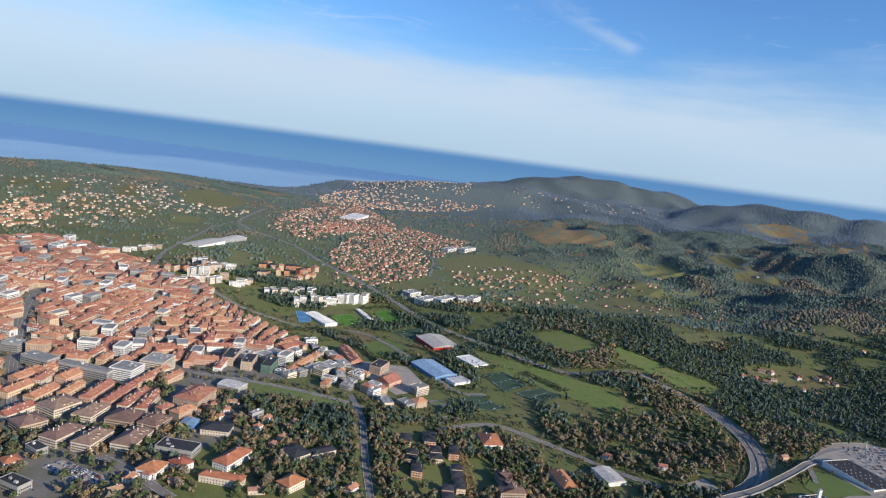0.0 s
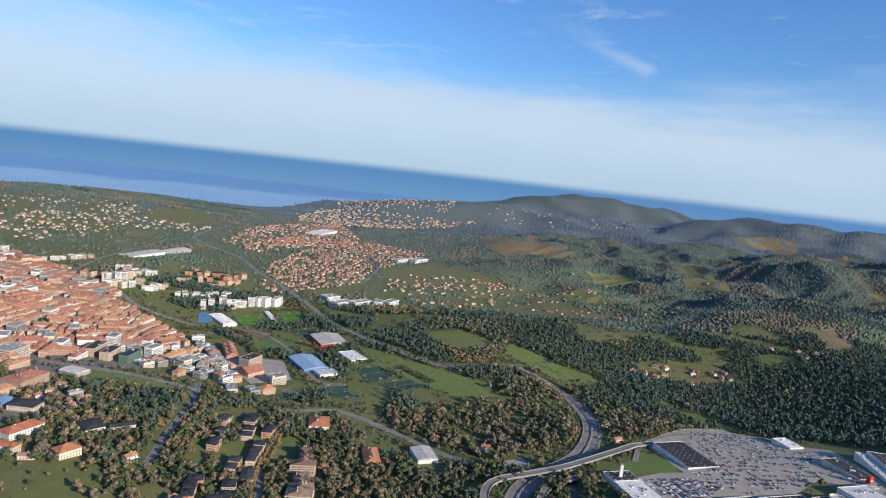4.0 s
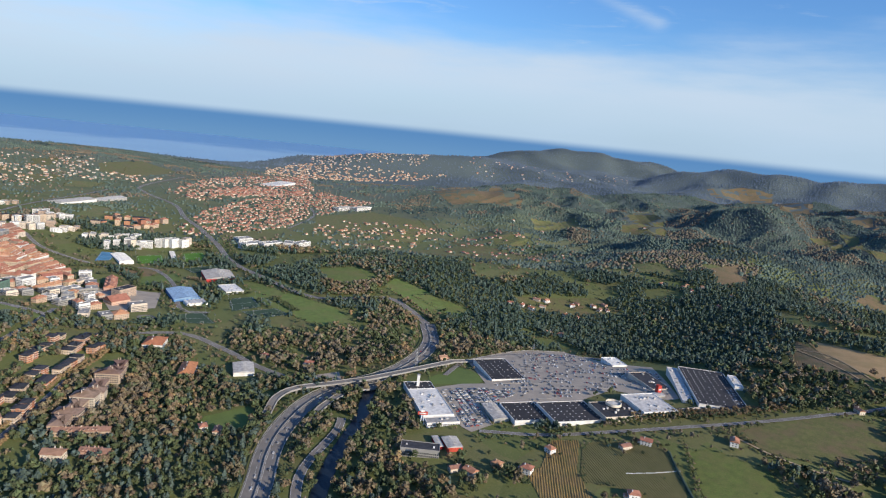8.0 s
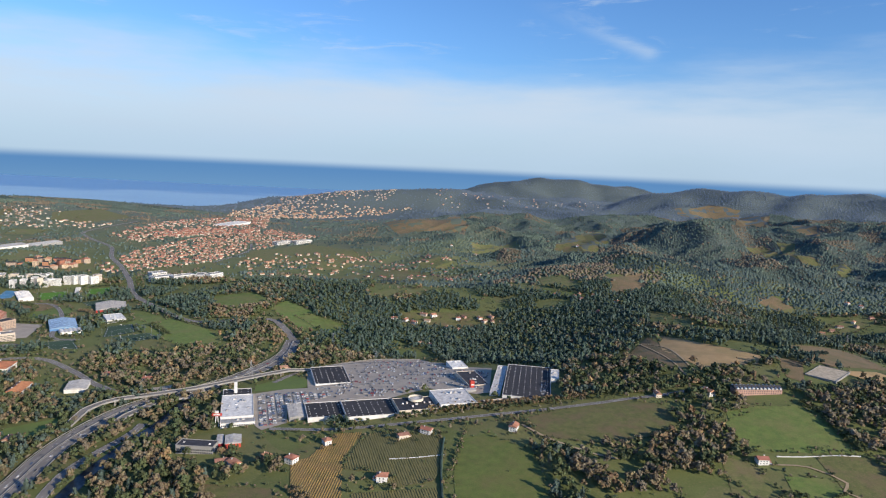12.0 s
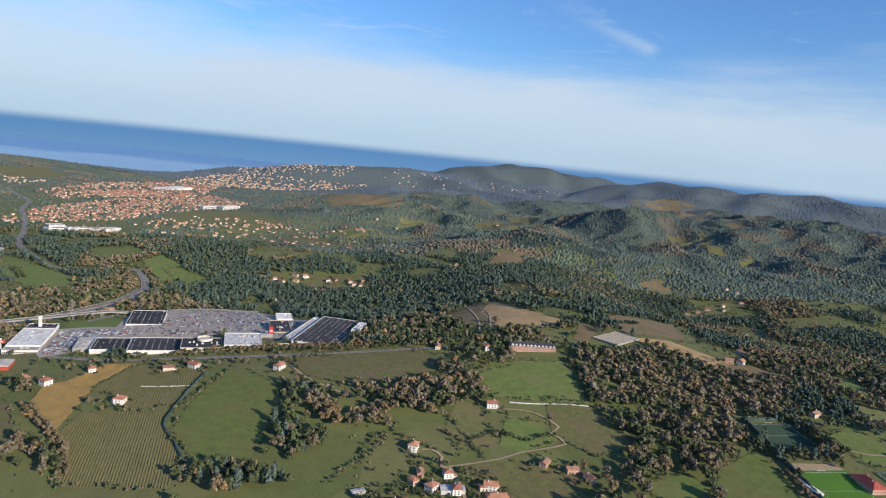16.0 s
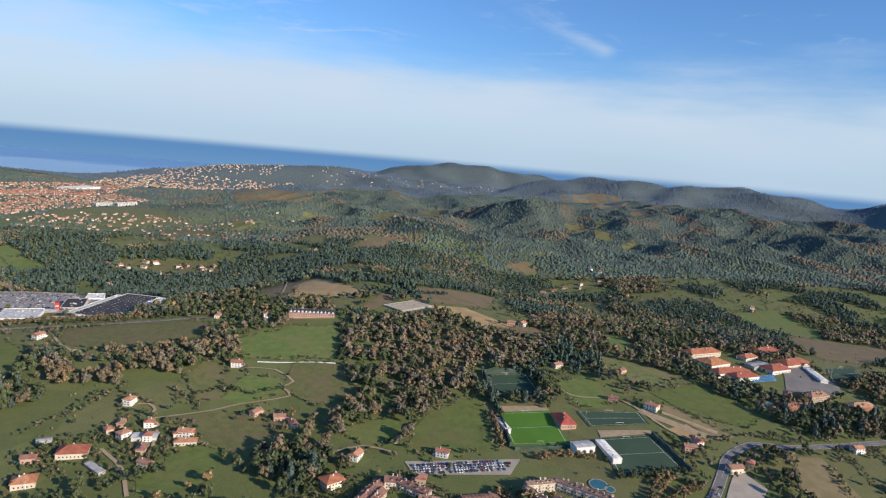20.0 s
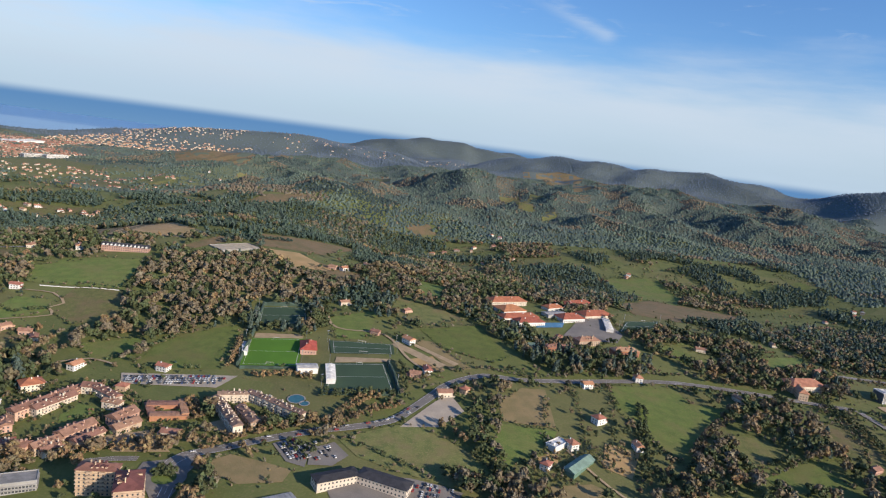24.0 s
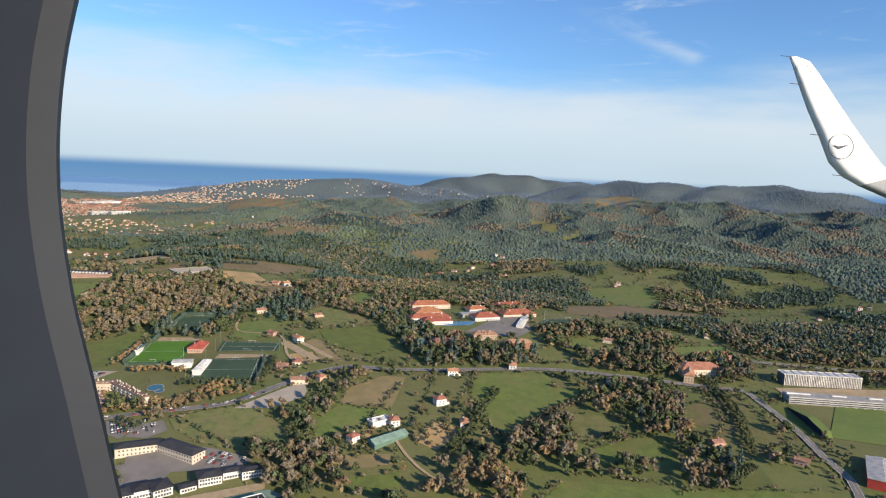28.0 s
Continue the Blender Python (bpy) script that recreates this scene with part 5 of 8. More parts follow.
quarter(("white_flats", "white_stepped", "tan_block", "slab_grey"), -116, 543, 60, 24.4, 18.5, 4.5)
quarter(("white_flats", "white_stepped", "tan_block", "slab_grey"), -148, 590, 70, 30.0, 12.0, 5.6)
quarter(("white_flats", "white_stepped", "tan_block", "slab_grey"), -132, 612, 60, 26.0, 11.0, 5.2)
quarter(("white_flats", "white_stepped", "tan_block", "slab_grey"), -165, 566, 75, 24.0, 12.0, 5.4)
quarter(("white_flats", "white_stepped", "tan_block", "slab_grey"), -121, 660, 118, 30.0, 9.0, 5.2)
quarter(("white_flats", "white_stepped", "tan_block", "slab_grey"), -46, 607, 120, 22.0, 10.0, 5.0)
hall("red_row", -77, 638, 117, 44.7, 11.9, 5)
hall("red_row", -31, 568, 58, 18.8, 16.1, 5)
hall("red_hall", 12, 717, 121, 42.4, 33.9, 3.2)
hall("blue_hall", 10, 625, 126, 44.6, 26.4, 3.6)
hall("white_store", 50, 658, 129, 30.3, 19.5, 3.4)
hall("stand", -84, 800, 120, 46.0, 6.0, 2.4)
hall("stand", -132, 759, 132, 48.9, 16.7, 2.6)
hall("college", 595, 225, 15, 14.1, 9.7, 2.8)
hall("college", 587, 198, 23, 10.0, 8.4, 2.8)
hall("grey_hall", 623, 244, 9, 12.6, 6.4, 1.8)
hall("farm_long", 642, 249, 20, 10.8, 3.6, 2.4)
hall("farm_long", 646, 241, 13, 11.3, 4.9, 2.4)
hall("grey_hall", 612, 213, 144, 13.6, 3.4, 1.6)
hall("grey_hall", 575, 234, 29, 6.9, 3.5, 1.4)
hall("college", 997, 418, 26, 34.1, 10.8, 4)
hall("college", 997, 396, 30, 22.7, 16.0, 3)
hall("college", 1002, 378, 26, 33.2, 9.8, 3)
hall("college", 1009, 370, 24, 23.7, 9.9, 3)
hall("college", 1037, 421, 34, 17.3, 8.7, 2.6)
hall("college", 1064, 447, 34, 32.6, 13.7, 2.6)
hall("grey_hall", 1035, 400, 28, 20.2, 9.5, 2.6)
hall("college", 1046, 394, 27, 22.0, 12.3, 3)
hall("college", 1072, 416, 27, 30.6, 13.3, 2.6)
hall("stand", 1077, 391, 81, 32.4, 5.4, 2)
hall("brick_flats", 1024, 321, 12, 22.6, 5.6, 4)
hall("brick_flats", 1026, 339, 66, 9.6, 4.7, 4)
hall("brick_flats", 1048, 342, 24, 18.7, 7.6, 4)
hall("brick_flats", 1073, 331, 15, 20.1, 7.3, 4)
quarter(("red_row",), 10, 308, 81, 20.3, 7.0, 4.6, (9.0, 12.0))
hall("red_row", 18, 283, 44, 9.0, 7.0, 4.0)
hall("brick_flats", 46, 297, 45, 12.1, 8.0, 5.0)
hall("terrace", 47, 279, 77, 14.0, 9.0, 5.0)
quarter(("terrace",), 50, 265, 38, 16.1, 9.0, 4.8, (12.0, 14.0))
quarter(("estate",), 736, 163, 71, 26.9, 6.0, 4.2, (12.0, 9.0))
quarter(("estate",), 756, 153, 4, 15.0, 5.5, 3.8, (10.0, 9.0))
hall("estate", 767, 157, 59, 12.8, 5.5, 3.8)
hall("slab_cream", 719, 187, 8, 15.3, 6.0, 3.6)
towers("light", 12, 13, (-173, 795), (-86, 869))
towers("light", 12, 9, (-320, 814), (-289, 897))
towers("light", 11, 7, (-347, 899), (-293, 884))
towers("brown", 10, 6, (-252, 884), (-191, 968))
towers("light", 8, 12, (-215, 809), (-160, 867))
towers("light", 8, 12, (-322, 769), (-275, 833))
towers("brown", 8, 9, (-350, 816), (-296, 894))
towers("brown", 8, 9, (-269, 952), (-188, 995))
towers("light", 6, 9, (-454, 887), (-419, 970))
towers("brown", 7, 6, (-206, 891), (-178, 949))
towers("light", 6, 7, (-259, 810), (-249, 848))
farmhouses([(374, 339), (422, 349), (437, 356), (495, 363), (358, 315), (325, 308), (151, 473), (191, 463), (196, 699), (299, 494), (416, 298), (604, 418), (642, 420), (605, 255), (602, 247), (620, 256), (625, 243), (643, 249), (674, 275), (689, 271), (698, 265), (645, 333), (627, 231)])
farmhouses([(634, 219), (587, 197), (599, 278), (730, 212), (738, 235), (896, 313), (919, 304), (925, 257), (954, 244), (942, 237), (1032, 271), (868, 362), (650, 775), (773, 215), (1029, 229), (1045, 207), (1070, 289), (1141, 360), (1228, 414), (1228, 350), (1177, 210), (1203, 200), (1214, 197), (1042, 439), (1008, 200)])
farmhouses([(991, 179), (-152, 326), (-143, 331), (-154, 314), (-128, 328), (-151, 414), (-147, 426), (-145, 435), (-133, 426), (-133, 413), (-135, 443), (-151, 401), (-105, 406), (-90, 386), (-86, 398), (-85, 424), (-104, 422), (-84, 330), (-33, 351), (157, 333), (167, 331), (435, 712), (448, 708), (474, 751), (394, 715)])
farmhouses([(409, 728), (490, 741), (579, 837), (610, 827), (489, 757), (415, 748), (454, 754), (629, 818), (619, 732), (1104, 649), (1203, 740), (915, 361), (872, 495), (1036, 884), (1058, 439), (1133, 278), (1478, 675), (1390, 586), (316, 311), (341, 319), (814, 174)])
farmhouses([(784, 240), (932, 263), (1038, 950), (1050, 935), (978, 855), (927, 795), (959, 840), (1147, 760), (1057, 807), (1210, 753), (369, 719), (383, 719), (447, 745), (467, 1334), (410, 1434), (603, 819), (609, 802), (690, 1374), (480, 741), (403, 747), (845, 455), (855, 455), (408, 643), (420, 638), (578, 216)])
farmhouses([(612, 243)])

# ---- the old town: rows of blocks along its streets ----
def inside(px, py, poly):
    px, py = np.asarray(px, float), np.asarray(py, float)
    hit = np.zeros(px.shape, bool)
    for (x0, y0), (x1, y1) in zip(poly, poly[1:] + poly[:1]):
        if y0 != y1:
            hit ^= ((y0 > py) != (y1 > py)) & (px < (x1 - x0) * (py - y0) / (y1 - y0) + x0)
    return hit


def far_from_lines(px, py, grow=0.0):
    ok = np.ones(len(px), bool)
    for pts, half in OPEN_LINES:
        for (x0, y0), (x1, y1) in zip(pts, pts[1:]):
            dx, dy = x1 - x0, y1 - y0
            u = np.clip(((px - x0) * dx + (py - y0) * dy) / (dx * dx + dy * dy + 1e-9), 0, 1)
            ok &= (px - x0 - u * dx) ** 2 + (py - y0 - u * dy) ** 2 > (half + grow) ** 2
    return ok


def far_from_spots(px, py, grow=0.0):
    ok = np.ones(len(px), bool)
    for x, y, r in OPEN_SPOTS:
        ok &= (px - x) ** 2 + (py - y) ** 2 > (r + grow) ** 2
    return ok


def value_noise(px, py, size, seed):
    r = np.random.RandomState(seed)
    grid = r.rand(64, 64)
    u, v = px / size, py / size
    i, j = np.floor(u).astype(int), np.floor(v).astype(int)
    a, b = u - i, v - j
    a, b = a * a * (3 - 2 * a), b * b * (3 - 2 * b)
    g = lambda p, q: grid[p % 64, q % 64]
    return g(i, j) * (1 - a) * (1 - b) + g(i + 1, j) * a * (1 - b) + g(i, j + 1) * (1 - a) * b + g(i + 1, j + 1) * a * b


TOWN = [(-282, 411), (-250, 421), (-226, 452), (-191, 452), (-193, 505), (-164, 514), (-118, 523), (-113, 602), (-129, 662), (-201, 696), (-237, 725), (-284, 779), (-388, 832), (-519, 932), (-598, 937), (-672, 841), (-318, 398)]


def far_block(B, x, y, ang, L, W, h):
    """A tiled block far off, with window bands, added to a joined mesh."""
    z, a = h_at(x, y), radians(ang)
    c, s = math.cos(a), math.sin(a)
    def at(u, v, k):
        return (x + c * u - s * v, y + s * u + c * v, z + k)
    B.box(x, y, z - 2, L, W, h + 2, ang, rng.choice((0, 1)))
    for k in np.arange(0.6, h - 0.8, 1.7):
        n = int(L / 2.6)
        for j in range(n):
            u = (j - (n - 1) / 2) * 2.6
            for v in (-1, 1):
                q = [at(u - 0.55 * v, v * (W / 2 + 0.05), k), at(u + 0.55 * v, v * (W / 2 + 0.05), k), at(u + 0.55 * v, v * (W / 2 + 0.05), k + 0.85), at(u - 0.55 * v, v * (W / 2 + 0.05), k + 0.85)]
                B.face(q if v < 0 else q, 4)
    e = [at(i * (L / 2 + 0.4), j * (W / 2 + 0.4), h) for i, j in ((-1, -1), (1, -1), (1, 1), (-1, 1))]
    t, m = [at(-L / 2 + W * 0.25, 0, h + W * 0.27), at(L / 2 - W * 0.25, 0, h + W * 0.27)], rng.choice((2, 2, 3))
    B.face((e[0], e[1], t[1], t[0]), m), B.face((e[2], e[3], t[0], t[1]), m), B.face((e[1], e[2], t[1]), m), B.face((e[3], e[0], t[0]), m)


def old_town():
    """Close rows of four- and five-storey blocks with tiled roofs, streets between."""
    ang = 83.0
    c, s = math.cos(radians(ang)), math.sin(radians(ang))
    spots = []
    for i in range(-60, 60):
        for j in range(-60, 60):
            u, v = i * 20.0 + (j % 3) * 6, j * 12.5
            x, y = -250 + c * u - s * v, 620 + s * u + c * v
            spots.append((x + rng.uniform(-2.5, 2.5), y + rng.uniform(-2.5, 2.5)))
    px, py = np.array([p[0] for p in spots]), np.array([p[1] for p in spots])
    ok = inside(px, py, TOWN) & far_from_lines(px, py, 3) & far_from_spots(px, py, 4)
    rest, made = Builder(), 0
    for y, x in sorted(zip(py[ok], px[ok])):
        if rng.random() < 0.06:
            continue
        made += 1
        turn = ang + 70 * float(value_noise(np.array([x]), np.array([y]), 110, 12)[0] - 0.5) + rng.choice((0, 0, 90)) + rng.uniform(-9, 9)
        L, W = rng.uniform(12, 24), rng.uniform(6.2, 8.2)
        if rng.random() < 0.12:
            hall(rng.choice(("white_flats", "slab_grey", "tan_block", "white_flats")), x, y, turn, 15, 9, rng.choice((8, 9.6, 11.2)), plain=True)
            continue
        if made > 300:
            far_block(rest, x, y, turn, L, W, rng.choice((5.0, 5.8, 6.4)))
            continue
        hall("town_block", x, y, turn, L, W, rng.choice((5.0, 5.5, 6.0, 6.6)), plain=True)
    tagged(new("town_blocks", rest.mesh("town_blocks", ["wall_cream", "wall_pink", "roof_tile", "roof_old_tile", "pane"])), "far town blocks with orange tiled roofs", "houses", kind="stuff")


tagged(drape("town_floor", TOWN, "town_floor", 0.15, 25), "grey town streets and yards between the blocks", "paving", kind="structure")
tagged(drape("town_floor", [(-206, 301), (-282, 411), (-191, 452), (-161, 480), (-134, 479), (-111, 404), (-139, 348), (-135, 312)], "town_floor", 0.15, 25), "grey streets and yards between apartment blocks", "paving", kind="structure")
old_town()


def house_cloud(name, polygon, spacing, size, label, seed, red=0.7):
    """Far houses, each with walls and a pitched roof, joined into one mesh."""
    r = random.Random(seed)
    xs, ys = [p[0] for p in polygon], [p[1] for p in polygon]
    n = int((max(xs) - min(xs)) * (max(ys) - min(ys)) / spacing ** 2)
    px = np.array([r.uniform(min(xs), max(xs)) for _ in range(n)])
    py = np.array([r.uniform(min(ys), max(ys)) for _ in range(n)])
    ok = inside(px, py, polygon) & far_from_lines(px, py, 2) & far_from_spots(px, py, 3)
    B = Builder()
    for x, y in zip(px[ok], py[ok]):
        z, ang = h_at(x, y), radians(r.uniform(0, 180))
        L, W, h = size * r.uniform(0.8, 1.7), size * r.uniform(0.7, 0.95), size * r.uniform(0.5, 0.8)
        c, s = math.cos(ang), math.sin(ang)
        def at(a, b, k):
            return (x + c * a - s * b, y + s * a + c * b, z + k)
        tone = r.choice((0, 0, 1, 1, 4))
        L, W, h = L * 0.8, W * 0.8, h * 0.62
        q = [at(-L / 2, -W / 2, 0), at(L / 2, -W / 2, 0), at(L / 2, W / 2, 0), at(-L / 2, W / 2, 0)]
        B.prism([(p[0], p[1]) for p in q], z - 2, z + h, tone, False)
        e = [at(a * (L / 2 + 0.4), b * (W / 2 + 0.4), h) for a, b in ((-1, -1), (1, -1), (1, 1), (-1, 1))]
        g = L / 2 - W * 0.4
        t = [at(-g, 0, h + W * 0.3), at(g, 0, h + W * 0.3)]
        k = 2 if r.random() < red else 3
        B.face((e[0], e[1], t[1], t[0]), k), B.face((e[2], e[3], t[0], t[1]), k), B.face((e[1], e[2], t[1]), k), B.face((e[3], e[0], t[0]), k)
    ob = new(name, B.mesh(name, ["wall_cream", "wall_tan", "roof_tile", "roof_old_tile" if red > 0.5 else "roof_gravel", "wall_pink"]))
    tagged(ob, label, "houses", kind="stuff")
    for x, y in zip(px[ok], py[ok]):
        OPEN_SPOTS.append((x, y, size * 0.6))


house_cloud("village", [(-150, 939), (-203, 1171), (-200, 1422), (-92, 1694), (70, 1547), (-5, 1270), (-10, 1084), (-70, 994), (-107, 932)], 11, 5.6, "village of white houses with orange roofs", 1, 0.85)
house_cloud("village", [(-384, 1398), (-413, 1770), (-294, 2286), (-125, 1727), (-207, 1463), (-274, 1299)], 17, 7, "white and orange suburb beyond the town", 2, 0.7)
house_cloud("village", [(-486, 2425), (-440, 2648), (-66, 2613), (211, 2612), (163, 2536), (-285, 2219), (-408, 2143)], 19, 7, "far coastal town of white and orange houses", 3, 0.6)
house_cloud("hamlet", [(-687, 992), (-980, 1413), (-900, 1531), (-772, 1763), (-660, 1641), (-603, 1384), (-547, 1144), (-615, 1021)], 27, 4.6, "scattered white houses on green slopes", 4, 0.3)
house_cloud("hamlet", [(-774, 1606), (-772, 1763), (-661, 1544), (-473, 1560), (-455, 1460), (-582, 1363), (-666, 1386)], 24, 6, "cluster of white houses along a road", 5, 0.4)
house_cloud("hamlet", [(10, 1047), (51, 1243), (265, 1256), (266, 1139), (187, 973), (80, 949)], 30, 5.5, "scattered farmhouses on green meadows", 6, 0.85)
house_cloud("hamlet", [(-406, 2722), (-386, 4775), (117, 2793), (70, 2686), (-321, 2624)], 22, 7, "white houses on the coast", 7, 0.2)
house_cloud("hamlet", [(213, 2728), (1232, 3906), (1043, 3029), (668, 2606), (259, 2659)], 50, 7, "pale buildings scattered on far hills", 8, 0.4)
house_cloud("hamlet", [(949, 883), (1043, 914), (1069, 821), (1020, 759), (940, 827)], 45, 6, "small houses in a wooded valley", 9, 0.7)
house_cloud("hamlet", [(1385, 648), (1550, 699), (1510, 609), (1356, 522)], 40, 7, "pale sheds and houses at the foot of the hill", 10, 0.5)
house_cloud("hamlet", [(240, 1010), (470, 1000), (520, 1140), (390, 1300), (250, 1230)], 36, 5, "loose farmhouses among hedged pastures", 16, 0.8)
house_cloud("hamlet", [(120, 1240), (330, 1180), (420, 1200), (410, 1222), (330, 1205), (130, 1275)], 15, 5, "row of houses along a country road", 17, 0.85)
house_cloud("village", [(-804, 1161), (-799, 1248), (-722, 1196), (-678, 1108), (-653, 1022), (-681, 984)], 13, 7, "suburb of pink and orange houses", 12, 0.95)
house_cloud("hamlet", [(-811, 1341), (-706, 1467), (-583, 1216), (-664, 1101)], 22, 6, "scattered houses among hedges", 13, 0.6)
house_cloud("hamlet", [(-306, 1561), (-237, 1656), (-120, 1665), (-123, 1547), (-275, 1416)], 10, 7, "row of pink and orange houses beyond the village", 14, 0.9)
house_cloud("hamlet", [(18, 1161), (91, 1157), (254, 1257), (259, 1217), (87, 1078), (19, 1079)], 18, 5.5, "hamlet houses along a country road", 15, 0.9)
house_cloud("hamlet", [(-511, 740), (-546, 857), (-351, 869), (-319, 778), (-496, 891), (-457, 662)], 17, 8, "town edge blocks with orange roofs", 11, 0.9)

# ---- trees ----
def octa():
    v = np.array([(1, 0, 0), (0, 1, 0), (-1, 0, 0), (0, -1, 0), (0, 0, 1), (0, 0, -1)], float)
    f = np.array([(0, 1, 4), (1, 2, 4), (2, 3, 4), (3, 0, 4), (1, 0, 5), (2, 1, 5), (3, 2, 5), (0, 3, 5)])
    return v, f


def crown(kind, lobes, sprays, seed, spread=1.0):
    """A crown one metre high on a bare foot: uneven lobes on limbs, with loose sprays of leaf standing out of them."""
    r = np.random.RandomState(seed)
    base_v, base_f = octa()
    vs, fs, n, at, size = [], [], 0, [], []
    for k in range(lobes):
        u, a = (k + 0.5) / lobes, r.uniform(0, 6.28)
        if kind == "pine":
            ring = 0.05 * (1 - u)
            at.append((math.cos(a) * ring, math.sin(a) * ring, 0.30 + 0.52 * u))
            wide = 0.21 * (1.12 - 0.78 * u) * r.uniform(0.85, 1.2)
            size.append((wide, wide, 0.30 if lobes > 1 else 0.5))
        else:
            ring = 0.25 * r.uniform(0.35, 1) ** 0.5 * math.sin(math.pi * (0.2 + 0.68 * u)) * (lobes > 1)
            at.append((math.cos(a) * ring, math.sin(a) * ring, 0.40 + 0.36 * u))
            size.append(np.array([0.20, 0.20, 0.19]) * r.uniform(0.75, 1.15) * (4.5 / (lobes + 1.5)) ** 0.33)
    at, size = np.array(at), np.array(size) * spread
    for p, q in zip(at, size):
        v = base_v * q * 0.88 * r.uniform(0.8, 1.2, (len(base_v), 1)) + p
        vs.append(v), fs.append(base_f + n)
        n += len(v)
    reach = 0.085 * spread * (1.0 if sprays > 40 else 1.5)
    for _ in range(sprays):
        k = r.randint(lobes)
        way = r.normal(0, 1, 3)
        way[2] = abs(way[2]) * 0.9 - 0.25 if kind != "pine" else way[2] * 0.5
        way /= np.linalg.norm(way)
        p = at[k] + way * size[k] * r.uniform(0.82, 1.08)
        lean = way + r.normal(0, 0.45, 3)
        lean /= np.linalg.norm(lean)
        side = np.cross(lean, r.normal(0, 1, 3))
        side /= np.linalg.norm(side)
        other = np.cross(lean, side)
        b = reach * r.uniform(0.6, 1.3)
        vs.append(np.array([p + side * b, p - side * b * 0.6 + other * b * 0.8, p - side * b * 0.5 - other * b * 0.9])), fs.append(np.array([(0, 1, 2)]) + n)
        n += 3
    return np.concatenate(vs), np.concatenate(fs)


def far_crown(kind, seed):
    """A tree top seen over other tops: a spire or a dome of few faces."""
    r = np.random.RandomState(seed)
    k = 4
    a = np.arange(k) / k * 6.283 + r.uniform(0, 6)
    low = np.stack([np.cos(a) * 0.30, np.sin(a) * 0.30, np.full(k, 0.12)], 1) * r.uniform(0.75, 1.2, (k, 1))
    top = np.array([(r.uniform(-0.06, 0.06), r.uniform(-0.06, 0.06), r.uniform(0.62, 1.0))])
    if kind == "pine":
        return np.concatenate([low, top]), np.array([(i, (i + 1) % k, k) for i in range(k)])
    mid = low * np.array([1.05, 1.05, 4.6])
    top[:, 2] = 0.82
    return np.concatenate([low, mid, top]), np.array([(i, (i + 1) % k, k + (i + 1) % k) for i in range(k)] + [(i, k + (i + 1) % k, k + i) for i in range(k)] + [(k + i, k + (i + 1) % k, 2 * k) for i in range(k)])


def plant(name, px, py, heights, templates, mat, label, smooth=False, broad=1.0):
    """Many trees joined into one mesh."""
    if not len(px):
        return
    r = np.random.RandomState(len(px))
    pz = land(px, py)
    pick = r.randint(0, len(templates), len(px))
    vs, fs, n = [], [], 0
    for k, (tv, tf) in enumerate(templates):
        m = pick == k
        if not m.any():
            continue
        a = r.uniform(0, 6.28, m.sum())
        c, s, h = np.cos(a)[:, None], np.sin(a)[:, None], heights[m][:, None]
        wide = h * broad * r.uniform(0.85, 1.25, (m.sum(), 1))
        X = px[m][:, None] + (c * tv[:, 0] - s * tv[:, 1]) * wide
        Y = py[m][:, None] + (s * tv[:, 0] + c * tv[:, 1]) * wide
        Z = pz[m][:, None] - 0.1 * h + tv[:, 2] * h
        v = np.stack([X, Y, Z], 2).reshape(-1, 3)
        f = (tf[None] + (np.arange(m.sum()) * len(tv))[:, None, None]).reshape(-1, 3) + n
        vs.append(v), fs.append(f)
        n += len(v)
    me = mesh_fast(name, np.concatenate(vs), np.concatenate(fs), mat)
    me.polygons.foreach_set("use_smooth", np.full(len(me.polygons), smooth))
    tagged(new(name, me), label, "trees", kind="stuff")


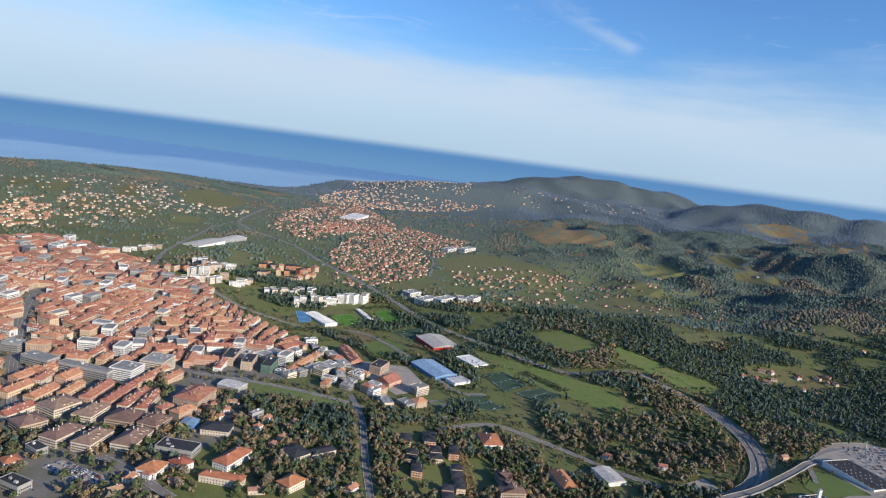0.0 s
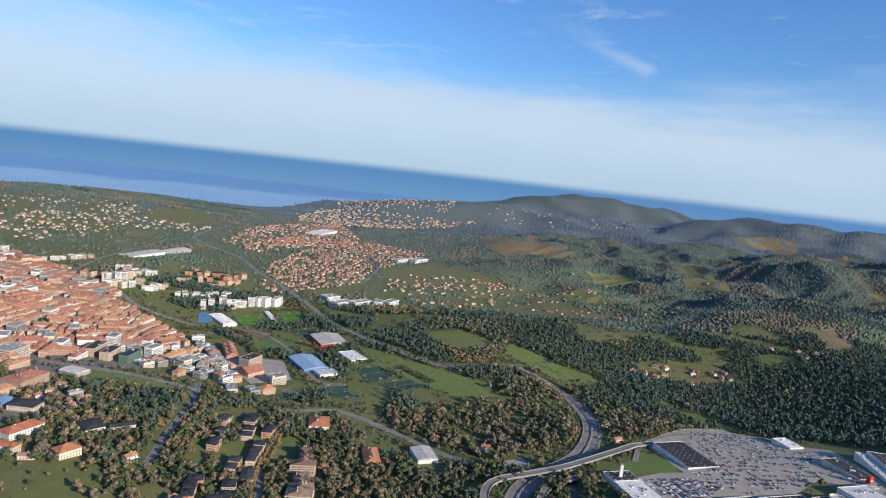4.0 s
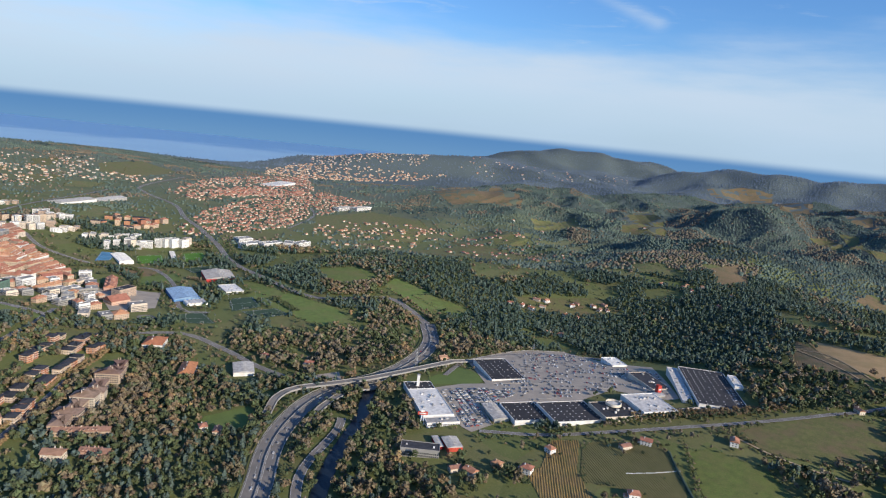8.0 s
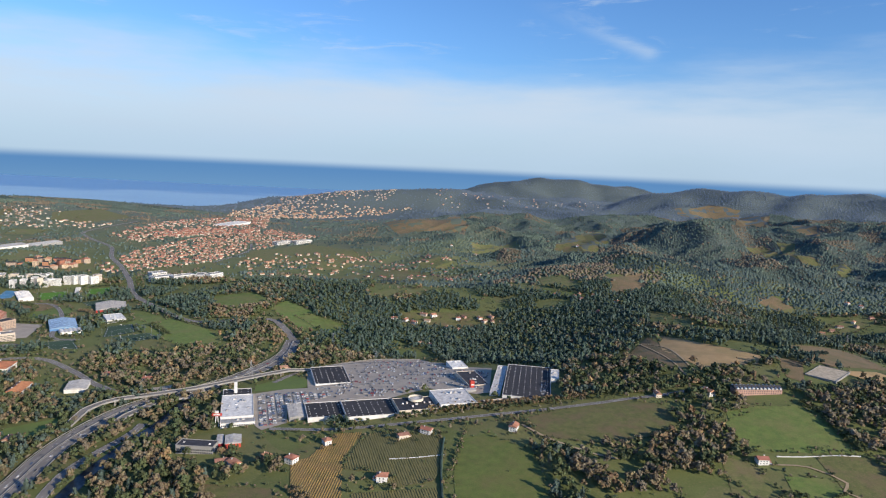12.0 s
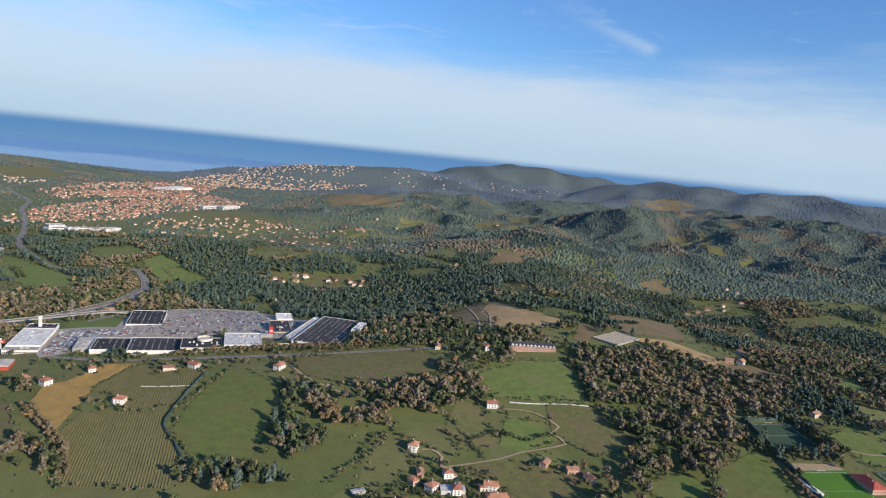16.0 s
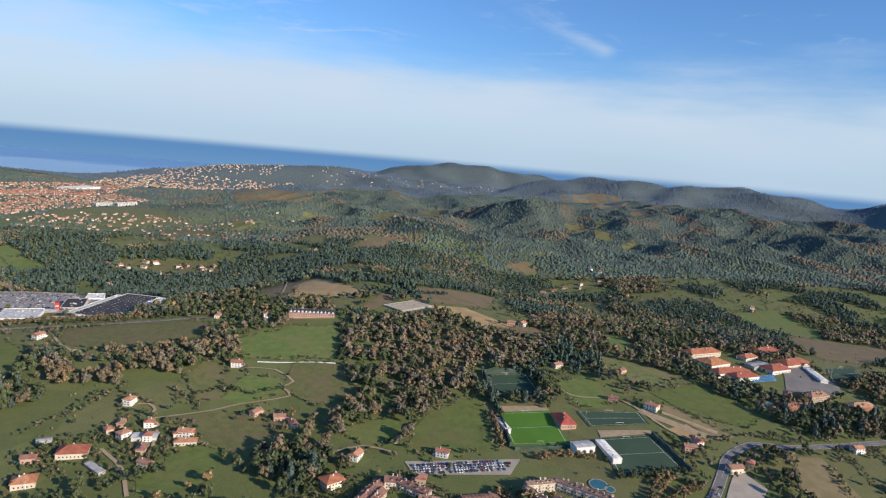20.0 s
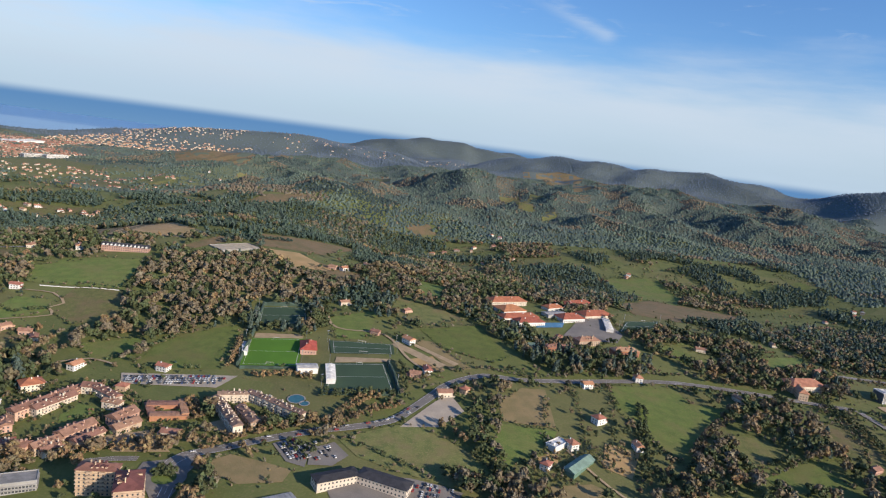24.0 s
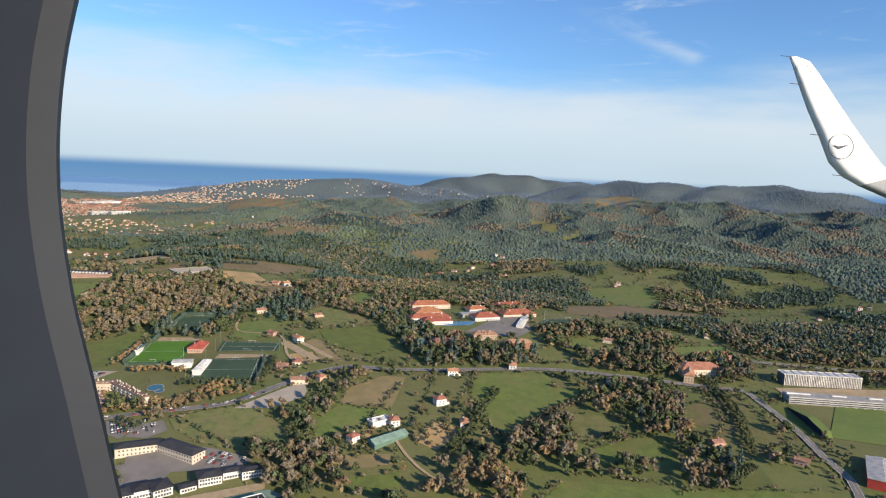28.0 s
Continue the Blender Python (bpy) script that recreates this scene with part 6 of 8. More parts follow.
WOODS = [
    (3, [(-134, 479), (-85, 463), (-57, 368), (-74, 328), (-91, 322), (-98, 374), (-123, 419)]),
    (3, [(-179, 305), (-186, 332), (-145, 360), (-113, 317)]),
    (3, [(-85, 463), (-43, 470), (-18, 444), (-10, 353), (-56, 334), (-57, 368), (-50, 405), (-90, 413), (-130, 466)]),
    (3, [(131, 267), (75, 402), (60, 491), (86, 474), (112, 384), (167, 421), (186, 392), (199, 283)]),
    (2, [(219, 287), (212, 360), (222, 392), (239, 389), (234, 340), (228, 288)]),
    (3, [(244, 291), (232, 379), (243, 430), (277, 433), (290, 377), (283, 346), (280, 320), (244, 291)]),
    (2, [(99, 523), (176, 557), (257, 576), (274, 546), (257, 480), (198, 437), (158, 455)]),
    (1, [(39, 708), (79, 764), (124, 833), (235, 861), (326, 800), (395, 752), (449, 669), (381, 636), (322, 680), (283, 661), (196, 754), (149, 699), (103, 669)]),
    (1, [(290, 588), (381, 636), (427, 571), (513, 589), (535, 465), (530, 412), (583, 425), (674, 580), (615, 638), (609, 774), (395, 752), (296, 667)]),
    (3, [(290, 588), (378, 614), (424, 557), (390, 548), (340, 521), (304, 487), (290, 516)]),
    (1, [(460, 541), (457, 730), (558, 777), (638, 680), (632, 579), (596, 505), (600, 433), (570, 425), (550, 432), (527, 535)]),
    (2, [(710, 401), (736, 437), (773, 415), (827, 410), (809, 355), (767, 298), (717, 298), (706, 353)]),
    (2, [(706, 416), (736, 435), (840, 428), (884, 414), (859, 371), (811, 352), (802, 318), (780, 280), (757, 266), (737, 304), (713, 339)]),
    (2, [(522, 329), (549, 348), (619, 364), (637, 344), (617, 315), (582, 304), (555, 294), (529, 290)]),
    (2, [(604, 389), (641, 392), (641, 352), (611, 348)]),
    (1, [(882, 428), (919, 443), (904, 381), (883, 327), (872, 353), (859, 371)]),
    (2, [(943, 160), (957, 172), (968, 186), (982, 142), (986, 114), (977, 111), (970, 139)]),
    (3, [(881, 89), (862, 112), (871, 118), (890, 122), (898, 109), (908, 95)]),
    (2, [(750, 370), (774, 396), (812, 362), (811, 343), (776, 308)]),
    (1, [(1025, 620), (1179, 656), (1244, 535), (1266, 391), (1439, 445), (1542, 589), (1361, 582), (1225, 412), (1134, 459), (1019, 461)]),
    (2, [(1152, 711), (1352, 692), (1210, 495), (1191, 540), (1180, 603)]),
    (1, [(502, 905), (673, 715), (772, 600), (1174, 1250), (806, 1348), (557, 1286), (327, 1186)]),
    (3, [(480, 234), (490, 242), (507, 243), (522, 240), (525, 226), (485, 221)]),
    (3, [(506, 334), (524, 337), (532, 273), (512, 287)]),
    (2, [(376, 251), (399, 255), (419, 236), (428, 213), (414, 221), (385, 232)]),
    (3, [(704, 308), (733, 304), (741, 265), (726, 258)]),
    (2, [(600, 394), (666, 423), (606, 322), (582, 319)]),
    (2, [(967, 244), (982, 262), (989, 236), (968, 188), (945, 169), (940, 182)]),
    (2, [(877, 510), (1042, 659), (1041, 495), (979, 398), (922, 383), (872, 410)]),
    (2, [(1074, 200), (1081, 230), (1096, 238), (1121, 249), (1129, 236), (1118, 218), (1108, 204), (1098, 186), (1086, 168), (1078, 158), (1071, 162), (1081, 181)]),
    (4, [(1042, 147), (1042, 170), (1053, 180), (1064, 185), (1072, 179), (1071, 157), (1068, 148), (1045, 144)]),
    (2, [(1097, 174), (1101, 190), (1115, 194), (1130, 200), (1149, 198), (1153, 188), (1172, 180), (1175, 173), (1163, 168), (1144, 172), (1123, 170), (1104, 168)]),
    (3, [(1128, 214), (1141, 249), (1167, 278), (1169, 259), (1182, 257), (1175, 228), (1159, 216), (1141, 213)]),
    (3, [(941, 164), (958, 170), (968, 164), (974, 171), (990, 149), (992, 133), (973, 128), (959, 138), (947, 152)]),
    (3, [(1156, 201), (1178, 222), (1185, 206), (1179, 179), (1162, 181)]),
    (3, [(694, 210), (688, 225), (690, 239), (710, 242), (724, 226), (726, 214), (713, 206)]),
    (4, [(647, 191), (644, 196), (654, 201), (665, 205), (678, 210), (681, 203), (660, 195)]),
    (2, [(755, 245), (757, 277), (769, 299), (777, 325), (785, 317), (775, 279), (767, 246)]),
    (3, [(517, 229), (517, 244), (525, 245), (538, 242), (538, 233)]),
    (3, [(521, 255), (521, 272), (533, 278), (552, 278), (555, 266), (534, 254)]),
    (3, [(985, 318), (994, 330), (1018, 308), (1048, 304), (1084, 314), (1093, 301), (1055, 290), (1017, 282), (996, 302)]),
    (2, [(256, 300), (252, 345), (258, 430), (270, 442), (278, 383), (275, 338), (275, 296), (262, 275)]),
    (3, [(265, 230), (262, 276), (273, 308), (319, 293), (335, 283), (330, 230)]),
    (1, [(373, 360), (359, 387), (363, 409), (383, 405), (402, 375), (397, 360)]),
    (2, [(-205, 345), (-178, 348), (-159, 338), (-148, 315), (-158, 312), (-190, 334)]),
    (3, [(-97, 342), (-96, 362), (-88, 365), (-73, 337), (-89, 331)]),
    (1, [(-87, 448), (-65, 472), (-39, 434), (-26, 357), (-45, 349), (-60, 361), (-50, 389), (-73, 411)]),
    (3, [(-114, 391), (-104, 406), (-87, 394), (-86, 370), (-99, 364)]),
    (2, [(-204, 474), (-200, 485), (-183, 466), (-181, 444), (-178, 425)]),
    (4, [(860, 118), (868, 124), (886, 128), (894, 113), (893, 103), (874, 99), (865, 107)]),
    (4, [(776, 139), (776, 160), (788, 171), (810, 171), (820, 157), (791, 151), (785, 142)]),
    (2, [(553, 502), (585, 535), (622, 477), (636, 478), (640, 470), (666, 472), (705, 435), (674, 430), (655, 416), (621, 420), (586, 416), (535, 431)]),
    (2, [(566, 518), (598, 551), (620, 462), (640, 470), (661, 448), (660, 416), (618, 406), (601, 418), (570, 422)]),
    (2, [(-47, 336), (-31, 349), (-3, 321), (7, 290), (17, 271), (6, 266)]),
    (4, [(778, 147), (799, 161), (816, 167), (821, 159), (809, 149), (782, 141)]),
    (4, [(739, 142), (775, 149), (782, 137), (743, 136)]),
    (3, [(683, 229), (696, 240), (716, 235), (729, 215), (726, 204), (702, 200)]),
    (4, [(844, 176), (858, 188), (887, 203), (889, 199), (867, 186), (848, 173)]),
    (3, [(835, 120), (836, 131), (841, 140), (847, 139), (851, 130), (856, 118), (842, 116)]),
    (3, [(699, 212), (697, 235), (707, 244), (717, 250), (725, 242), (728, 216)]),
    (2, [(-47, 360), (-47, 388), (-49, 446), (-34, 426), (-18, 360), (-12, 322), (-22, 326)]),
    (3, [(-29, 428), (-22, 443), (-12, 407), (-8, 362), (0, 328), (0, 316), (-7, 333), (-15, 379)]),
    (2, [(26, 263), (24, 273), (31, 290), (42, 281), (44, 263), (37, 256)]),
    (3, [(1096, 253), (1126, 260), (1150, 288), (1172, 286), (1152, 253), (1128, 248)]),
]
THIN = [
    [(-257, 375), (-687, 992), (-441, 944), (-244, 787), (-126, 709), (56, 587), (10, 498), (-149, 470), (-157, 389)],
    [(244, 290), (290, 446), (347, 533), (499, 564), (521, 412), (573, 408), (526, 328)],
    [(372, 206), (344, 353), (570, 432), (733, 425), (711, 340), (749, 296), (733, 253)],
    [(-150, 939), (-203, 1171), (-204, 1632), (70, 1547), (156, 1429), (309, 1245), (209, 994), (11, 957)],
    [(150, 930), (480, 960), (560, 1130), (430, 1400), (260, 1450), (100, 1300)],
    [(-687, 992), (-1033, 1488), (-801, 1864), (-470, 1870), (-419, 1350), (-515, 1004)],
    [(-375, 1410), (-503, 2508), (142, 2625), (161, 2502), (-260, 2040), (-222, 1400)],
    [(770, 122), (712, 212), (803, 239), (907, 350), (942, 299), (941, 147)],
    [(977, 111), (956, 246), (1018, 269), (1214, 280), (1299, 253), (1237, 163)],
]


def scatter(x0, x1, y0, y1, step, seed):
    r = np.random.RandomState(seed)
    gx, gy = np.meshgrid(np.arange(x0, x1, step), np.arange(y0, y1, step))
    px, py = gx.ravel() + r.uniform(-0.5, 0.5, gx.size) * step, gy.ravel() + r.uniform(-0.5, 0.5, gx.size) * step
    return px, py, r


def free(px, py, grow=0.0):
    ok = far_from_lines(px, py, grow)
    for poly in OPEN_AREAS:
        xs, ys = [p[0] for p in poly], [p[1] for p in poly]
        m = (px > min(xs)) & (px < max(xs)) & (py > min(ys)) & (py < max(ys))
        if m.any():
            k = np.where(m)[0]
            ok[k] &= ~inside(px[k], py[k], poly)
    for x, y, r in OPEN_SPOTS:
        ok &= (px - x) ** 2 + (py - y) ** 2 > (r + grow) ** 2
    return ok


def off_pitches(px, py):
    ok = np.ones(len(px), bool)
    for poly in PLAY_GROUNDS:
        ok &= ~inside(px, py, poly)
    return ok


SHRUBBERY = [
    [(702, 200), (742, 222), (769, 222), (794, 203), (815, 212), (841, 208), (875, 204), (885, 194), (840, 175), (807, 169), (775, 151), (736, 146)],
    [(574, 212), (571, 236), (601, 248), (604, 265), (630, 268), (651, 254), (655, 237), (638, 219), (631, 208), (582, 203)],
    [(970, 158), (976, 181), (997, 197), (1016, 196), (1018, 185), (1002, 162), (985, 152)],
    [(1019, 201), (1031, 209), (1059, 206), (1057, 196), (1040, 172), (1028, 182)],
]
TREE_KINDS = []
HEDGE_LINES = [
    [(960, 262), (959, 232), (962, 198), (969, 170)],
    [(1020, 281), (1021, 247), (1018, 211), (1023, 182)],
    [(1047, 312), (1046, 252), (1056, 219), (1066, 197)],
    [(1190, 283), (1189, 238)],
    [(1098, 197), (1117, 206), (1130, 216)],
    [(971, 279), (995, 273), (1016, 281), (1045, 296), (1102, 306)],
    [(1123, 170), (1148, 169), (1149, 162)],
    [(1002, 249), (994, 194), (999, 172)],
    [(1042, 299), (1047, 269), (1035, 214), (1040, 195)],
    [(1194, 291), (1195, 255), (1182, 222)],
    [(892, 183), (909, 176), (937, 159)],
    [(1117, 200), (1156, 223), (1171, 220)],
    [(576, 288), (569, 263), (558, 237)],
    [(615, 300), (633, 286), (641, 276)],
    [(721, 419), (717, 372), (717, 342)],
    [(587, 302), (579, 276), (570, 258)],
    [(507, 358), (542, 315)],
    [(573, 285), (590, 290), (612, 279)],
    [(616, 319), (636, 284)],
    [(785, 317), (807, 330)],
    [(736, 236), (759, 257), (774, 286)],
    [(452, 292), (457, 321), (463, 364)],
    [(498, 392), (515, 353), (538, 329)],
    [(413, 378), (444, 390), (473, 402), (500, 408)],
]
RIDGE = [(-1052, 1597), (-1008, 1944), (-1264, 3127), (-937, 3054), (-543, 2489), (-533, 1915), (-662, 1848), (-838, 1769), (-954, 1574)]
TREE_ROWS = [
    ([(364, 284), (386, 266), (411, 244), (427, 221)], (0.0, 3.5), "leaf_autumn"), ([(438, 387), (479, 398), (521, 406), (557, 419)], (0.0, 3.5, 7.0), "leaf_rust"), ([(704, 411), (710, 380), (712, 349)], (0.0, 3.0), "leaf_green"),
    ([(-184, 668), (-160, 690), (-140, 708)], (0.0, 4.0), "leaf_green"), ([(-140, 712), (-112, 722), (-88, 716)], (0.0, 4.0), "leaf_green"), ([(-84, 712), (-66, 668), (-50, 642), (-28, 640), (-4, 652)], (0.0, 4.0), "leaf_green"),
    ([(-88, 824), (-70, 836), (-54, 846)], (0.0, 3.5), "leaf_green"), ([(-54, 846), (-40, 818), (-24, 790)], (0.0, 4.0), "leaf_green"), ([(-66, 752), (-44, 757), (-18, 778), (-2, 786)], (0.0, 4.0, 8.0), "leaf_green"),
    ([(-20, 700), (2, 690), (18, 660)], (0.0, 4.0), "leaf_autumn"), ([(40, 634), (58, 640), (78, 648)], (0.0, 4.0), "leaf_green"), ([(104, 634), (122, 618), (140, 600)], (0.0, 4.0), "leaf_green"), ([(-150, 640), (-136, 620), (-120, 592)], (0.0,), "leaf_green"),
    ([(808, 310), (806, 326), (804, 342)], (0.0, 3.0), "leaf_pine"), ([(856, 350), (857, 330), (860, 312)], (0.0, 3.0), "leaf_green"), ([(875, 222), (895, 226), (914, 230)], (0.0, 3.0), "leaf_green"), ([(915, 272), (919, 252), (920, 236)], (0.0,), "leaf_green"),
    ([(819, 145), (823, 144), (827, 144)], (-2.0, 0.0, 2.0), "leaf_green"), ([(895, 124), (897, 126), (900, 125)], (0.0,), "leaf_green"), ([(747, 502), (762, 516), (793, 536)], (4.0, 7.0), "leaf_pine"),
    ([(753, 148), (767, 149), (781, 153), (795, 158), (816, 163)], (0.0, 3.5, 7.0), "leaf_rust"), ([(833, 164), (845, 175), (858, 184), (878, 194), (889, 197)], (0.0, 3.0), "leaf_rust"),
    ([(836, 236), (850, 241), (865, 240)], (0.0, 3.0), "leaf_rust"), ([(809, 206), (815, 197), (820, 189)], (0.0, 3.0), "leaf_rust"), ([(814, 287), (816, 267), (818, 248)], (0.0,), "leaf_rust"), ([(903, 229), (892, 217), (885, 204)], (0.0, 4.0), "leaf_rust"),
    ([(884, 178), (904, 201), (921, 214)], (6.0, 9.0), "leaf_rust"), ([(-184, 345), (-175, 354), (-166, 363)], (0.0, 4.0, 8.0), "leaf_rust"), ([(-41, 459), (-29, 408), (-18, 351)], (6.0, 10.0), "leaf_rust"), ([(29, 461), (36, 417), (39, 376)], (0.0, 4.0), "leaf_rust"),
    ([(380, 357), (386, 363), (395, 364)], (0.0, 3.0, 6.0), "leaf_green"), ([(414, 377), (452, 391), (493, 398), (529, 408)], (0.0, 2.5), "leaf_green"), ([(955, 181), (966, 165), (975, 144), (975, 125)], (0.0, 4.0), "leaf_green"), ([(941, 160), (949, 159), (956, 157)], (0.0, 4.0, 8.0), "leaf_green"), ([(867, 172), (873, 169), (879, 165)], (0.0, 4.0), "leaf_green"),
    ([(43, 373), (47, 357), (55, 321), (60, 292), (70, 250)], (-4.0, 4.0), "leaf_rust"), ([(68, 437), (90, 375), (108, 326), (133, 279)], (-3.0, 3.0, 6.0), "leaf_autumn"), ([(624, 196), (632, 206), (645, 215)], (0.0, 4.0), "leaf_green"), ([(634, 293), (648, 302), (667, 297), (682, 306)], (0.0,), "leaf_green"), ([(1059, 253), (1048, 211), (1040, 181)], (0.0, 3.0), "leaf_green"), ([(1126, 268), (1090, 229), (1072, 201)], (0.0, 3.0), "leaf_autumn"), ([(1194, 299), (1198, 253), (1191, 203)], (0.0, 3.0), "leaf_green")]


def tree_kind(kind, mat, words, seed):
    """One tree: a tapered trunk with limbs, and a crown of many clumps."""
    root = tagged(new("tree"), words, "tree", group="single trees")
    B = Builder()
    r = random.Random(seed)
    n = 6
    for z0, z1, r0, r1 in ((-0.06, 0.3, 0.035, 0.024), (0.3, 0.62, 0.024, 0.01)):
        lo = [(math.cos(6.283 * i / n) * r0, math.sin(6.283 * i / n) * r0, z0) for i in range(n)]
        hi = [(math.cos(6.283 * i / n) * r1, math.sin(6.283 * i / n) * r1, z1) for i in range(n)]
        for i in range(n):
            B.face((lo[i], lo[(i + 1) % n], hi[(i + 1) % n], hi[i]))
    for k in range(6):
        t, z = r.uniform(0, 6.28), r.uniform(0.28, 0.5)
        B.beam((0, 0, z), (math.cos(t) * 0.24, math.sin(t) * 0.24, z + r.uniform(0.12, 0.3)), 0.009)
    part("trunk", B, "trunk", root)
    v, f = crown(kind, 7 if kind == "leaf" else 4, 150, seed + 100, 1.0)
    c = new("crown", mesh_fast("crown", v, f, mat))
    c.parent = root
    TREE_KINDS.append(root)


def single_trees(px, py, heights):
    for args in (("leaf", "leaf_green", "round green broadleaf tree in a pasture", 1), ("leaf", "leaf_green", "spreading green tree with gaps in its crown", 2), ("leaf", "leaf_autumn", "brown autumn tree with thinning leaves", 3), ("leaf", "leaf_bare", "bare grey-brown winter tree", 4), ("pine", "leaf_pine", "tall dark green conifer", 5), ("leaf", "leaf_autumn", "rusty autumn tree in a hedge", 6)):
        tree_kind(*args)
    used = set()
    for k, (x, y, h) in enumerate(zip(px, py, heights)):
        i = rng.choice((0, 0, 1, 1, 2, 3, 4, 5))
        m = Matrix.Translation((x, y, h_at(x, y))) @ Matrix.Rotation(rng.uniform(0, 6.28), 4, "Z") @ Matrix.Scale(h, 4)
        if i not in used:
            used.add(i)
            TREE_KINDS[i].matrix_basis = m
        else:
            copy_thing(TREE_KINDS[i], Matrix()).matrix_basis = m


def forest():
    fine_leaf = [crown("leaf", 6, 84, 120 + k) for k in range(10)]
    fine_pine = [crown("pine", 3, 60, 140 + k) for k in range(8)]
    near_leaf = [crown("leaf", 4, 26, 20 + k, 1.08) for k in range(10)]
    near_pine = [crown("pine", 2, 20, k, 1.1) if k % 2 else crown("leaf", 3, 20, k + 200, 0.95) for k in range(10)]
    mid_leaf = [crown("leaf", 2, 8, 160 + k, 1.2) for k in range(8)]
    mid_pine = [crown("pine", 1, 6, 180 + k, 1.3) if k % 3 == 0 else crown("leaf", 2, 6, 220 + k, 1.0) for k in range(9)]
    far_leaf, far_pine = [far_crown("leaf", 40 + k) for k in range(8)], [far_crown("pine", 60 + k) for k in range(8)]
    # near woods
    px, py, r = scatter(-330, 1500, 60, 900, 4.2, 3)
    wood = np.zeros(len(px))
    qx, qy = px + 26 * (value_noise(px, py, 17, 14) - 0.5), py + 26 * (value_noise(px, py, 17, 15) - 0.5)
    for kind, poly in WOODS:
        wood[inside(qx, qy, poly)] = kind
    keep = wood > 0
    thin = np.zeros(len(px), bool)
    for poly in THIN:
        thin |= inside(px, py, poly)
    thin |= (py < 300) & (px > 330)
    n1, n2 = value_noise(px, py, 38, 1), value_noise(px, py, 90, 2)
    roll = r.rand(len(px))
    wild = np.where(thin, 0.28 * (n1 > 0.7) + 0.016, 0.85 * (n1 > 0.5) + 0.08)
    m = (keep & (roll < np.where((wood == 2) & (value_noise(px, py, 11, 44) < 0.42), 0.35, 0.93))) | ((wood == 0) & (roll < wild))
    wood[(wood == 0) & ~thin & (n1 > 0.5)] = 3
    wood[(wood == 3) & (py > 500) & (n2 < 0.62)] = 1
    px, py, wood, n1, n2 = px[m], py[m], wood[m], n1[m], n2[m]
    ok = free(px, py)
    px, py, wood, n1, n2 = px[ok], py[ok], wood[ok], n1[ok], n2[ok]
    roll = r.rand(len(px)) * 0.7 + n2 * 0.6 - 0.15
    kinds = np.full(len(px), 2)
    kinds[wood == 1] = np.where(roll[wood == 1] < 0.45, 0, np.where(roll[wood == 1] < 0.66, 1, np.where(roll[wood == 1] < 0.84, 2, np.where(roll[wood == 1] < 0.93, 3, 4))))
    kinds[wood == 2] = np.where(roll[wood == 2] < 0.3, 3, np.where(roll[wood == 2] < 0.5, 4, np.where(roll[wood == 2] < 0.56, 5, 2)))
    kinds[wood == 4] = np.where(roll[wood == 4] < 0.6, 5, np.where(roll[wood == 4] < 0.8, 3, 2))
    kinds[wood == 3] = np.where(roll[wood == 3] < 0.24, 1, np.where(roll[wood == 3] < 0.54, 2, np.where(roll[wood == 3] < 0.78, 3, np.where(roll[wood == 3] < 0.86, 5, 4))))
    kinds[wood == 0] = np.where(roll[wood == 0] < 0.62, 2, np.where(roll[wood == 0] < 0.8, 3, np.where(roll[wood == 0] < 0.9, 5, 4)))
    size = np.where(kinds < 2, 6.6, 6.2) * r.uniform(0.55, 1.35, len(px))
    size = np.where(wood == 0, size * r.uniform(0.55, 1.05, len(px)), size)
    # tall old trees in the near woods
    close = (py < 330) & (px > 250)
    stay = ~close | (r.rand(len(px)) < 0.84)
    size = np.where(close, size * 1.45, np.where(wood > 0, size * 1.12, size))
    tall = inside(px, py, [(694, 210), (688, 225), (690, 239), (710, 242), (724, 226), (726, 214), (713, 206)])
    size = np.where(tall, size * 1.3, size)
    px, py, wood, kinds, size = px[stay], py[stay], wood[stay], kinds[stay], size[stay]
    # the nearest free-standing trees are things of their own
    alone = (wood == 0) & (py < 330) & (px > 250) & (size > 3.2) & (r.rand(len(px)) < 0.5)
    alone &= np.cumsum(alone) <= 150
    single_trees(px[alone], py[alone], size[alone])
    px, py, kinds, size = px[~alone], py[~alone], kinds[~alone], size[~alone]
    for k, (mat, tpl, words) in enumerate((("leaf_pine", near_pine, "dense wood of dark green pines"), ("leaf_gum", near_pine, "plantation of slender grey-green gum trees"), ("leaf_green", near_leaf, "wood of rounded green broadleaf trees"), ("leaf_autumn", near_leaf, "autumn trees with brown leaves"), ("leaf_bare", near_leaf, "leafless grey-brown winter trees"), ("leaf_rust", near_leaf, "rust-coloured autumn trees"))):
        s = (kinds == k) & (py < 330) & (px > 150)
        plant(("pine_wood", "gum_wood", "green_wood", "autumn_wood", "bare_wood", "rust_wood")[k], px[s], py[s], size[s], fine_pine if k < 2 else fine_leaf, mat, words, False, 0.9)
        f = (kinds == k) & (py > 520)
        plant(("pine_wood", "gum_wood", "green_wood", "autumn_wood", "bare_wood", "rust_wood")[k], px[f], py[f], size[f], mid_pine if k < 2 else mid_leaf, mat, words)
        s = (kinds == k) & ~s & ~f
        plant(("pine_wood", "gum_wood", "green_wood", "autumn_wood", "bare_wood", "rust_wood")[k], px[s], py[s], size[s], tpl, mat, words)
    # low scrub in the open ground
    sx, sy, q = scatter(-300, 1450, 60, 700, 6.5, 31)
    m = q.rand(len(sx)) < 0.10 + 0.5 * (value_noise(sx, sy, 30, 33) > 0.62)
    sx, sy = sx[m], sy[m]
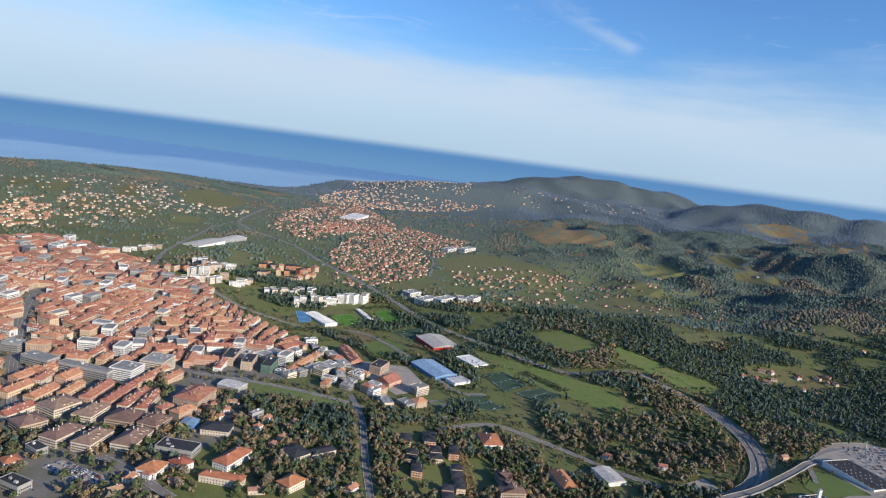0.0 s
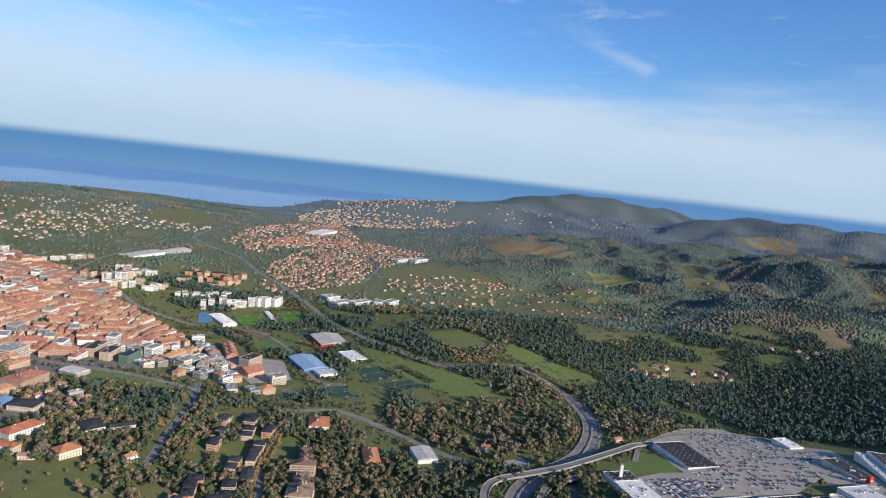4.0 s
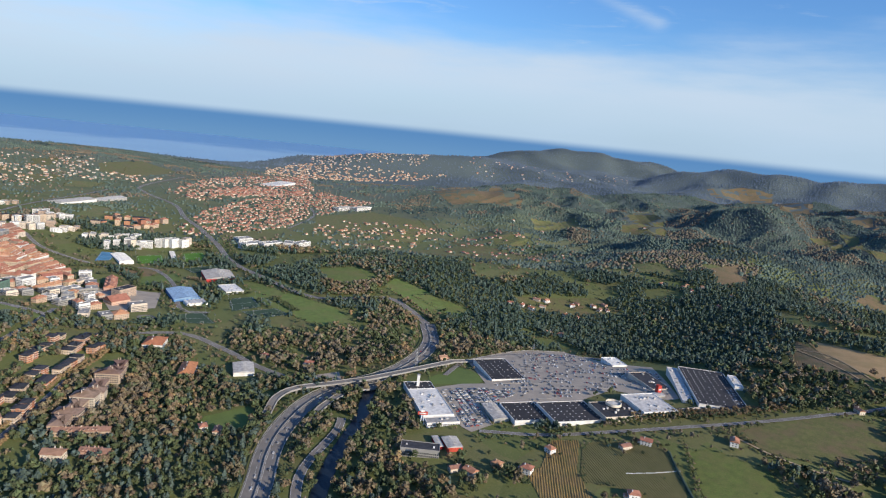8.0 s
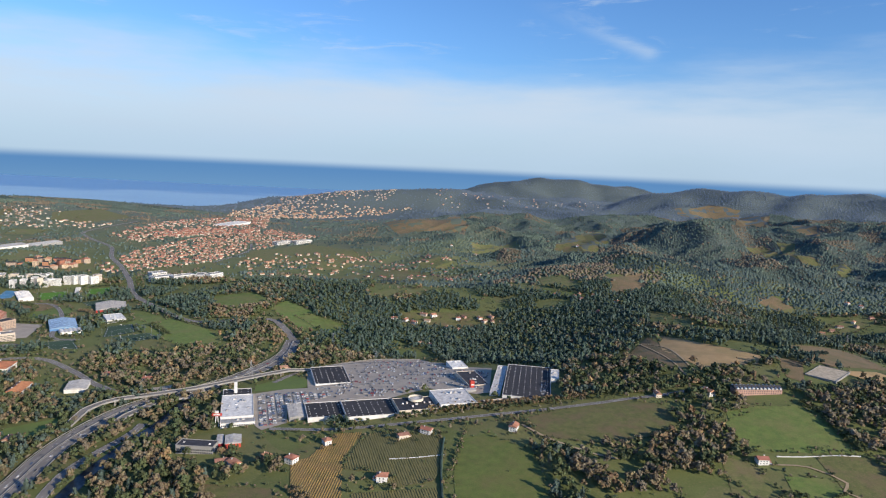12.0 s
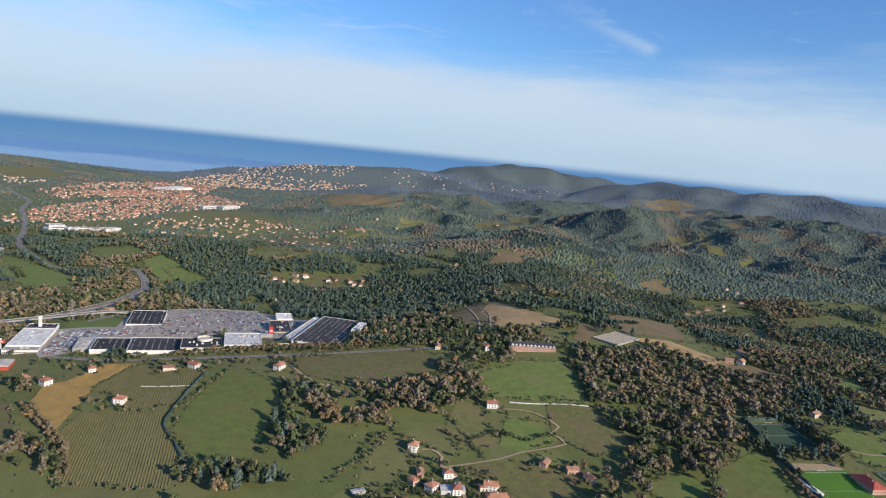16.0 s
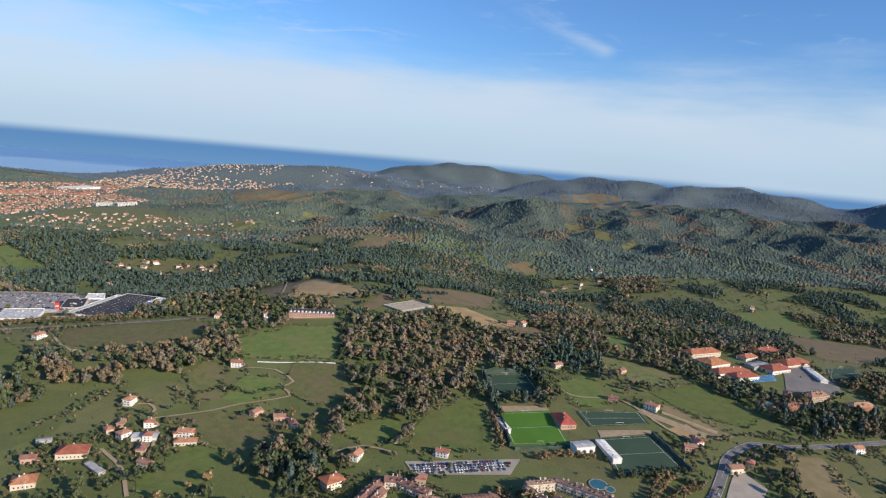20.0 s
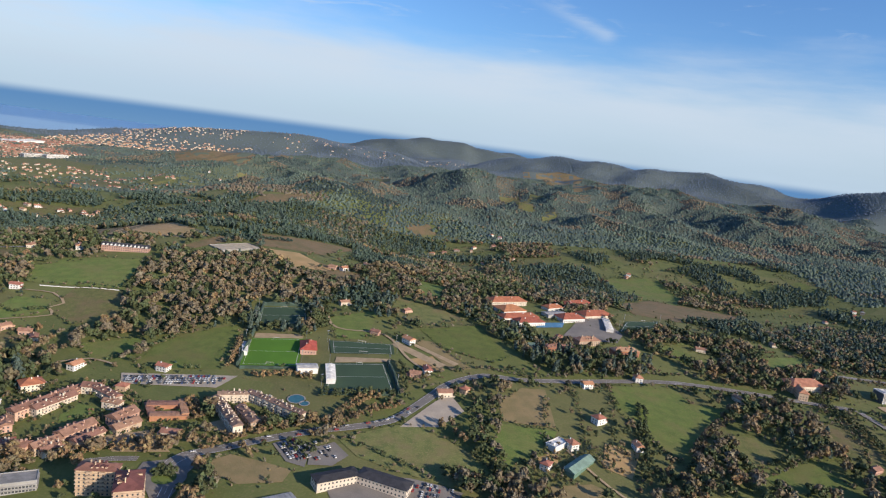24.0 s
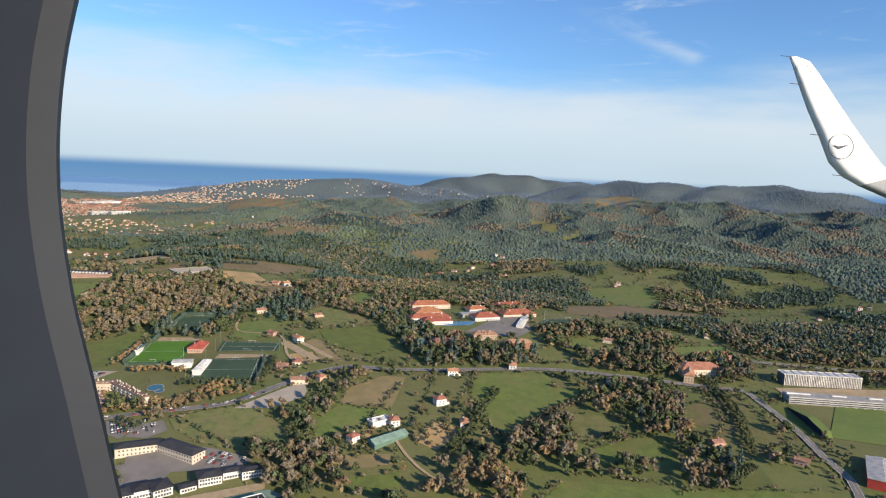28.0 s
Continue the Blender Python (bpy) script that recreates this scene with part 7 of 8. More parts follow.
    ok = far_from_lines(sx, sy, -1) & far_from_spots(sx, sy, -2) & (free(sx, sy, -2) | (q.rand(len(sx)) < 0.08)) & off_pitches(sx, sy)
    sx, sy = sx[ok], sy[ok]
    pick = q.rand(len(sx))
    for lo, hi, mat, words in ((0, 0.5, "leaf_green", "low green scrub in rough ground"), (0.5, 1, "leaf_autumn", "low brown scrub in rough ground")):
        s = (pick >= lo) & (pick < hi)
        plant("scrub", sx[s], sy[s], q.uniform(0.7, 2.0, s.sum()), far_leaf, mat, words)
    # shrubs, beds and clipped bushes in shared gardens
    for i, poly in enumerate(SHRUBBERY):
        xs, ys = [p[0] for p in poly], [p[1] for p in poly]
        bx, by, q = scatter(min(xs), max(xs), min(ys), max(ys), 2.5, 60 + i)
        m = inside(bx, by, poly) & (q.rand(len(bx)) < 0.35 + 0.6 * (value_noise(bx, by, 9, 61) > 0.45))
        bx, by = bx[m], by[m]
        ok = far_from_lines(bx, by, -1.0) & far_from_spots(bx, by, -2.2) & off_pitches(bx, by)
        bx, by = bx[ok], by[ok]
        pick = q.rand(len(bx))
        for lo, hi, mat, words in ((0, 0.62, "leaf_green", "green garden shrubs between houses"), (0.62, 0.82, "leaf_autumn", "brown garden shrubs between houses"), (0.82, 1, "leaf_rust", "rust-coloured garden shrubs between houses")):
            s = (pick >= lo) & (pick < hi)
            plant("garden_shrubs", bx[s], by[s], q.uniform(0.9, 3.4, s.sum()), near_leaf, mat, words)
    # hedges along the fields and trees along the roads
    hx, hy = [], []
    for poly in FIELD_EDGES:
        for (x0, y0), (x1, y1) in zip(poly, poly[1:] + poly[:1]):
            d = math.hypot(x1 - x0, y1 - y0)
            if d > 120 or value_noise(np.array([x0 + y1]), np.array([y0]), 13, 4)[0] < 0.28:
                continue
            for k in range(int(d / 1.9)):
                if rng.random() < 0.25 + 0.5 * math.sin(k * 0.35 + x0) ** 2:
                    continue
                u = (k + rng.random()) / (d / 1.9)
                hx.append(x0 + (x1 - x0) * u + rng.gauss(0, 0.8)), hy.append(y0 + (y1 - y0) * u + rng.gauss(0, 0.8))
    for pts in HEDGE_LINES:
        c, n = smooth_line(pts, 1.1)
        for p in c:
            if rng.random() < 0.85:
                hx.append(p[0] + rng.gauss(0, 0.9)), hy.append(p[1] + rng.gauss(0, 0.9))
    hx, hy = np.array(hx), np.array(hy)
    ok = far_from_lines(hx, hy, -2) & far_from_spots(hx, hy, -3)
    hx, hy = hx[ok], hy[ok]
    pick = r.rand(len(hx))
    for lo, hi, mat, words in ((0, 0.6, "leaf_green", "green hedgerow of shrubs between fields"), (0.6, 0.85, "leaf_autumn", "brown hedgerow shrubs between fields"), (0.85, 1, "leaf_bare", "leafless hedgerow shrubs between fields")):
        s = (pick >= lo) & (pick < hi)
        plant("hedgerow", hx[s], hy[s], r.uniform(0.9, 3.6, s.sum()), mid_leaf, mat, words)
    rx, ry = [], []
    for pts, half in OPEN_LINES:
        if half < 4.5:
            continue
        c, n = smooth_line(pts, 5)
        for p, q in zip(c, n):
            for s in (-1, 1):
                for ring in (1.0, 5.0, 9.0):
                    if rng.random() < 0.62 and p[1] < 900:
                        rx.append(p[0] + q[0] * s * (half + ring) + rng.gauss(0, 1.4)), ry.append(p[1] + q[1] * s * (half + ring) + rng.gauss(0, 1.4))
    rx, ry = np.array(rx), np.array(ry)
    ok = free(rx, ry, -0.8)
    rx, ry = rx[ok], ry[ok]
    pick = r.rand(len(rx))
    for lo, hi, mat, words in ((0, 0.4, "leaf_green", "green roadside trees and shrubs"), (0.4, 0.75, "leaf_autumn", "brown autumn roadside trees"), (0.75, 1, "leaf_bare", "leafless roadside trees")):
        s = (pick >= lo) & (pick < hi)
        plant("roadside_trees", rx[s], ry[s], r.uniform(2.2, 5.2, s.sum()), near_leaf, mat, words)
    # trees and bushes in the gardens of the houses
    gx, gy = [], []
    for x, y in GARDENS:
        for _ in range(rng.randint(4, 9)):
            t, d = rng.uniform(0, 6.28), rng.uniform(5.5, 13)
            gx.append(x + math.cos(t) * d), gy.append(y + math.sin(t) * d)
    gx, gy = np.array(gx), np.array(gy)
    ok = free(gx, gy, -3.0) | (far_from_lines(gx, gy, -1) & far_from_spots(gx, gy, -1.2) & off_pitches(gx, gy))
    gx, gy = gx[ok], gy[ok]
    pick = r.rand(len(gx))
    for lo, hi, mat, words in ((0, 0.6, "leaf_green", "green garden trees and bushes beside houses"), (0.6, 0.75, "leaf_pine", "dark garden conifers beside houses"), (0.75, 1, "leaf_autumn", "brown garden trees beside houses")):
        s = (pick >= lo) & (pick < hi)
        plant("garden_trees", gx[s], gy[s], r.uniform(1.6, 4.8, s.sum()), fine_leaf, mat, words)
    # avenues of rust-brown plane trees
    for line, off, tone in TREE_ROWS:
        c, n = smooth_line(line, 3.2)
        k = len(c)
        ax = np.concatenate([c[:, 0] + n[:, 0] * o + r.normal(0, 0.5, k) for o in off])
        ay = np.concatenate([c[:, 1] + n[:, 1] * o + r.normal(0, 0.5, k) for o in off])
        plant("avenue_trees", ax, ay, r.uniform(3.4, 5.6, len(ax)), fine_leaf, tone, {"leaf_rust": "row of rust-brown plane trees along a street", "leaf_autumn": "row of brown autumn trees beside a field"}.get(tone, "row of dark green trees beside a building"))
    # wooded hills behind
    px, py, r = scatter(-1300, 2600, 700, 2300, 5.1, 5)
    n1, n2 = value_noise(px, py, 85, 6), value_noise(px, py, 240, 7)
    east = np.clip((px - 230) / 260, 0, 1)
    line = np.abs(value_noise(px, py, 52, 16) - 0.5) < 0.04
    chance = np.where(px > 230, 0.72 + 0.35 * n2, 0.0) * east + 0.10 + 0.4 * (n1 > 0.64)
    for poly in THIN:
        m = inside(px, py, poly)
        chance[m] = chance[m] * 0.3 + 0.62 * line[m]
    chance[inside(px, py, RIDGE)] = 0.95
    m = (py > 900) | (px > 1500) | (px < -330)
    m &= (r.rand(len(px)) < chance) & (land(px, py) > SEA + 4)
    px, py, n1, n2 = px[m], py[m], n1[m], n2[m]
    ok = free(px + 22 * (value_noise(px, py, 14, 41) - 0.5), py + 34 * (value_noise(px, py, 17, 42) - 0.5))
    px, py, n1, n2 = px[ok], py[ok], n1[ok], n2[ok]
    # stands of one kind, felled or planted at different times
    u = px + 60 * (value_noise(px, py, 60, 51) - 0.5)
    v = py + 90 * (value_noise(px, py, 75, 52) - 0.5)
    stand = np.random.RandomState(53).rand(97, 97)[np.floor(u / 62).astype(int) % 97, np.floor(v / 105).astype(int) % 97]
    clump = value_noise(px, py, 19, 54)
    roll = np.where(r.rand(len(px)) < 0.55 + 0.4 * (clump < 0.6), 0.75 * stand + 0.25 * n2, r.rand(len(px)))
    kinds = np.where(roll < 0.30, 0, np.where(roll < 0.50, 1, np.where(roll < 0.66, 2, np.where(roll < 0.84, 3, 4))))
    size = np.where((kinds < 2) | (kinds == 4), 5.2, 4.0) * r.uniform(0.6, 1.3, len(px)) * (0.8 + 0.45 * clump)
    for k, (mat, tpl, words) in enumerate((("leaf_hill_haze", far_pine, "dark pine forest on the hills"), ("leaf_slope_haze", far_pine, "gum plantation on the slopes, paled by painted haze"), ("leaf_hill_haze", far_leaf, "green broadleaf wood on the hills"), ("leaf_heather", far_leaf, "brown autumn wood on the hills"), ("leaf_dark", far_pine, "blackish green pine stand on the hills"))):
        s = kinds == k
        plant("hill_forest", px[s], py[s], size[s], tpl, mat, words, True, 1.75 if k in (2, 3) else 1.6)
    # trees in the gardens of the far villages
    vx, vy = np.array([p[0] for p in OPEN_SPOTS if p[1] > 900]), np.array([p[1] for p in OPEN_SPOTS if p[1] > 900])
    vx, vy = np.repeat(vx, 2), np.repeat(vy, 2)
    vx, vy = vx + r.normal(0, 5.5, len(vx)), vy + r.normal(0, 7, len(vy))
    plant("village_trees", vx, vy, r.uniform(2.2, 4.8, len(vx)), far_leaf, "leaf_hill_haze", "dark green garden trees among village houses", True, 1.3)
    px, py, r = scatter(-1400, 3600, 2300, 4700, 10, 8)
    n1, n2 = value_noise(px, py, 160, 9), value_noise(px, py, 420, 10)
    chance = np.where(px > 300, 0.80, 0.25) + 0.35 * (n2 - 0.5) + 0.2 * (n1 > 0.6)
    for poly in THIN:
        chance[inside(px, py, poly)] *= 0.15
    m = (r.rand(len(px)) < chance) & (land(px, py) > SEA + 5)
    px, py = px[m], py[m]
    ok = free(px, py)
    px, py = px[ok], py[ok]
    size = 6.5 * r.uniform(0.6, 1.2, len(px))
    # the blue of these trees is painted haze
    plant("far_forest", px, py, size, far_pine, "leaf_far_haze", "far hill forest with blue haze in its colour", True, 2.2)


# ---- vehicles ----
CAR_KINDS = []


def car_shape(B, x, y, z, ang, m_body=0, m_glass=1):
    """Body with a bonnet, and a cabin with sloping glass."""
    c, s = math.cos(radians(ang)), math.sin(radians(ang))
    def at(a, b, k):
        return (x + c * a - s * b, y + s * a + c * b, z + k)
    def hull(lo, hi, z0, z1, m):
        n = len(B.v)
        B.v += [at(a, b, z0) for a, b in lo] + [at(a, b, z1) for a, b in hi]
        B.f += [(n + i, n + (i + 1) % 4, n + 4 + (i + 1) % 4, n + 4 + i) for i in range(4)] + [(n + 4, n + 5, n + 6, n + 7)]
        B.i += [m] * 5
    w = 0.47
    hull([(-1.12, -w), (1.12, -w), (1.12, w), (-1.12, w)], [(-1.1, -w), (1.06, -w * 0.95), (1.06, w * 0.95), (-1.1, w)], 0.14, 0.45, m_body)
    hull([(-0.95, -w * 0.93), (0.5, -w * 0.93), (0.5, w * 0.93), (-0.95, w * 0.93)], [(-0.75, -w * 0.78), (0.2, -w * 0.78), (0.2, w * 0.78), (-0.75, w * 0.78)], 0.45, 0.72, m_glass)
    n = len(B.v)
    B.v += [at(a, b, 0.735) for a, b in ((-0.76, -w * 0.79), (0.21, -w * 0.79), (0.21, w * 0.79), (-0.76, w * 0.79))]
    B.f.append((n, n + 1, n + 2, n + 3))
    B.i.append(m_body)


PAINTS = (("white", (0.72, 0.72, 0.71)), ("silver", (0.40, 0.41, 0.42)), ("black", (0.02, 0.02, 0.022)), ("red", (0.36, 0.03, 0.025)), ("blue", (0.05, 0.10, 0.24)), ("grey", (0.13, 0.135, 0.14)))
for word, tone in PAINTS:
    material("car_" + word, tone, tuple(c * 0.9 for c in tone), 1, 0.3, 0.0)


def car_kind(word):
    root = tagged(new("car"), word + " parked hatchback car on asphalt", "car", group="cars")
    B = Builder()
    car_shape(B, 0, 0, 0, 0)
    body, glass = Builder(), Builder()
    for f, i in zip(B.f, B.i):
        (body if i == 0 else glass).face([B.v[k] for k in f])
    part("body", body, "car_" + word, root)
    part("cabin_glass", glass, "pane", root)
    for a in (-0.7, 0.7):
        for b in (-0.44, 0.44):
            W = Builder()
            ring = [(a + 0.17 * math.cos(k * 0.785), 0.17 + 0.17 * math.sin(k * 0.785)) for k in range(8)]
            o = 0.06 if b > 0 else -0.06
            n1, n2 = [(p[0], b - o, p[1]) for p in ring], [(p[0], b + o, p[1]) for p in ring]
            W.face(n1), W.face(n2[::-1])
            for k in range(8):
                W.face((n1[k], n2[k], n2[(k + 1) % 8], n1[(k + 1) % 8]))
            part("wheel", W, "car_black", root)
    CAR_KINDS.append([root, False])


for word, tone in PAINTS:
    car_kind(word)


def put_car(x, y, ang, lift=0.46):
    kind = CAR_KINDS[rng.choice((0, 0, 0, 1, 1, 2, 3, 4, 5, 5))]
    m = pose(x, y, h_at(x, y) + lift, 0, 0, ang)
    if not kind[1]:
        kind[0].matrix_basis, kind[1] = m, True
    else:
        copy_thing(kind[0], m)


def cars_along(points, offset, gap, chance, lo=0.0, hi=1.0):
    c, n = smooth_line(points, 1.0)
    step = np.linalg.norm(np.diff(c, axis=0), axis=1)
    run, todo = 0.0, 0.0
    total = step.sum()
    for k in range(len(step)):
        run += step[k]
        if run >= todo:
            todo = run + gap * rng.uniform(0.8, 1.4)
            if lo <= run / total <= hi and rng.random() < chance:
                way = c[k + 1] - c[k]
                put_car(c[k][0] + n[k][0] * offset, c[k][1] + n[k][1] * offset, math.degrees(math.atan2(way[1], way[0])) + (180 if offset > 0 else 0))


def lot_cars(outline, ang, row, gap, full, most=10000, single=False, avoid=True):
    """Cars side by side in the bays of a car park."""
    c, s = math.cos(radians(ang)), math.sin(radians(ang))
    xs, ys = [p[0] for p in outline], [p[1] for p in outline]
    cx, cy = sum(xs) / len(xs), sum(ys) / len(ys)
    spots, half = [], max(max(xs) - min(xs), max(ys) - min(ys))
    for i in range(int(2 * half / row)):
        for pair in (0, 2.6):
            v = -half + i * row + pair
            for j in range(int(2 * half / gap)):
                u = -half + j * gap
                spots.append((cx + c * u - s * v, cy + s * u + c * v))
    px, py = np.array([p[0] for p in spots]), np.array([p[1] for p in spots])
    ok = inside(px, py, outline)
    if avoid:
        for x, y, r in OPEN_SPOTS:
            ok &= (px - x) ** 2 + (py - y) ** 2 > (r * 0.8) ** 2
    grid = value_noise(px, py, 14, 21)
    ok &= np.array([rng.random() for _ in spots]) < full * (0.35 + 1.1 * grid)
    B, count = [Builder() for _ in PAINTS], 0
    for x, y in zip(px[ok], py[ok]):
        count += 1
        if count > most:
            break
        a = ang + 90 + rng.choice((0, 180)) + rng.uniform(-3, 3)
        if single:
            put_car(x, y, a, 0.33)
        else:
            car_shape(B[rng.choice((0, 0, 0, 1, 1, 2, 3, 4, 5, 5))], x, y, h_at(x, y) + 0.33, a)
    if not single:
        for b, (word, tone) in zip(B, PAINTS):
            if b.f:
                tagged(new("parked_cars", b.mesh("parked_cars", ["car_" + word, "pane"])), word + " cars parked in the rows of a car park", "cars", kind="stuff")


lot_cars([(343, 436), (364, 461), (358, 498), (375, 540), (415, 555), (443, 519), (481, 495), (477, 437), (431, 445), (405, 420), (370, 410)], 6, 7.6, 1.35, 0.24, avoid=False)
lot_cars([(298, 423), (336, 429), (360, 422), (342, 405), (328, 403), (338, 370), (324, 362), (318, 368)], 110, 6.4, 1.35, 0.62, avoid=False)
lot_cars([(766, 231), (822, 236), (816, 225), (771, 222)], 8, 5.2, 1.4, 1.3, single=True, avoid=False)
lot_cars([(-203, 331), (-197, 339), (-161, 325), (-166, 314)], 155, 7.5, 1.4, 0.8, 90, True, False)
lot_cars([(-203, 331), (-197, 340), (-159, 325), (-165, 312)], 40, 7.5, 1.4, 0.8, 40, True, False)
lot_cars([(490, 415), (492, 470), (530, 470), (524, 420)], 80, 8, 1.4, 0.5, 60, False, False)
lot_cars([(927, 149), (930, 155), (949, 152), (946, 147), (934, 142)], -9, 6.0, 1.4, 0.7, 60, False, False)
lot_cars([(863, 174), (869, 180), (887, 177), (893, 166), (871, 162)], 36, 6.0, 1.4, 0.8, 60, False, False)
lot_cars([(832, 107), (831, 121), (835, 121), (838, 106)], 94, 5.6, 1.4, 0.9, 60, False, False)
AVENUE = [(826, 159), (840, 167), (857, 177), (879, 188), (897, 195), (914, 204), (926, 220), (937, 238), (946, 252)]
cars_along(AVENUE, 1.4, 2.9, 0.75, 0.0, 0.75)
cars_along(AVENUE, -1.4, 7, 0.5)
cars_along([(222, 205), (216, 245), (211, 280), (205, 314), (204, 350), (211, 391), (229, 422), (250, 440), (267, 466), (281, 506), (285, 549), (277, 602)], 3.2, 13, 0.75)
cars_along([(222, 205), (216, 245), (211, 280), (205, 314), (204, 350), (211, 391), (229, 422), (250, 440), (267, 466), (281, 506), (285, 549), (277, 602)], -3.2, 15, 0.7)


# ---- bridges, masts and signs ----
def viaduct(points, width, height, words):
    """A raised road: deck, two parapets, edge lines and piers."""
    root = tagged(new("viaduct"), words, "bridge")
    c, n = smooth_line(points, 6)
    z = land(c[:, 0], c[:, 1])
    ramp = np.clip(np.minimum(np.arange(len(c)), np.arange(len(c))[::-1]) / 4.0, 0.12, 1)
    z = np.convolve(np.pad(z, 4, mode="edge"), np.ones(9) / 9, "valid") + height * ramp
    deck, left, right = Builder(), Builder(), Builder()
    for k in range(len(c) - 1):
        def row(at, i):
            return c[i] + n[i] * at
        for B, lo, hi, z0, z1 in ((deck, -width / 2, width / 2, -0.8, 0.0), (left, -width / 2 - 0.15, -width / 2 + 0.15, -0.8, 0.55), (right, width / 2 - 0.15, width / 2 + 0.15, -0.8, 0.55)):
            a, b, d, e = row(lo, k), row(hi, k), row(hi, k + 1), row(lo, k + 1)
            p = [(*a, z[k] + z0), (*b, z[k] + z0), (*d, z[k + 1] + z0), (*e, z[k + 1] + z0), (*a, z[k] + z1), (*b, z[k] + z1), (*d, z[k + 1] + z1), (*e, z[k + 1] + z1)]
            for q in ((4, 5, 6, 7), (3, 2, 1, 0), (0, 1, 5, 4), (1, 2, 6, 5), (2, 3, 7, 6), (3, 0, 4, 7)):
                B.face([p[i] for i in q])
    part("deck", deck, "asphalt", root)
    part("parapet", left, "concrete", root), part("parapet", right, "concrete", root)
    for k in range(2, len(c) - 1, 3):
        B = Builder()
        g = h_at(*c[k])
        B.box(c[k][0], c[k][1], g - 0.5, 1.1, 1.1, z[k] - g - 0.2)
        part("pier", B, "concrete", root)


viaduct([(188, 355), (188, 385), (197, 403), (222, 417), (247, 430), (280, 454), (303, 473), (328, 496)], 5.5, 4.5, "curved grey concrete viaduct on round piers")
viaduct([(217, 350), (222, 374), (231, 398), (246, 413), (264, 427)], 5.0, 3.5, "short concrete flyover beside the motorway")


def pylon_kind(h):
    """A lattice power pylon."""
    root = tagged(new("power_pylon"), "thin grey steel lattice power pylon", "pylon", group="power pylons")
    for sx in (-1, 1):
        for sy in (-1, 1):
            B = Builder()
            B.beam((sx * h * 0.1, sy * h * 0.1, -0.5), (sx * h * 0.015, sy * h * 0.015, h), 0.07)
            part("leg", B, "metal", root)
    B = Builder()
    for k in range(7):
        z0, z1 = h * k / 7, h * (k + 1) / 7
        w0, w1 = h * (0.1 - 0.085 * k / 7), h * (0.1 - 0.085 * (k + 1) / 7)
        for s in (-1, 1):
            B.beam((-w0, s * w0, z0), (w1, s * w1, z1), 0.045), B.beam((w0, s * w0, z0), (-w1, s * w1, z1), 0.045)
            B.beam((s * w0, -w0, z0), (s * w1, w1, z1), 0.045), B.beam((s * w0, w0, z0), (s * w1, -w1, z1), 0.045)
    part("lattice", B, "metal", root, kind="stuff")
    for k in (0.72, 0.84, 0.96):
        B = Builder()
        B.beam((-h * 0.14, 0, h * k), (h * 0.14, 0, h * k), 0.08)
        part("arm", B, "metal", root)
    return root


PYLON = pylon_kind(15)
for k, (x, y) in enumerate([(378, 515), (278, 470), (322, 589), (934, 759)]):
    m = pose(x, y, h_at(x, y), 0, 0, 30 * k)
    if k == 0:
        PYLON.matrix_basis = m
    else:
        copy_thing(PYLON, m)


def sign_tower(x, y):
    root = tagged(new("sign_tower"), "white sign tower with a red and white cross-shaped head", "sign")
    root.matrix_basis = pose(x, y, h_at(x, y), 0, 0, 10)
    for a in (-0.8, 0.8):
        B = Builder()
        B.beam((a * 1.6, 0, -0.5), (a * 0.5, 0, 8.5), 0.35)
        part("leg", B, "paint", root)
    B = Builder()
    B.box(0, 0, 7.6, 6.5, 1.0, 2.0)
    part("sign_board", B, "wall_red", root, "red sign board")
    B = Builder()
    B.box(0, 0, 9.6, 2.4, 0.9, 1.6)
    part("sign_head", B, "paint", root)
    B = Builder()
    for s in (-1, 1):
        B.box(0, s * 0.52, 8.3, 4.6, 0.06, 0.7)
    part("sign_bars", B, "paint", root, "plain white bars")


sign_tower(292, 363)
mast = tagged(new("sign_column"), "tall plain white column beside the store", "column")
mast.matrix_basis = pose(284, 419, h_at(284, 419))
B = Builder()
B.box(0, 0, -0.5, 2.0, 1.6, 13)
part("shaft", B, "wall_white", mast)
B = Builder()
B.box(0, 0, 12.5, 2.3, 1.9, 0.6)
part("cap", B, "wall_grey", mast)


def vault_hall(x, y, ang, L, W, n):
    """A hall under a row of white barrel vaults."""
    root = tagged(new("vaulted_hall"), "white hall under a row of barrel vaults", "hall")
    root.matrix_basis = pose(x, y, h_at(x, y), 0, 0, ang)
    B = Builder()
    B.box(0, 0, -0.8, L, W, 2.8)
    part("wall", B, "wall_white", root)
    for k in range(n):
        B, w = Builder(), L / n
        c0 = -L / 2 + (k + 0.5) * w
        arc = [(c0 + math.cos(math.pi * i / 10) * w / 2, 2.0 + math.sin(math.pi * i / 10) * w * 0.32) for i in range(11)]
        for p, q in zip(arc, arc[1:]):
            B.face(((p[0], -W / 2, p[1]), (q[0], -W / 2, q[1]), (q[0], W / 2, q[1]), (p[0], W / 2, p[1])))
        B.face([(p[0], -W / 2, p[1]) for p in arc][::-1]), B.face([(p[0], W / 2, p[1]) for p in arc])
        part("vault", B, "roof_white_sheet", root)
    OPEN_SPOTS.append((x, y, 14))


vault_hall(35, 600, 40, 21, 14, 5)


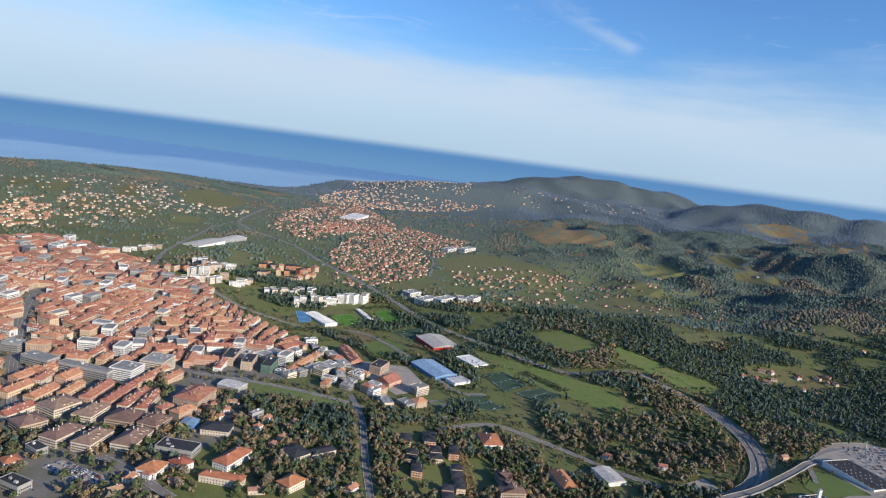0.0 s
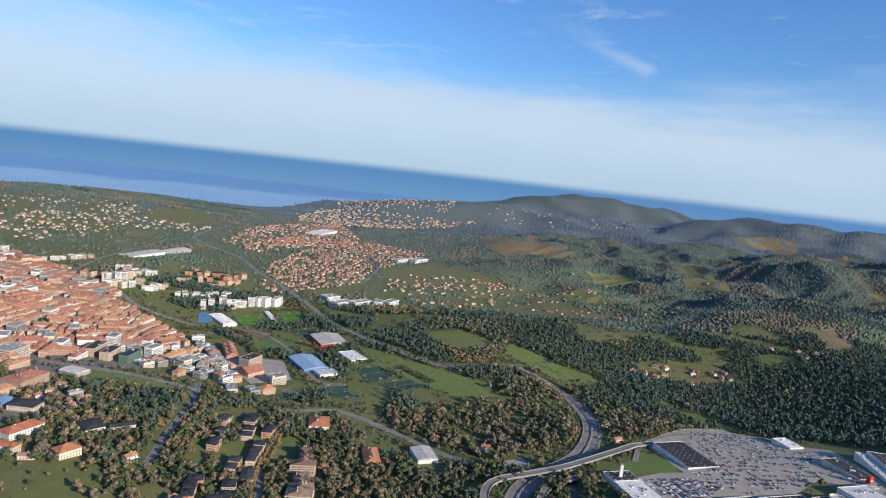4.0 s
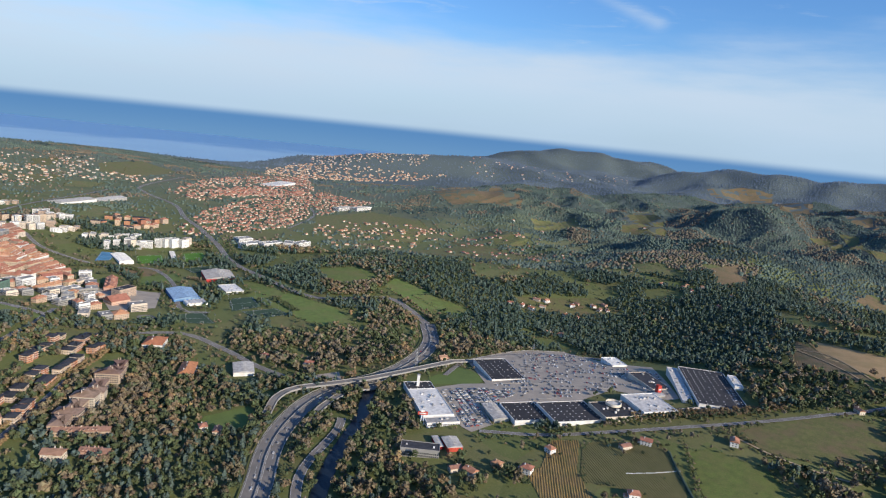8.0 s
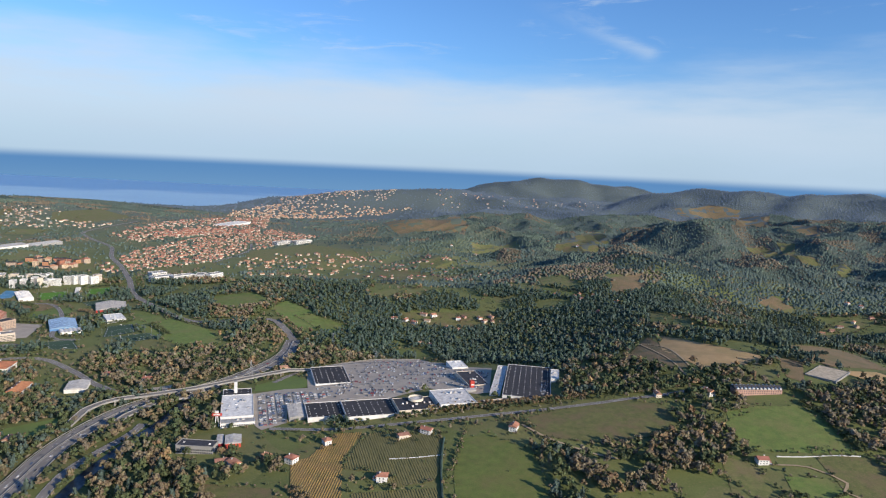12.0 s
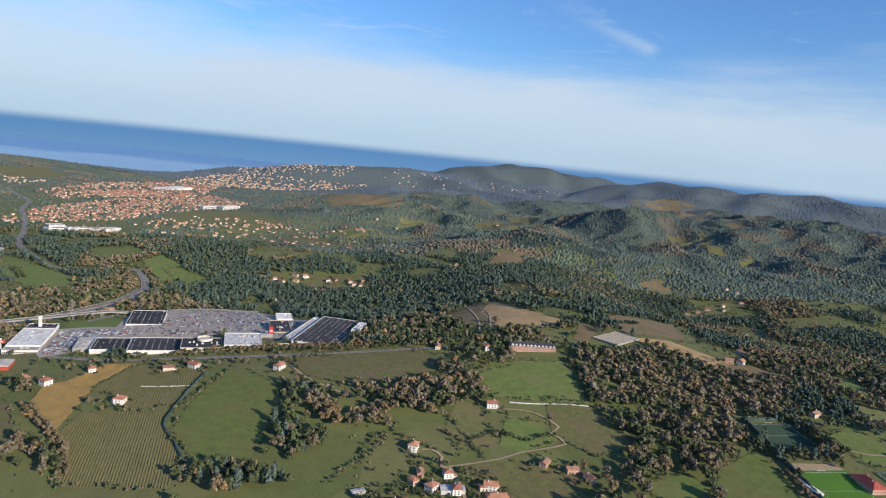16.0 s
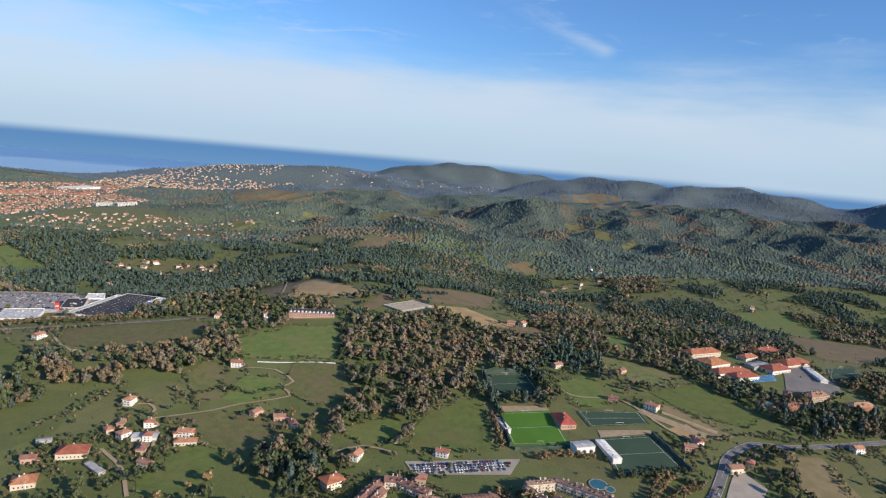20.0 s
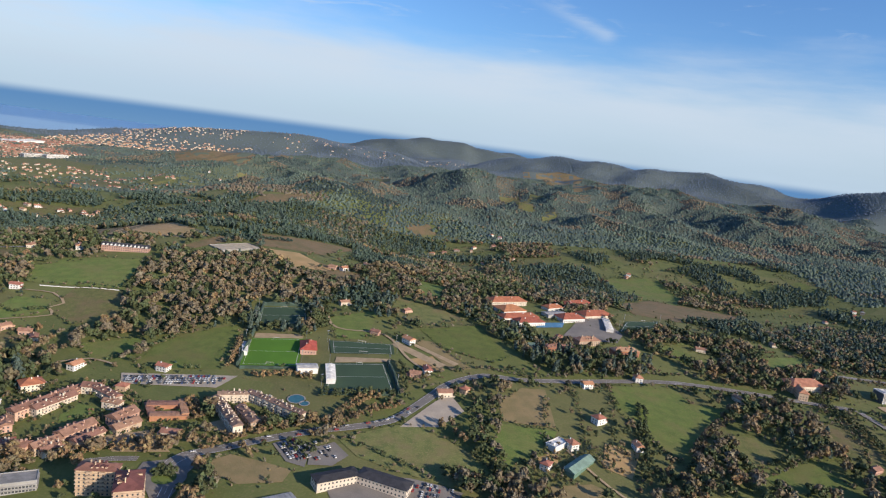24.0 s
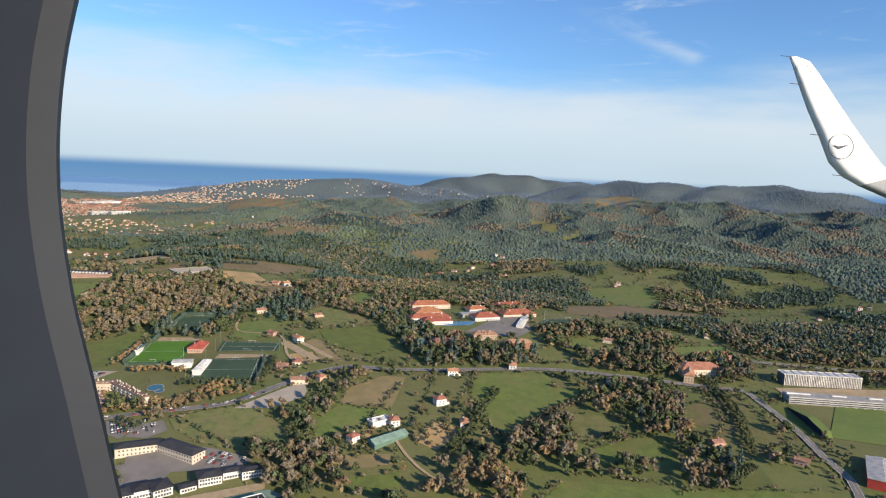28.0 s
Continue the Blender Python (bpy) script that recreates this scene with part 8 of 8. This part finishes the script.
def disc(name, x, y, r, lift, mat, label, category, inner=0.0):
    B = Builder()
    n = 40
    for k in range(n):
        a, b = 6.28319 * k / n, 6.28319 * (k + 1) / n
        p = [(x + math.cos(t) * q, y + math.sin(t) * q) for t, q in ((a, inner), (a, r), (b, r), (b, inner))]
        B.face([(*c, h_at(*c) + lift) for c in (p if inner else p[1:3] + [p[0]])])
    return tagged(new(name, B.mesh(name, [mat])), label, category, kind="structure")


for x, y, r in ((824, 142, 9), (16, 535, 8)):
    disc("roundabout", x, y, r, 0.5, "asphalt", "round asphalt junction", "road", r * 0.55)
    disc("roundabout_island", x, y, r * 0.55, 0.55, "lawn", "green island of a roundabout", "lawn")


def hedge(points, h, w, words="tall clipped dark green hedge"):
    """A clipped hedge with an uneven top."""
    c, n = smooth_line(points, 2.5)
    B, rows = Builder(), []
    for p, q in zip(c, n):
        z, k, t = h_at(*p), w * rng.uniform(0.85, 1.15), h * rng.uniform(0.85, 1.15)
        rows.append([(p[0] + q[0] * k * s, p[1] + q[1] * k * s, z + v) for s, v in ((0.5, -0.2), (0.55, t * 0.6), (0.25, t), (-0.25, t * 0.97), (-0.55, t * 0.6), (-0.5, -0.2))])
    for p, q in zip(rows, rows[1:]):
        for i in range(5):
            B.face((p[i], q[i], q[i + 1], p[i + 1]))
    B.face(rows[0]), B.face(rows[-1][::-1])
    tagged(new("hedge", B.mesh("hedge", ["leaf_pine"])), words, "hedge", group="hedges")


for line, h in (([(813, 343), (818, 300), (822, 250)], 3.2), ([(817, 309), (833, 312), (850, 315)], 2.4), ([(824, 248), (840, 250), (857, 252)], 1.6), ([(876, 225), (895, 228), (914, 231)], 2.2), ([(917, 233), (913, 252), (908, 270)], 2.4), ([(846, 349), (850, 330), (853, 316)], 2.0), ([(812, 344), (828, 347), (845, 350)], 2.6)):
    hedge(line, h, 1.6)


def wall_line(name, points, h, thick, mat, words):
    c, n = smooth_line(points, 5)
    B = Builder()
    for k in range(len(c) - 1):
        d = c[k + 1] - c[k]
        m = (c[k] + c[k + 1]) / 2
        B.box(m[0], m[1], min(h_at(*c[k]), h_at(*c[k + 1])) - 0.4, np.linalg.norm(d) + 0.05, thick, h + 0.4, math.degrees(math.atan2(d[1], d[0])))
    tagged(new(name, B.mesh(name, [mat])), words, "wall")


wall_line("field_wall", [(417, 321), (435, 324), (451, 328)], 0.7, 0.5, "wall_white", "low whitewashed wall between vineyards")
wall_line("field_wall", [(657, 340), (674, 341), (697, 344), (710, 344)], 0.6, 0.5, "wall_white", "low pale stone wall across pastures")
hedge([(449, 348), (449, 320), (451, 292), (454, 276), (469, 258), (481, 242)], 1.6, 1.4, "dark bramble hedge between vineyard and meadow")
wall_line("retaining_wall", [(413, 383), (444, 395), (473, 407), (494, 412), (506, 408)], 2.0, 0.6, "wall_cream", "long cream retaining wall below the stores")
for x, y, r in ((863, 217, 4.2), (868, 213, 2.2)):
    disc("pool", x, y, r, 0.4, "pool_water", "blue swimming pool with a pale rim", "pool")
    disc("pool_rim", x, y, r + 0.7, 0.42, "concrete", "pale paved rim of a swimming pool", "paving", r)
# car park aisles, ramps and parapets
for line in ([(341, 440), (359, 443), (380, 445)], [(376, 424), (382, 425), (389, 427)], [(367, 412), (379, 415), (389, 417)], [(321, 492), (345, 522), (374, 549), (414, 565)], [(392, 546), (411, 521), (420, 494)], [(383, 452), (391, 433), (399, 420)], [(402, 437), (419, 441), (432, 446)]):
    wall_line("parapet_wall", line, 0.8, 0.5, "concrete", "pale concrete parapet in the car park")
for k in range(6):
    p, q = (349, 457), (362, 531)
    e = (440, 460)
    f = (443, 519)
    u = k / 5
    a0, a1 = (p[0] + (e[0] - p[0]) * u, p[1] + (e[1] - p[1]) * u), (q[0] + (f[0] - q[0]) * u, q[1] + (f[1] - q[1]) * u)
    wall_line("parking_kerb", [a0, ((a0[0] + a1[0]) / 2, (a0[1] + a1[1]) / 2), a1], 0.35, 0.6, "concrete", "pale concrete kerb strip between parking rows")


def roof_ring(x, y, z):
    root = tagged(new("roof_drum"), "round pale rooftop drum on the shopping building", "rooftop drum")
    root.matrix_basis = pose(x, y, z)
    for name, r0, r1, h, mat in (("drum_wall", 5.2, 5.6, 1.8, "wall_cream"), ("drum_roof", 0.01, 4.2, 0.9, "roof_sheet")):
        B = Builder()
        for k in range(28):
            a, b = 6.28319 * k / 28, 6.28319 * (k + 1) / 28
            o = [(math.cos(t) * r1, math.sin(t) * r1) for t in (a, b)]
            i = [(math.cos(t) * r0, math.sin(t) * r0) for t in (a, b)]
            B.face(((*o[0], 0), (*o[1], 0), (*o[1], h), (*o[0], h))), B.face(((*i[1], 0), (*i[0], 0), (*i[0], h), (*i[1], h))), B.face(((*o[0], h), (*o[1], h), (*i[1], h), (*i[0], h)))
        part(name, B, mat, root)


roof_ring(425, 403, h_at(425, 403) + 4.0)
sign = tagged(new("sign_box"), "red box sign on the roof of the shopping centre", "sign")
sign.matrix_basis = pose(466, 437, h_at(466, 437), 0, 0, 20)
B = Builder()
B.box(0, 0, 0, 3.2, 3.2, 7.5)
part("sign_shaft", B, "wall_red", sign)
B = Builder()
B.box(0, -1.65, 4.0, 2.2, 0.1, 1.0)
part("sign_bar", B, "paint", sign, "plain white bar")


def university():
    """A tall slatted block, a long slab with window bands over a truss, and a dark glazed wedge."""
    ends = ((1246, 304), (1296, 308))
    d = Vector((ends[1][0] - ends[0][0], ends[1][1] - ends[0][1]))
    ang, L, W, h = math.degrees(math.atan2(d.y, d.x)), d.length, 9.0, 7.5
    back = Vector((-d.y, d.x)).normalized()
    mid = (Vector(ends[0]) + Vector(ends[1])) / 2 + back * W / 2
    root = tagged(new("university_block"), "tall university block with upright white slats", "university")
    root.matrix_basis = pose(mid.x, mid.y, h_at(mid.x, mid.y), 0, 0, ang)
    B = Builder()
    B.box(0, 0, -3, L, W, h + 3)
    part("wall", B, "wall_dark", root)
    part("roof", roof_flat(L, W, h + 0.1), "roof_sheet", root)
    part("parapet", rim(L, W, h, 0.6), "roof_white_sheet", root)
    n = int(L / 1.05)
    for s in (-1, 1):
        for j in range(n):
            B = Builder()
            B.box((j - (n - 1) / 2) * L / n, s * (W / 2 + 0.3), 0.4, 0.42, 0.5, h - 0.2)
            part("slat", B, "roof_white_sheet", root)
    for j in range(9):
        B = Builder()
        B.box((j - 4) * L / 9, 0, h + 0.2, 0.3, W, 0.35)
        part("roof_beam", B, "roof_white_sheet", root)
    OPEN_SPOTS.append((mid.x, mid.y, L * 0.6))
    ends = ((1237, 272), (1300, 274))
    d = Vector((ends[1][0] - ends[0][0], ends[1][1] - ends[0][1]))
    ang, L, W, h = math.degrees(math.atan2(d.y, d.x)), d.length, 10.0, 4.2
    back = Vector((-d.y, d.x)).normalized()
    mid = (Vector(ends[0]) + Vector(ends[1])) / 2 + back * W / 2
    root = tagged(new("university_slab"), "long low university slab with green window bands", "university")
    root.matrix_basis = pose(mid.x, mid.y, h_at(mid.x, mid.y), 0, 0, ang)
    B = Builder()
    B.box(0, 0, -3, L, W, h + 3)
    part("wall", B, "wall_grey", root)
    part("roof", roof_flat(L, W, h + 0.1), "roof_gravel", root)
    for k in range(3):
        B = Builder()
        B.box(0, 0, 0.5 + k * 1.25, L + 0.08, W + 0.08, 0.62)
        part("window_band", B, "pane", root)
        B = Builder()
        B.box(0, 0, 1.14 + k * 1.25, L + 0.5, W + 0.5, 0.2)
        part("ledge", B, "wall_white", root)
    for u, w in ((-0.38, 0.22), (0.0, 0.14), (0.34, 0.13)):
        B = Builder()
        B.box(u * L, 0.5, h + 0.1, w * L, 1.3, 0.7)
        part("skylight", B, "roof_white_sheet", root)
    B = Builder()
    for j in range(14):
        x0, x1 = (j / 14 * 0.6 - 0.1) * L, ((j + 1) / 14 * 0.6 - 0.1) * L
        B.beam((x0, -W / 2 - 1.0, 0.4 if j % 2 else -1.6), (x1, -W / 2 - 1.0, -1.6 if j % 2 else 0.4), 0.14)
    part("truss", B, "roof_white_sheet", root, kind="stuff")
    OPEN_SPOTS.append((mid.x, mid.y, L * 0.55))
    root = tagged(new("glazed_wedge"), "dark blue glazed wedge-shaped annexe on a lawn", "annexe")
    foot = ((1233, 264), (1237, 226))
    a, b = Vector(foot[0]), Vector(foot[1])
    n = Vector((-(b - a).y, (b - a).x)).normalized()
    za, zb = h_at(*a), h_at(*b)
    tops = ((0.0, 1.0), (0.55, 4.6), (0.93, 3.6), (1.0, 0.6))
    B = Builder()
    for s in (0.0, 1.0):
        q = [(*(a + n * s * 5), za - 0.5)] + [(*(a.lerp(b, u) + n * s * 5), za + (zb - za) * u + k) for u, k in tops] + [(*(b + n * s * 5), zb - 0.5)]
        B.face(q if s else q[::-1])
    part("glass_wall", B, "glass_navy", root)
    B = Builder()
    for (u, k), (v, l) in zip(tops, tops[1:]):
        p, q = a.lerp(b, u), a.lerp(b, v)
        B.face(((*p, za + (zb - za) * u + k), (*q, za + (zb - za) * v + l), (*(q + n * 5), za + (zb - za) * v + l), (*(p + n * 5), za + (zb - za) * u + k)))
    part("roof", B, "lawn", root, "grassed sloping roof")
    B = Builder()
    B.beam((*(a - n * 0.15), za), (*(b - n * 0.15), zb), 0.2)
    part("rail", B, "metal", root)


university()


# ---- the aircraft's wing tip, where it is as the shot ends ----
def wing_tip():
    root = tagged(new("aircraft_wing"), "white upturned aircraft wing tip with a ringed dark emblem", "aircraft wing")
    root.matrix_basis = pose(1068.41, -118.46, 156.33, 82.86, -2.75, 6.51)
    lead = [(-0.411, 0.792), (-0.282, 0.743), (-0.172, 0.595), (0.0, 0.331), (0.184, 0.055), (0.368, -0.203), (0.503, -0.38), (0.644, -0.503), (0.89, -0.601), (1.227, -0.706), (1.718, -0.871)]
    trail = [(-0.509, 0.792), (-0.46, 0.644), (-0.411, 0.491), (-0.319, 0.227), (-0.196, -0.061), (-0.086, -0.356), (0.049, -0.503), (0.245, -0.614), (0.552, -0.749), (0.982, -0.908), (1.595, -1.135)]
    n = len(lead)
    def skin(lo, hi):
        B = Builder()
        for k in range(lo, hi):
            rows = []
            for i in (k, k + 1):
                a, b = Vector((*lead[i], 0)), Vector((*trail[i], 0))
                rows.append([a.lerp(b, u) + Vector((0, 0, s * t)) for u, s, t in ((0, 0, 0), (0.12, 1, 0.012), (0.35, 1, 0.016), (0.7, 1, 0.01), (1, 0, 0), (0.7, -1, 0.01), (0.35, -1, 0.016), (0.12, -1, 0.012))])
            for j in range(8):
                B.face((rows[0][j], rows[0][(j + 1) % 8], rows[1][(j + 1) % 8], rows[1][j]))
        return B
    for name, lo, hi, mat in (("winglet", 0, n - 4, "aircraft_white"), ("wing_panel", n - 4, n - 1, "aircraft_grey")):
        ob = part(name, skin(lo, hi), mat, root)
        bm = bmesh.new()
        bm.from_mesh(ob.data)
        bmesh.ops.remove_doubles(bm, verts=bm.verts[:], dist=0.0005)
        bm.to_mesh(ob.data)
        bm.free()
        ob.data.polygons.foreach_set("use_smooth", np.ones(len(ob.data.polygons), dtype=bool))
    seam = Builder()
    for k in range(1, n - 3):
        a, b = [Vector((*lead[i], 0)).lerp(Vector((*trail[i], 0)), 0.3) + Vector((0, 0, 0.0155)) for i in (k, k + 1)]
        seam.beam(a, b, 0.0025)
    part("seam", seam, "aircraft_grey", root)
    ex, ey = (0.043, -0.184)
    ring = Builder()
    for k in range(36):
        a, b = 6.28319 * k / 36, 6.28319 * (k + 1) / 36
        ring.beam((ex + math.cos(a) * 0.135, ey + math.sin(a) * 0.135, 0.016), (ex + math.cos(b) * 0.135, ey + math.sin(b) * 0.135, 0.016), 0.004)
    part("emblem_ring", ring, "ink", root, "thin dark ring")
    mark = Builder()
    mark.face([(ex - 0.1, ey + 0.025, 0.019), (ex - 0.02, ey - 0.03, 0.019), (ex + 0.1, ey + 0.02, 0.019), (ex - 0.03, ey + 0.0, 0.019)])
    part("emblem_mark", mark, "ink", root, "plain dark blue mark")
    for k in range(0, n - 3, 1):
        if k % 2 == 0:
            B = Builder()
            x, y = trail[k]
            B.beam((x + 0.03, y, 0), (x - 0.09, y + 0.012, 0), 0.004)
            part("static_wick", B, "ink", root)


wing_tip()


def window_surround():
    """The rubber-edged side of the cabin window, as the shot ends, with the cabin's shade in its dark colour."""
    root = tagged(new("cabin_window_surround"), "moulded aircraft cabin window edge, cabin shade in its blue-grey colour", "window surround")
    root.matrix_basis = pose(1065.00, -126.00, 155.71, 82.86, -2.75, 6.51)
    knots = [(-0.196, 0.16), (-0.208, 0.10), (-0.211, 0.04), (-0.204, -0.02), (-0.190, -0.08), (-0.176, -0.14), (-0.163, -0.19)]
    edge = [tuple(p) for p in smooth_line(knots, 0.006)[0]]
    for name, steps in (("liner", ((-0.30, -0.30), (-0.06, -0.33), (-0.012, -0.345))), ("seal", ((-0.012, -0.345), (0.0, -0.352), (-0.004, -0.362)))):
        B = Builder()
        for (x0, y0), (x1, y1) in zip(edge, edge[1:]):
            for (a0, z0), (a1, z1) in zip(steps, steps[1:]):
                B.face(((x0 + a0, y0, z0), (x0 + a1, y0, z1), (x1 + a1, y1, z1), (x1 + a0, y1, z0)))
        part(name, B, "cabin_trim", root)


window_surround()


forest()
